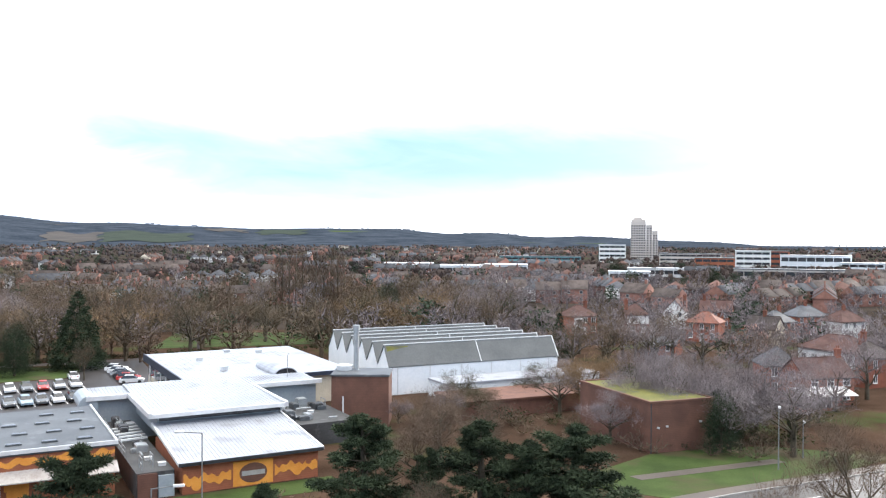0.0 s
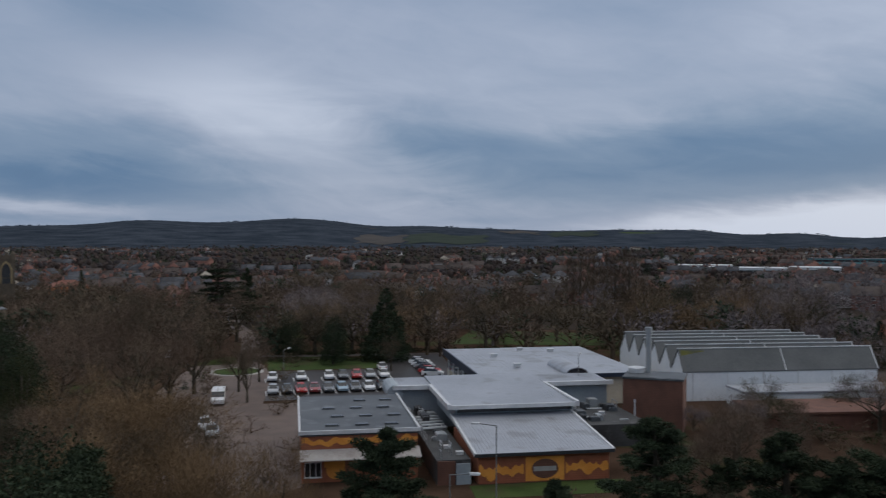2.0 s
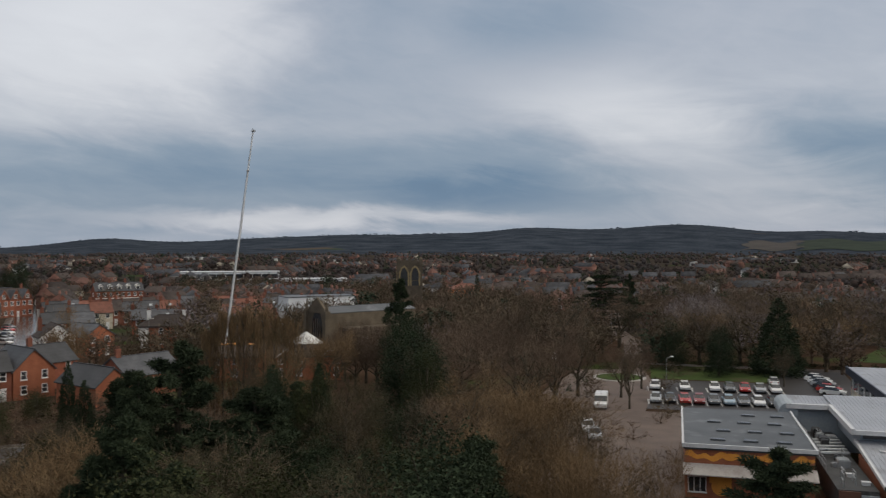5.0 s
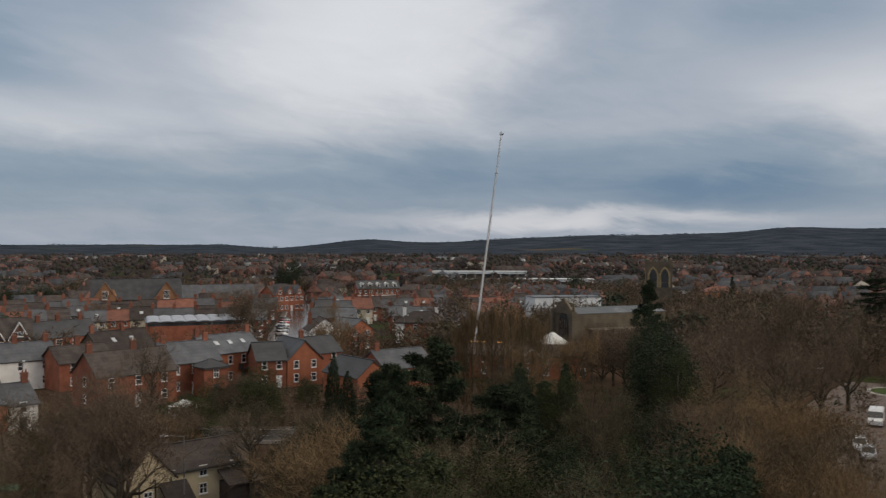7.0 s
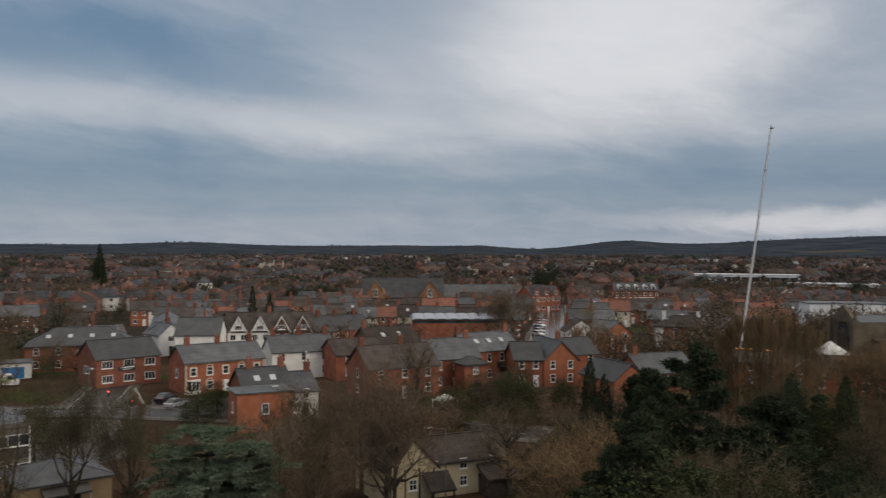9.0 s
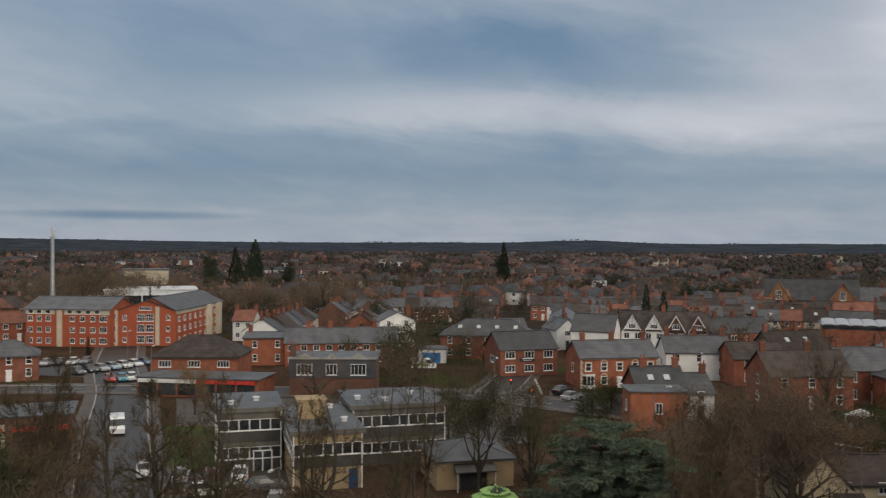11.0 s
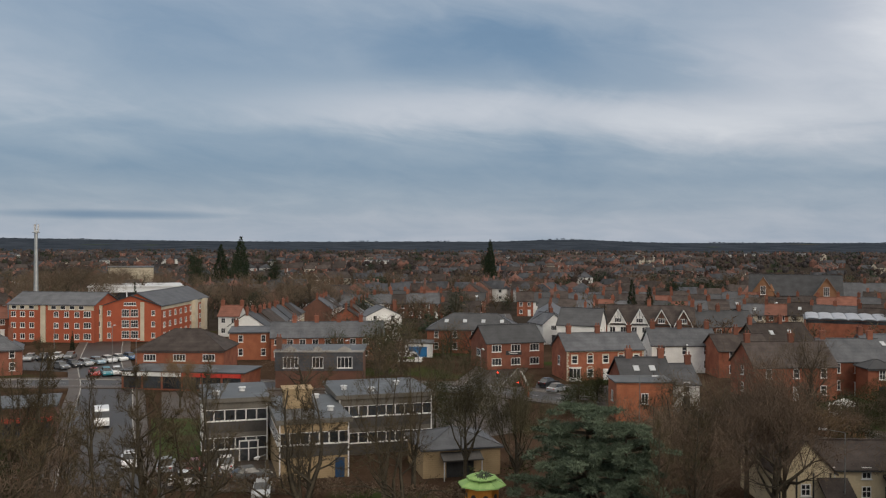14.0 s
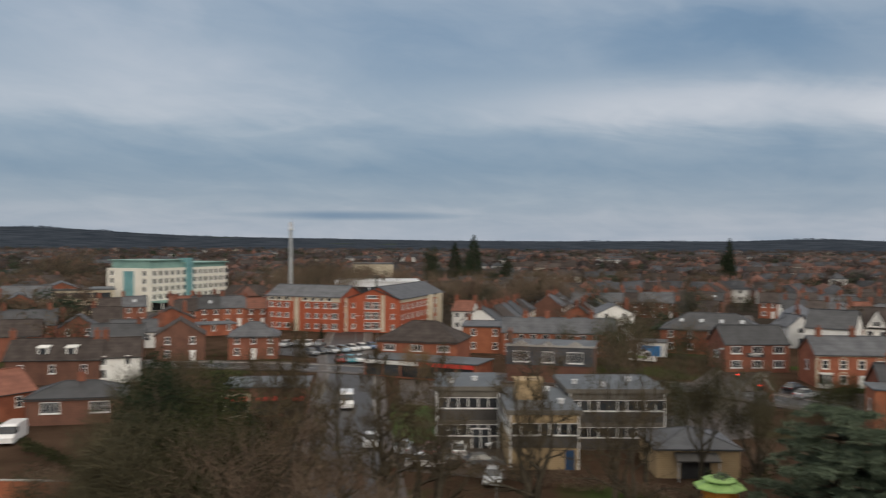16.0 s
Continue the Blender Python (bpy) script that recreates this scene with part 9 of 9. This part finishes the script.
banded(1.5, 700, 40, 24, 6, 1, METAL_P, "pale industrial shed with shallow roof")
banded(121.5, 330, 32, 24, 8.6, 1, METAL_P, "long low white-roofed store")
banded(124.0, 345, 14, 16, 5.0, 1, METAL_P, "low white flat-roofed store")
banded(121.8, 430, 20, 14, 13, 0, CREAM, "cream building with pale roof")
banded(143.5, 420, 40, 18, 6, 1, METAL_P, "low building with a white roof")
banded(140.0, 300, 20, 14, 8, 2, CREAM, "cream building behind brick houses")
banded(57.5, 640, 70, 18, 7, 1, METAL_P, "long pale low building")
banded(52.5, 520, 46, 16, 6, 1, METAL_P, "long pale flat-roofed building")


# ---- rows of terraced houses ----
def terrace_row(p, ang, n, w, rng, back=False):
    """A street of n joined houses starting at p."""
    c, s = math.cos(radians(ang)), math.sin(radians(ang))
    for k in range(n):
        x, y = p[0] + c * w * k, p[1] + s * w * k
        q = (x + c * (w - 0.02), y + s * (w - 0.02))
        mx, my = x + c * w / 2 - s * 4, y + s * w / 2 + c * 4
        if not is_clear(mx, my, 4.5) or on_road(mx, my):
            continue
        wall = rng.choice((BRICK_F, BRICK_F, BRICK_F, BRICK, BRICK, WHITE, CREAM)) if rng.random() < 0.9 else BRICK_D
        roof = rng.choice((SLATE, SLATE, SLATE, SLATE, TILE, TILE, TILE_R))
        nm = {"red_brick": "red brick", "dull_brick": "dull red brick", "orange_brick": "orange brick", "white_paint": "white rendered", "cream_render": "cream rendered", "brown_brick": "dark brick"}[wall.name]
        rn = {"grey_slate": "grey slate", "brown_roof_tile": "brown tiled", "red_roof_tile": "red tiled"}[roof.name]
        CL = len(CLEAR)
        house((x, y), q, 8 + rng.uniform(-0.5, 1.0), 4.9 + rng.uniform(-0.3, 0.5), 2.7 + rng.uniform(-0.3, 0.5), "x", wall, roof, (2, 2), (1, 1) if k == 0 else (0, 0), (1, 1) if k == n - 1 else (0, 0),
              (0.02,) if rng.random() < 0.85 else (0.02, 0.98), f"{nm} terraced house with a {rn} roof", "terraced houses", rng.choice(("sash", "bars", "bars")), win=(1.15, 1.35), lights=1 if rng.random() < 0.15 else 0, pots=1, chim_wall=BRICK_F)
        del CLEAR[CL:]
        NEWCLEAR.append(((x, y), ang, w, 8.5))


NEWCLEAR = []
rr = random.Random(5)
STREETS = [(113.5, 205, 190, 9, 5.2), (110.5, 225, 190, 10, 5.2), (107.5, 215, 190, 11, 5.2), (116.5, 235, 100, 8, 5.4), (112.0, 290, 102, 12, 5.6), (105.5, 300, 96, 10, 5.6), (102.0, 245, 95, 9, 5.5), (99.0, 290, 95, 12, 5.6), (95.5, 265, 90, 10, 5.6), (94.5, 310, 88, 12, 5.8), (90.5, 285, 86, 9, 5.8), (86.5, 262, 80, 9, 6.0), (84.0, 300, 80, 9, 6.0)]
STREETS += [(81.5, 262, 176, 6, 6.0), (79.5, 290, 80, 10, 6.0), (76.0, 250, 74, 7, 6.5), (74.5, 285, 74, 8, 6.2), (72.0, 310, 72, 9, 6.2), (66.5, 300, 66, 9, 6.2), (63.5, 260, 62, 6, 6.5), (63.0, 320, 60, 9, 6.2), (59.0, 300, 58, 8, 6.4), (134.5, 250, 132, 6, 6.4), (141.0, 215, 140, 6, 6.4), (139.0, 260, 138, 6, 6.4), (143.0, 180, 142, 5, 6.4)]
for az, d, ang, n, w in STREETS:
    terrace_row(bearing(az, d), ang, n, w, rr)
    for args in NEWCLEAR:
        keep_clear(*args)
    NEWCLEAR.clear()

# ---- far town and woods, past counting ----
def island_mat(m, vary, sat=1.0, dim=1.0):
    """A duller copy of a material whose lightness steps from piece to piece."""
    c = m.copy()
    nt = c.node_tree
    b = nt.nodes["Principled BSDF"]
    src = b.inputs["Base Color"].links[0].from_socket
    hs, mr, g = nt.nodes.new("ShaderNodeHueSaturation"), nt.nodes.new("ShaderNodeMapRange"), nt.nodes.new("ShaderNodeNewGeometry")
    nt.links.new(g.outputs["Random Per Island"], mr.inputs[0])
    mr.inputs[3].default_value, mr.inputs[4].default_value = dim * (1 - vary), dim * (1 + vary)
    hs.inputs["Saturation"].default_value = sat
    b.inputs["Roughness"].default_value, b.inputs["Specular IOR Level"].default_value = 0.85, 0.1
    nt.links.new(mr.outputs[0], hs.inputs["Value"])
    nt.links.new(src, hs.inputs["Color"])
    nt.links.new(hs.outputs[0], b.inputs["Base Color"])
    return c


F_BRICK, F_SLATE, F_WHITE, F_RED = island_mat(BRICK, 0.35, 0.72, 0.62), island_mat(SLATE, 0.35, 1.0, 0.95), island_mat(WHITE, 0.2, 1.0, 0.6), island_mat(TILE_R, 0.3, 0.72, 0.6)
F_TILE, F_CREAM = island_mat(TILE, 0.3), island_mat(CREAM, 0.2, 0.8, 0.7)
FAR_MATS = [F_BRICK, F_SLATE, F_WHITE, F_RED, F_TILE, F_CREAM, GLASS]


def far_house(w, d, e, r, wall, roof, hip=False):
    v, t, m = [], [], []

    def quad(a, b, c, q, k):
        i = len(v)
        v.extend((a, b, c, q))
        t.extend(((i, i + 1, i + 2), (i, i + 2, i + 3)))
        m.extend((k, k))

    def box(x0, y0, z0, x1, y1, z1, k):
        i = len(v)
        v.extend(((x0, y0, z0), (x1, y0, z0), (x1, y1, z0), (x0, y1, z0), (x0, y0, z1), (x1, y0, z1), (x1, y1, z1), (x0, y1, z1)))
        for f in ((0, 1, 5, 4), (1, 2, 6, 5), (2, 3, 7, 6), (3, 0, 4, 7), (4, 5, 6, 7)):
            t.extend(((i + f[0], i + f[1], i + f[2]), (i + f[0], i + f[2], i + f[3])))
            m.extend((k, k))

    X, Y, o = w / 2, d / 2, 0.35
    box(-X, -Y, -2.0, X, Y, e, wall)
    i = len(v)
    s = X - Y if hip else X + o
    v.extend(((-X - o, -Y - o, e), (X + o, -Y - o, e), (X + o, Y + o, e), (-X - o, Y + o, e), (-s, 0, e + r), (s, 0, e + r)))
    for f in ((0, 1, 5), (0, 5, 4), (2, 3, 4), (2, 4, 5), (1, 2, 5), (3, 0, 4)):
        t.append(tuple(i + k for k in f))
        m.append(roof if hip or f[:2] not in ((1, 2), (3, 0)) else wall)
    if not hip:
        box(-X * 0.85, -0.3, e + r - 0.8, -X * 0.85 + 0.9, 0.3, e + r + 1.2, 0)
    for sy in (-1, 1):
        for z in (1.0, 3.5):
            for x in ((-X * 0.5, X * 0.5) if sy < 0 else (X * 0.3,)):
                y = sy * (Y + 0.06)
                quad((x - 0.65, y, z), (x + 0.65, y, z), (x + 0.65, y, z + 1.25), (x - 0.65, y, z + 1.25), 2)
                y = sy * (Y + 0.09)
                quad((x - 0.5, y, z + 0.2), (x + 0.5, y, z + 0.2), (x + 0.5, y, z + 1.1), (x - 0.5, y, z + 1.1), 6)
    return np.array(v, float), np.array(t), np.array(m)


HOUSES = [far_house(9, 8, 5, 3, 0, 1), far_house(9, 8, 5, 3, 0, 4), far_house(8, 8, 5, 2.8, 0, 3, True), far_house(8.5, 8, 5, 2.8, 2, 1, True), far_house(7, 8, 5, 3, 0, 1), far_house(10, 9, 5.2, 3.2, 0, 4),
          far_house(8, 8, 5, 3, 5, 4), far_house(22, 9, 5.4, 3.2, 0, 1), far_house(30, 14, 5.0, 1.2, 2, 1)]


def far_town():
    rng = random.Random(8)
    places = []
    for k in range(1250):
        az = rng.uniform(-42, 158)
        r = 330 + 1900 * rng.random() ** 1.4
        if -42 < az < 30 and r < 330 or -26 < az < -10 and r > 520 and r < 1050 and rng.random() < 0.5:
            continue
        if az < 0 and r < 400 and rng.random() < 0.3:
            continue
        if r > 420 and rng.random() < (0.55 if az < 40 else 0.25 if r < 650 else 0.5):
            continue
        cx, cy = bearing(az, r)
        a = rng.uniform(0, math.pi) if rng.random() < 0.72 else radians(az) + rng.choice((0, 0, 0.25, -0.3, math.pi / 2))
        kind = rng.choices(range(9), (6, 6, 1.6, 2, 5, 5, 1.2, 1.5, 0.5))[0]
        n = rng.randint(2, 6) if kind < 7 else 1
        w = HOUSES[kind][0][:, 0].max() * 2 + (0.2 if rng.random() < 0.6 else 3.0)
        for j in range(n):
            x, y = cx + math.cos(a) * w * j, cy + math.sin(a) * w * j
            d = math.hypot(x, y)
            if d < 300 or not is_clear(x, y, 6) or on_road(x, y):
                continue
            kk = kind if rng.random() < 0.75 or kind > 6 else rng.randrange(7)
            places.append((kk, x, y, terrain(x, y), 1.0, rng.uniform(0.92, 1.15), a))
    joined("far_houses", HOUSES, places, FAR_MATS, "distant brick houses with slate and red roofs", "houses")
    return places


FAR = far_town()


def low_tree(kind, seed):
    if kind == "bare":
        (lv, lt), (tv, tt) = bare_tree(seed, h=1.0, twigs=170, tw=0.015, levels=2, clear=0.1, wood=0, sides=3)
        v = np.concatenate([tv, lv])
        return v, np.concatenate([tt, lt + len(tv)]), np.zeros(len(tt) + len(lt), int)
    if kind == "tiny":
        (lv, lt), (tv, tt) = bare_tree(seed, h=1.0, twigs=34, tw=0.035, levels=1, clear=0.12, wood=0)
        # the dense middle of the crown
        g = np.random.default_rng(seed)
        ring = [np.array((math.cos(a) * math.cos(b) * 0.25, math.sin(a) * math.cos(b) * 0.25, 0.46 + math.sin(b) * 0.3)) * np.array((1, 1, 1)) for b in (-0.9, -0.2, 0.5, 1.1) for a in np.arange(7) * 2 * math.pi / 7]
        dv = np.array(ring) * g.uniform(0.72, 1.12, (28, 1)) + np.array((0, 0, 0.05))
        dv = np.concatenate([dv, [(0, 0, 0.82)]])
        dt = [q for r_ in range(3) for k in range(7) for q in ((r_ * 7 + k, r_ * 7 + (k + 1) % 7, r_ * 7 + 7 + (k + 1) % 7), (r_ * 7 + k, r_ * 7 + 7 + (k + 1) % 7, r_ * 7 + 7 + k))] + [(21 + k, 21 + (k + 1) % 7, 28) for k in range(7)]
        return np.concatenate([dv, tv]), np.concatenate([np.array(dt), tt + 29]), np.zeros(len(dt) + len(tt), int)
    if kind == "ever":
        _, (v, t) = bushy_tree(seed, 1.0, 0.8, clumps=26, per=16, size=0.075)
        return v, t, np.zeros(len(t), int)
    _, (v, t) = conifer_tree(seed, 1.0, 0.45, rows=9, per=2, size=0.12)
    return v, t, np.zeros(len(t), int)


def with_mat(p, k):
    return p[0], p[1], np.full(len(p[1]), k)


FAR_EVER = mat("far_evergreens", (0.022, 0.034, 0.022), (0.050, 0.066, 0.044), 0.05, 0.9, spec=0.05)


def far_woods():
    rng = random.Random(9)
    bare = [low_tree("bare", 200 + k) for k in range(4)]
    tiny = [low_tree("tiny", 210 + k) for k in range(4)]
    ever = [low_tree("ever", 220 + k) for k in range(3)]
    con = [low_tree("con", 230)]
    protos = [with_mat(p, m) for m in range(3) for p in bare] + [with_mat(p, m) for m in (4, 5, 5) for p in tiny] + [with_mat(p, 3) for p in ever] + [with_mat(p, 3) for p in con] + [with_mat(p, 6) for p in tiny] + [with_mat((p[0][:29], p[1][:49]), m) for m in (4, 5, 5, 6) for p in tiny]
    # HILL gives the skyline trees the same painted-in haze blue
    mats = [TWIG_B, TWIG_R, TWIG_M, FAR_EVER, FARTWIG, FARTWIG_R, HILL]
    mid, far = [], []
    grid = {}
    for f in FAR:
        grid.setdefault((int(f[1] // 12), int(f[2] // 12)), 1)
    for k in range(25000):
        az = rng.uniform(-40, 156)
        u = rng.random()
        r = 190 + 2350 * u ** 1.3
        x, y = bearing(az + noise.noise(Vector((r * 0.004, az * 0.2, 0))) * 3, r)
        dense = noise.noise(Vector((x * 0.004, y * 0.004, 7)))
        if r > 420 and dense < (rng.uniform(-0.8, 0.1) if r < 1400 else rng.uniform(-1.0, -0.1)):
            continue
        if -29 < az < -3 and r < 330 and rng.random() < 0.55:
            continue
        if 60 < az < 124 and r < 420 and rng.random() < 0.66:
            continue
        if (128 < az < 139.5 or 117 < az < 131) and r < 330 or 46 < az < 57.5 and r < 216:
            continue
        if r < 420 and (not is_clear(x, y, 2.5) or on_road(x, y)):
            continue
        if (int(x // 12), int(y // 12)) in grid and rng.random() < (0.75 if az < 55 else 0.5):
            continue
        if (-75 < x < -10 and 200 < y < 245 or -6 < az < 32 and r < 290) and rng.random() < 0.75:
            continue
        h = rng.uniform(6, 13) if r < 480 else rng.uniform(4.5, 9.5) if r < 1000 else rng.uniform(6, 10.5)
        if r < 380 and (60 < az < 124 or az < -3):
            h *= 0.8
        c = rng.choices((0, 1, 2), (5, 4, 0.6) if az > 30 else (4, 4, 1.5) if az > 0 else (0.5, 1, 6))[0]
        e = rng.random()
        if e < (0.08 if r < 420 else 0.15):
            pk = 24 + rng.randrange(3)
        elif e < (0.10 if r < 420 else 0.18):
            pk = 27
        elif r < 480:
            pk = c * 4 + rng.randrange(4)
        else:
            pk = 12 + c * 4 + rng.randrange(4) if r < 850 + rng.uniform(0, 200) else 32 + c * 4 + rng.randrange(4)
        (mid if r < 750 else far).append((pk, x, y, terrain(x, y), h * (rng.uniform(0.9, 1.3) if r < 900 else rng.uniform(0.9, 1.35)), h, rng.uniform(0, 6.28)))
    for k in range(900):
        az = rng.uniform(-40, 156)
        r = rng.uniform(4120, 4260)
        x, y = bearing(az, r)
        h = rng.uniform(2, 4) + 9 * max(0.0, noise.noise(Vector((az * 0.7, 2.5, 0))))
        far.append((28 + rng.randrange(4), x, y, terrain(x, y) - 1, h * 0.6 + 12, h, rng.uniform(0, 6.28)))
    joined("mid_woodland", protos, mid, mats, "bare brown trees between the houses", "trees")
    joined("far_woodland", protos, far, mats, "distant bare woodland on plain and hills", "trees")


far_woods()
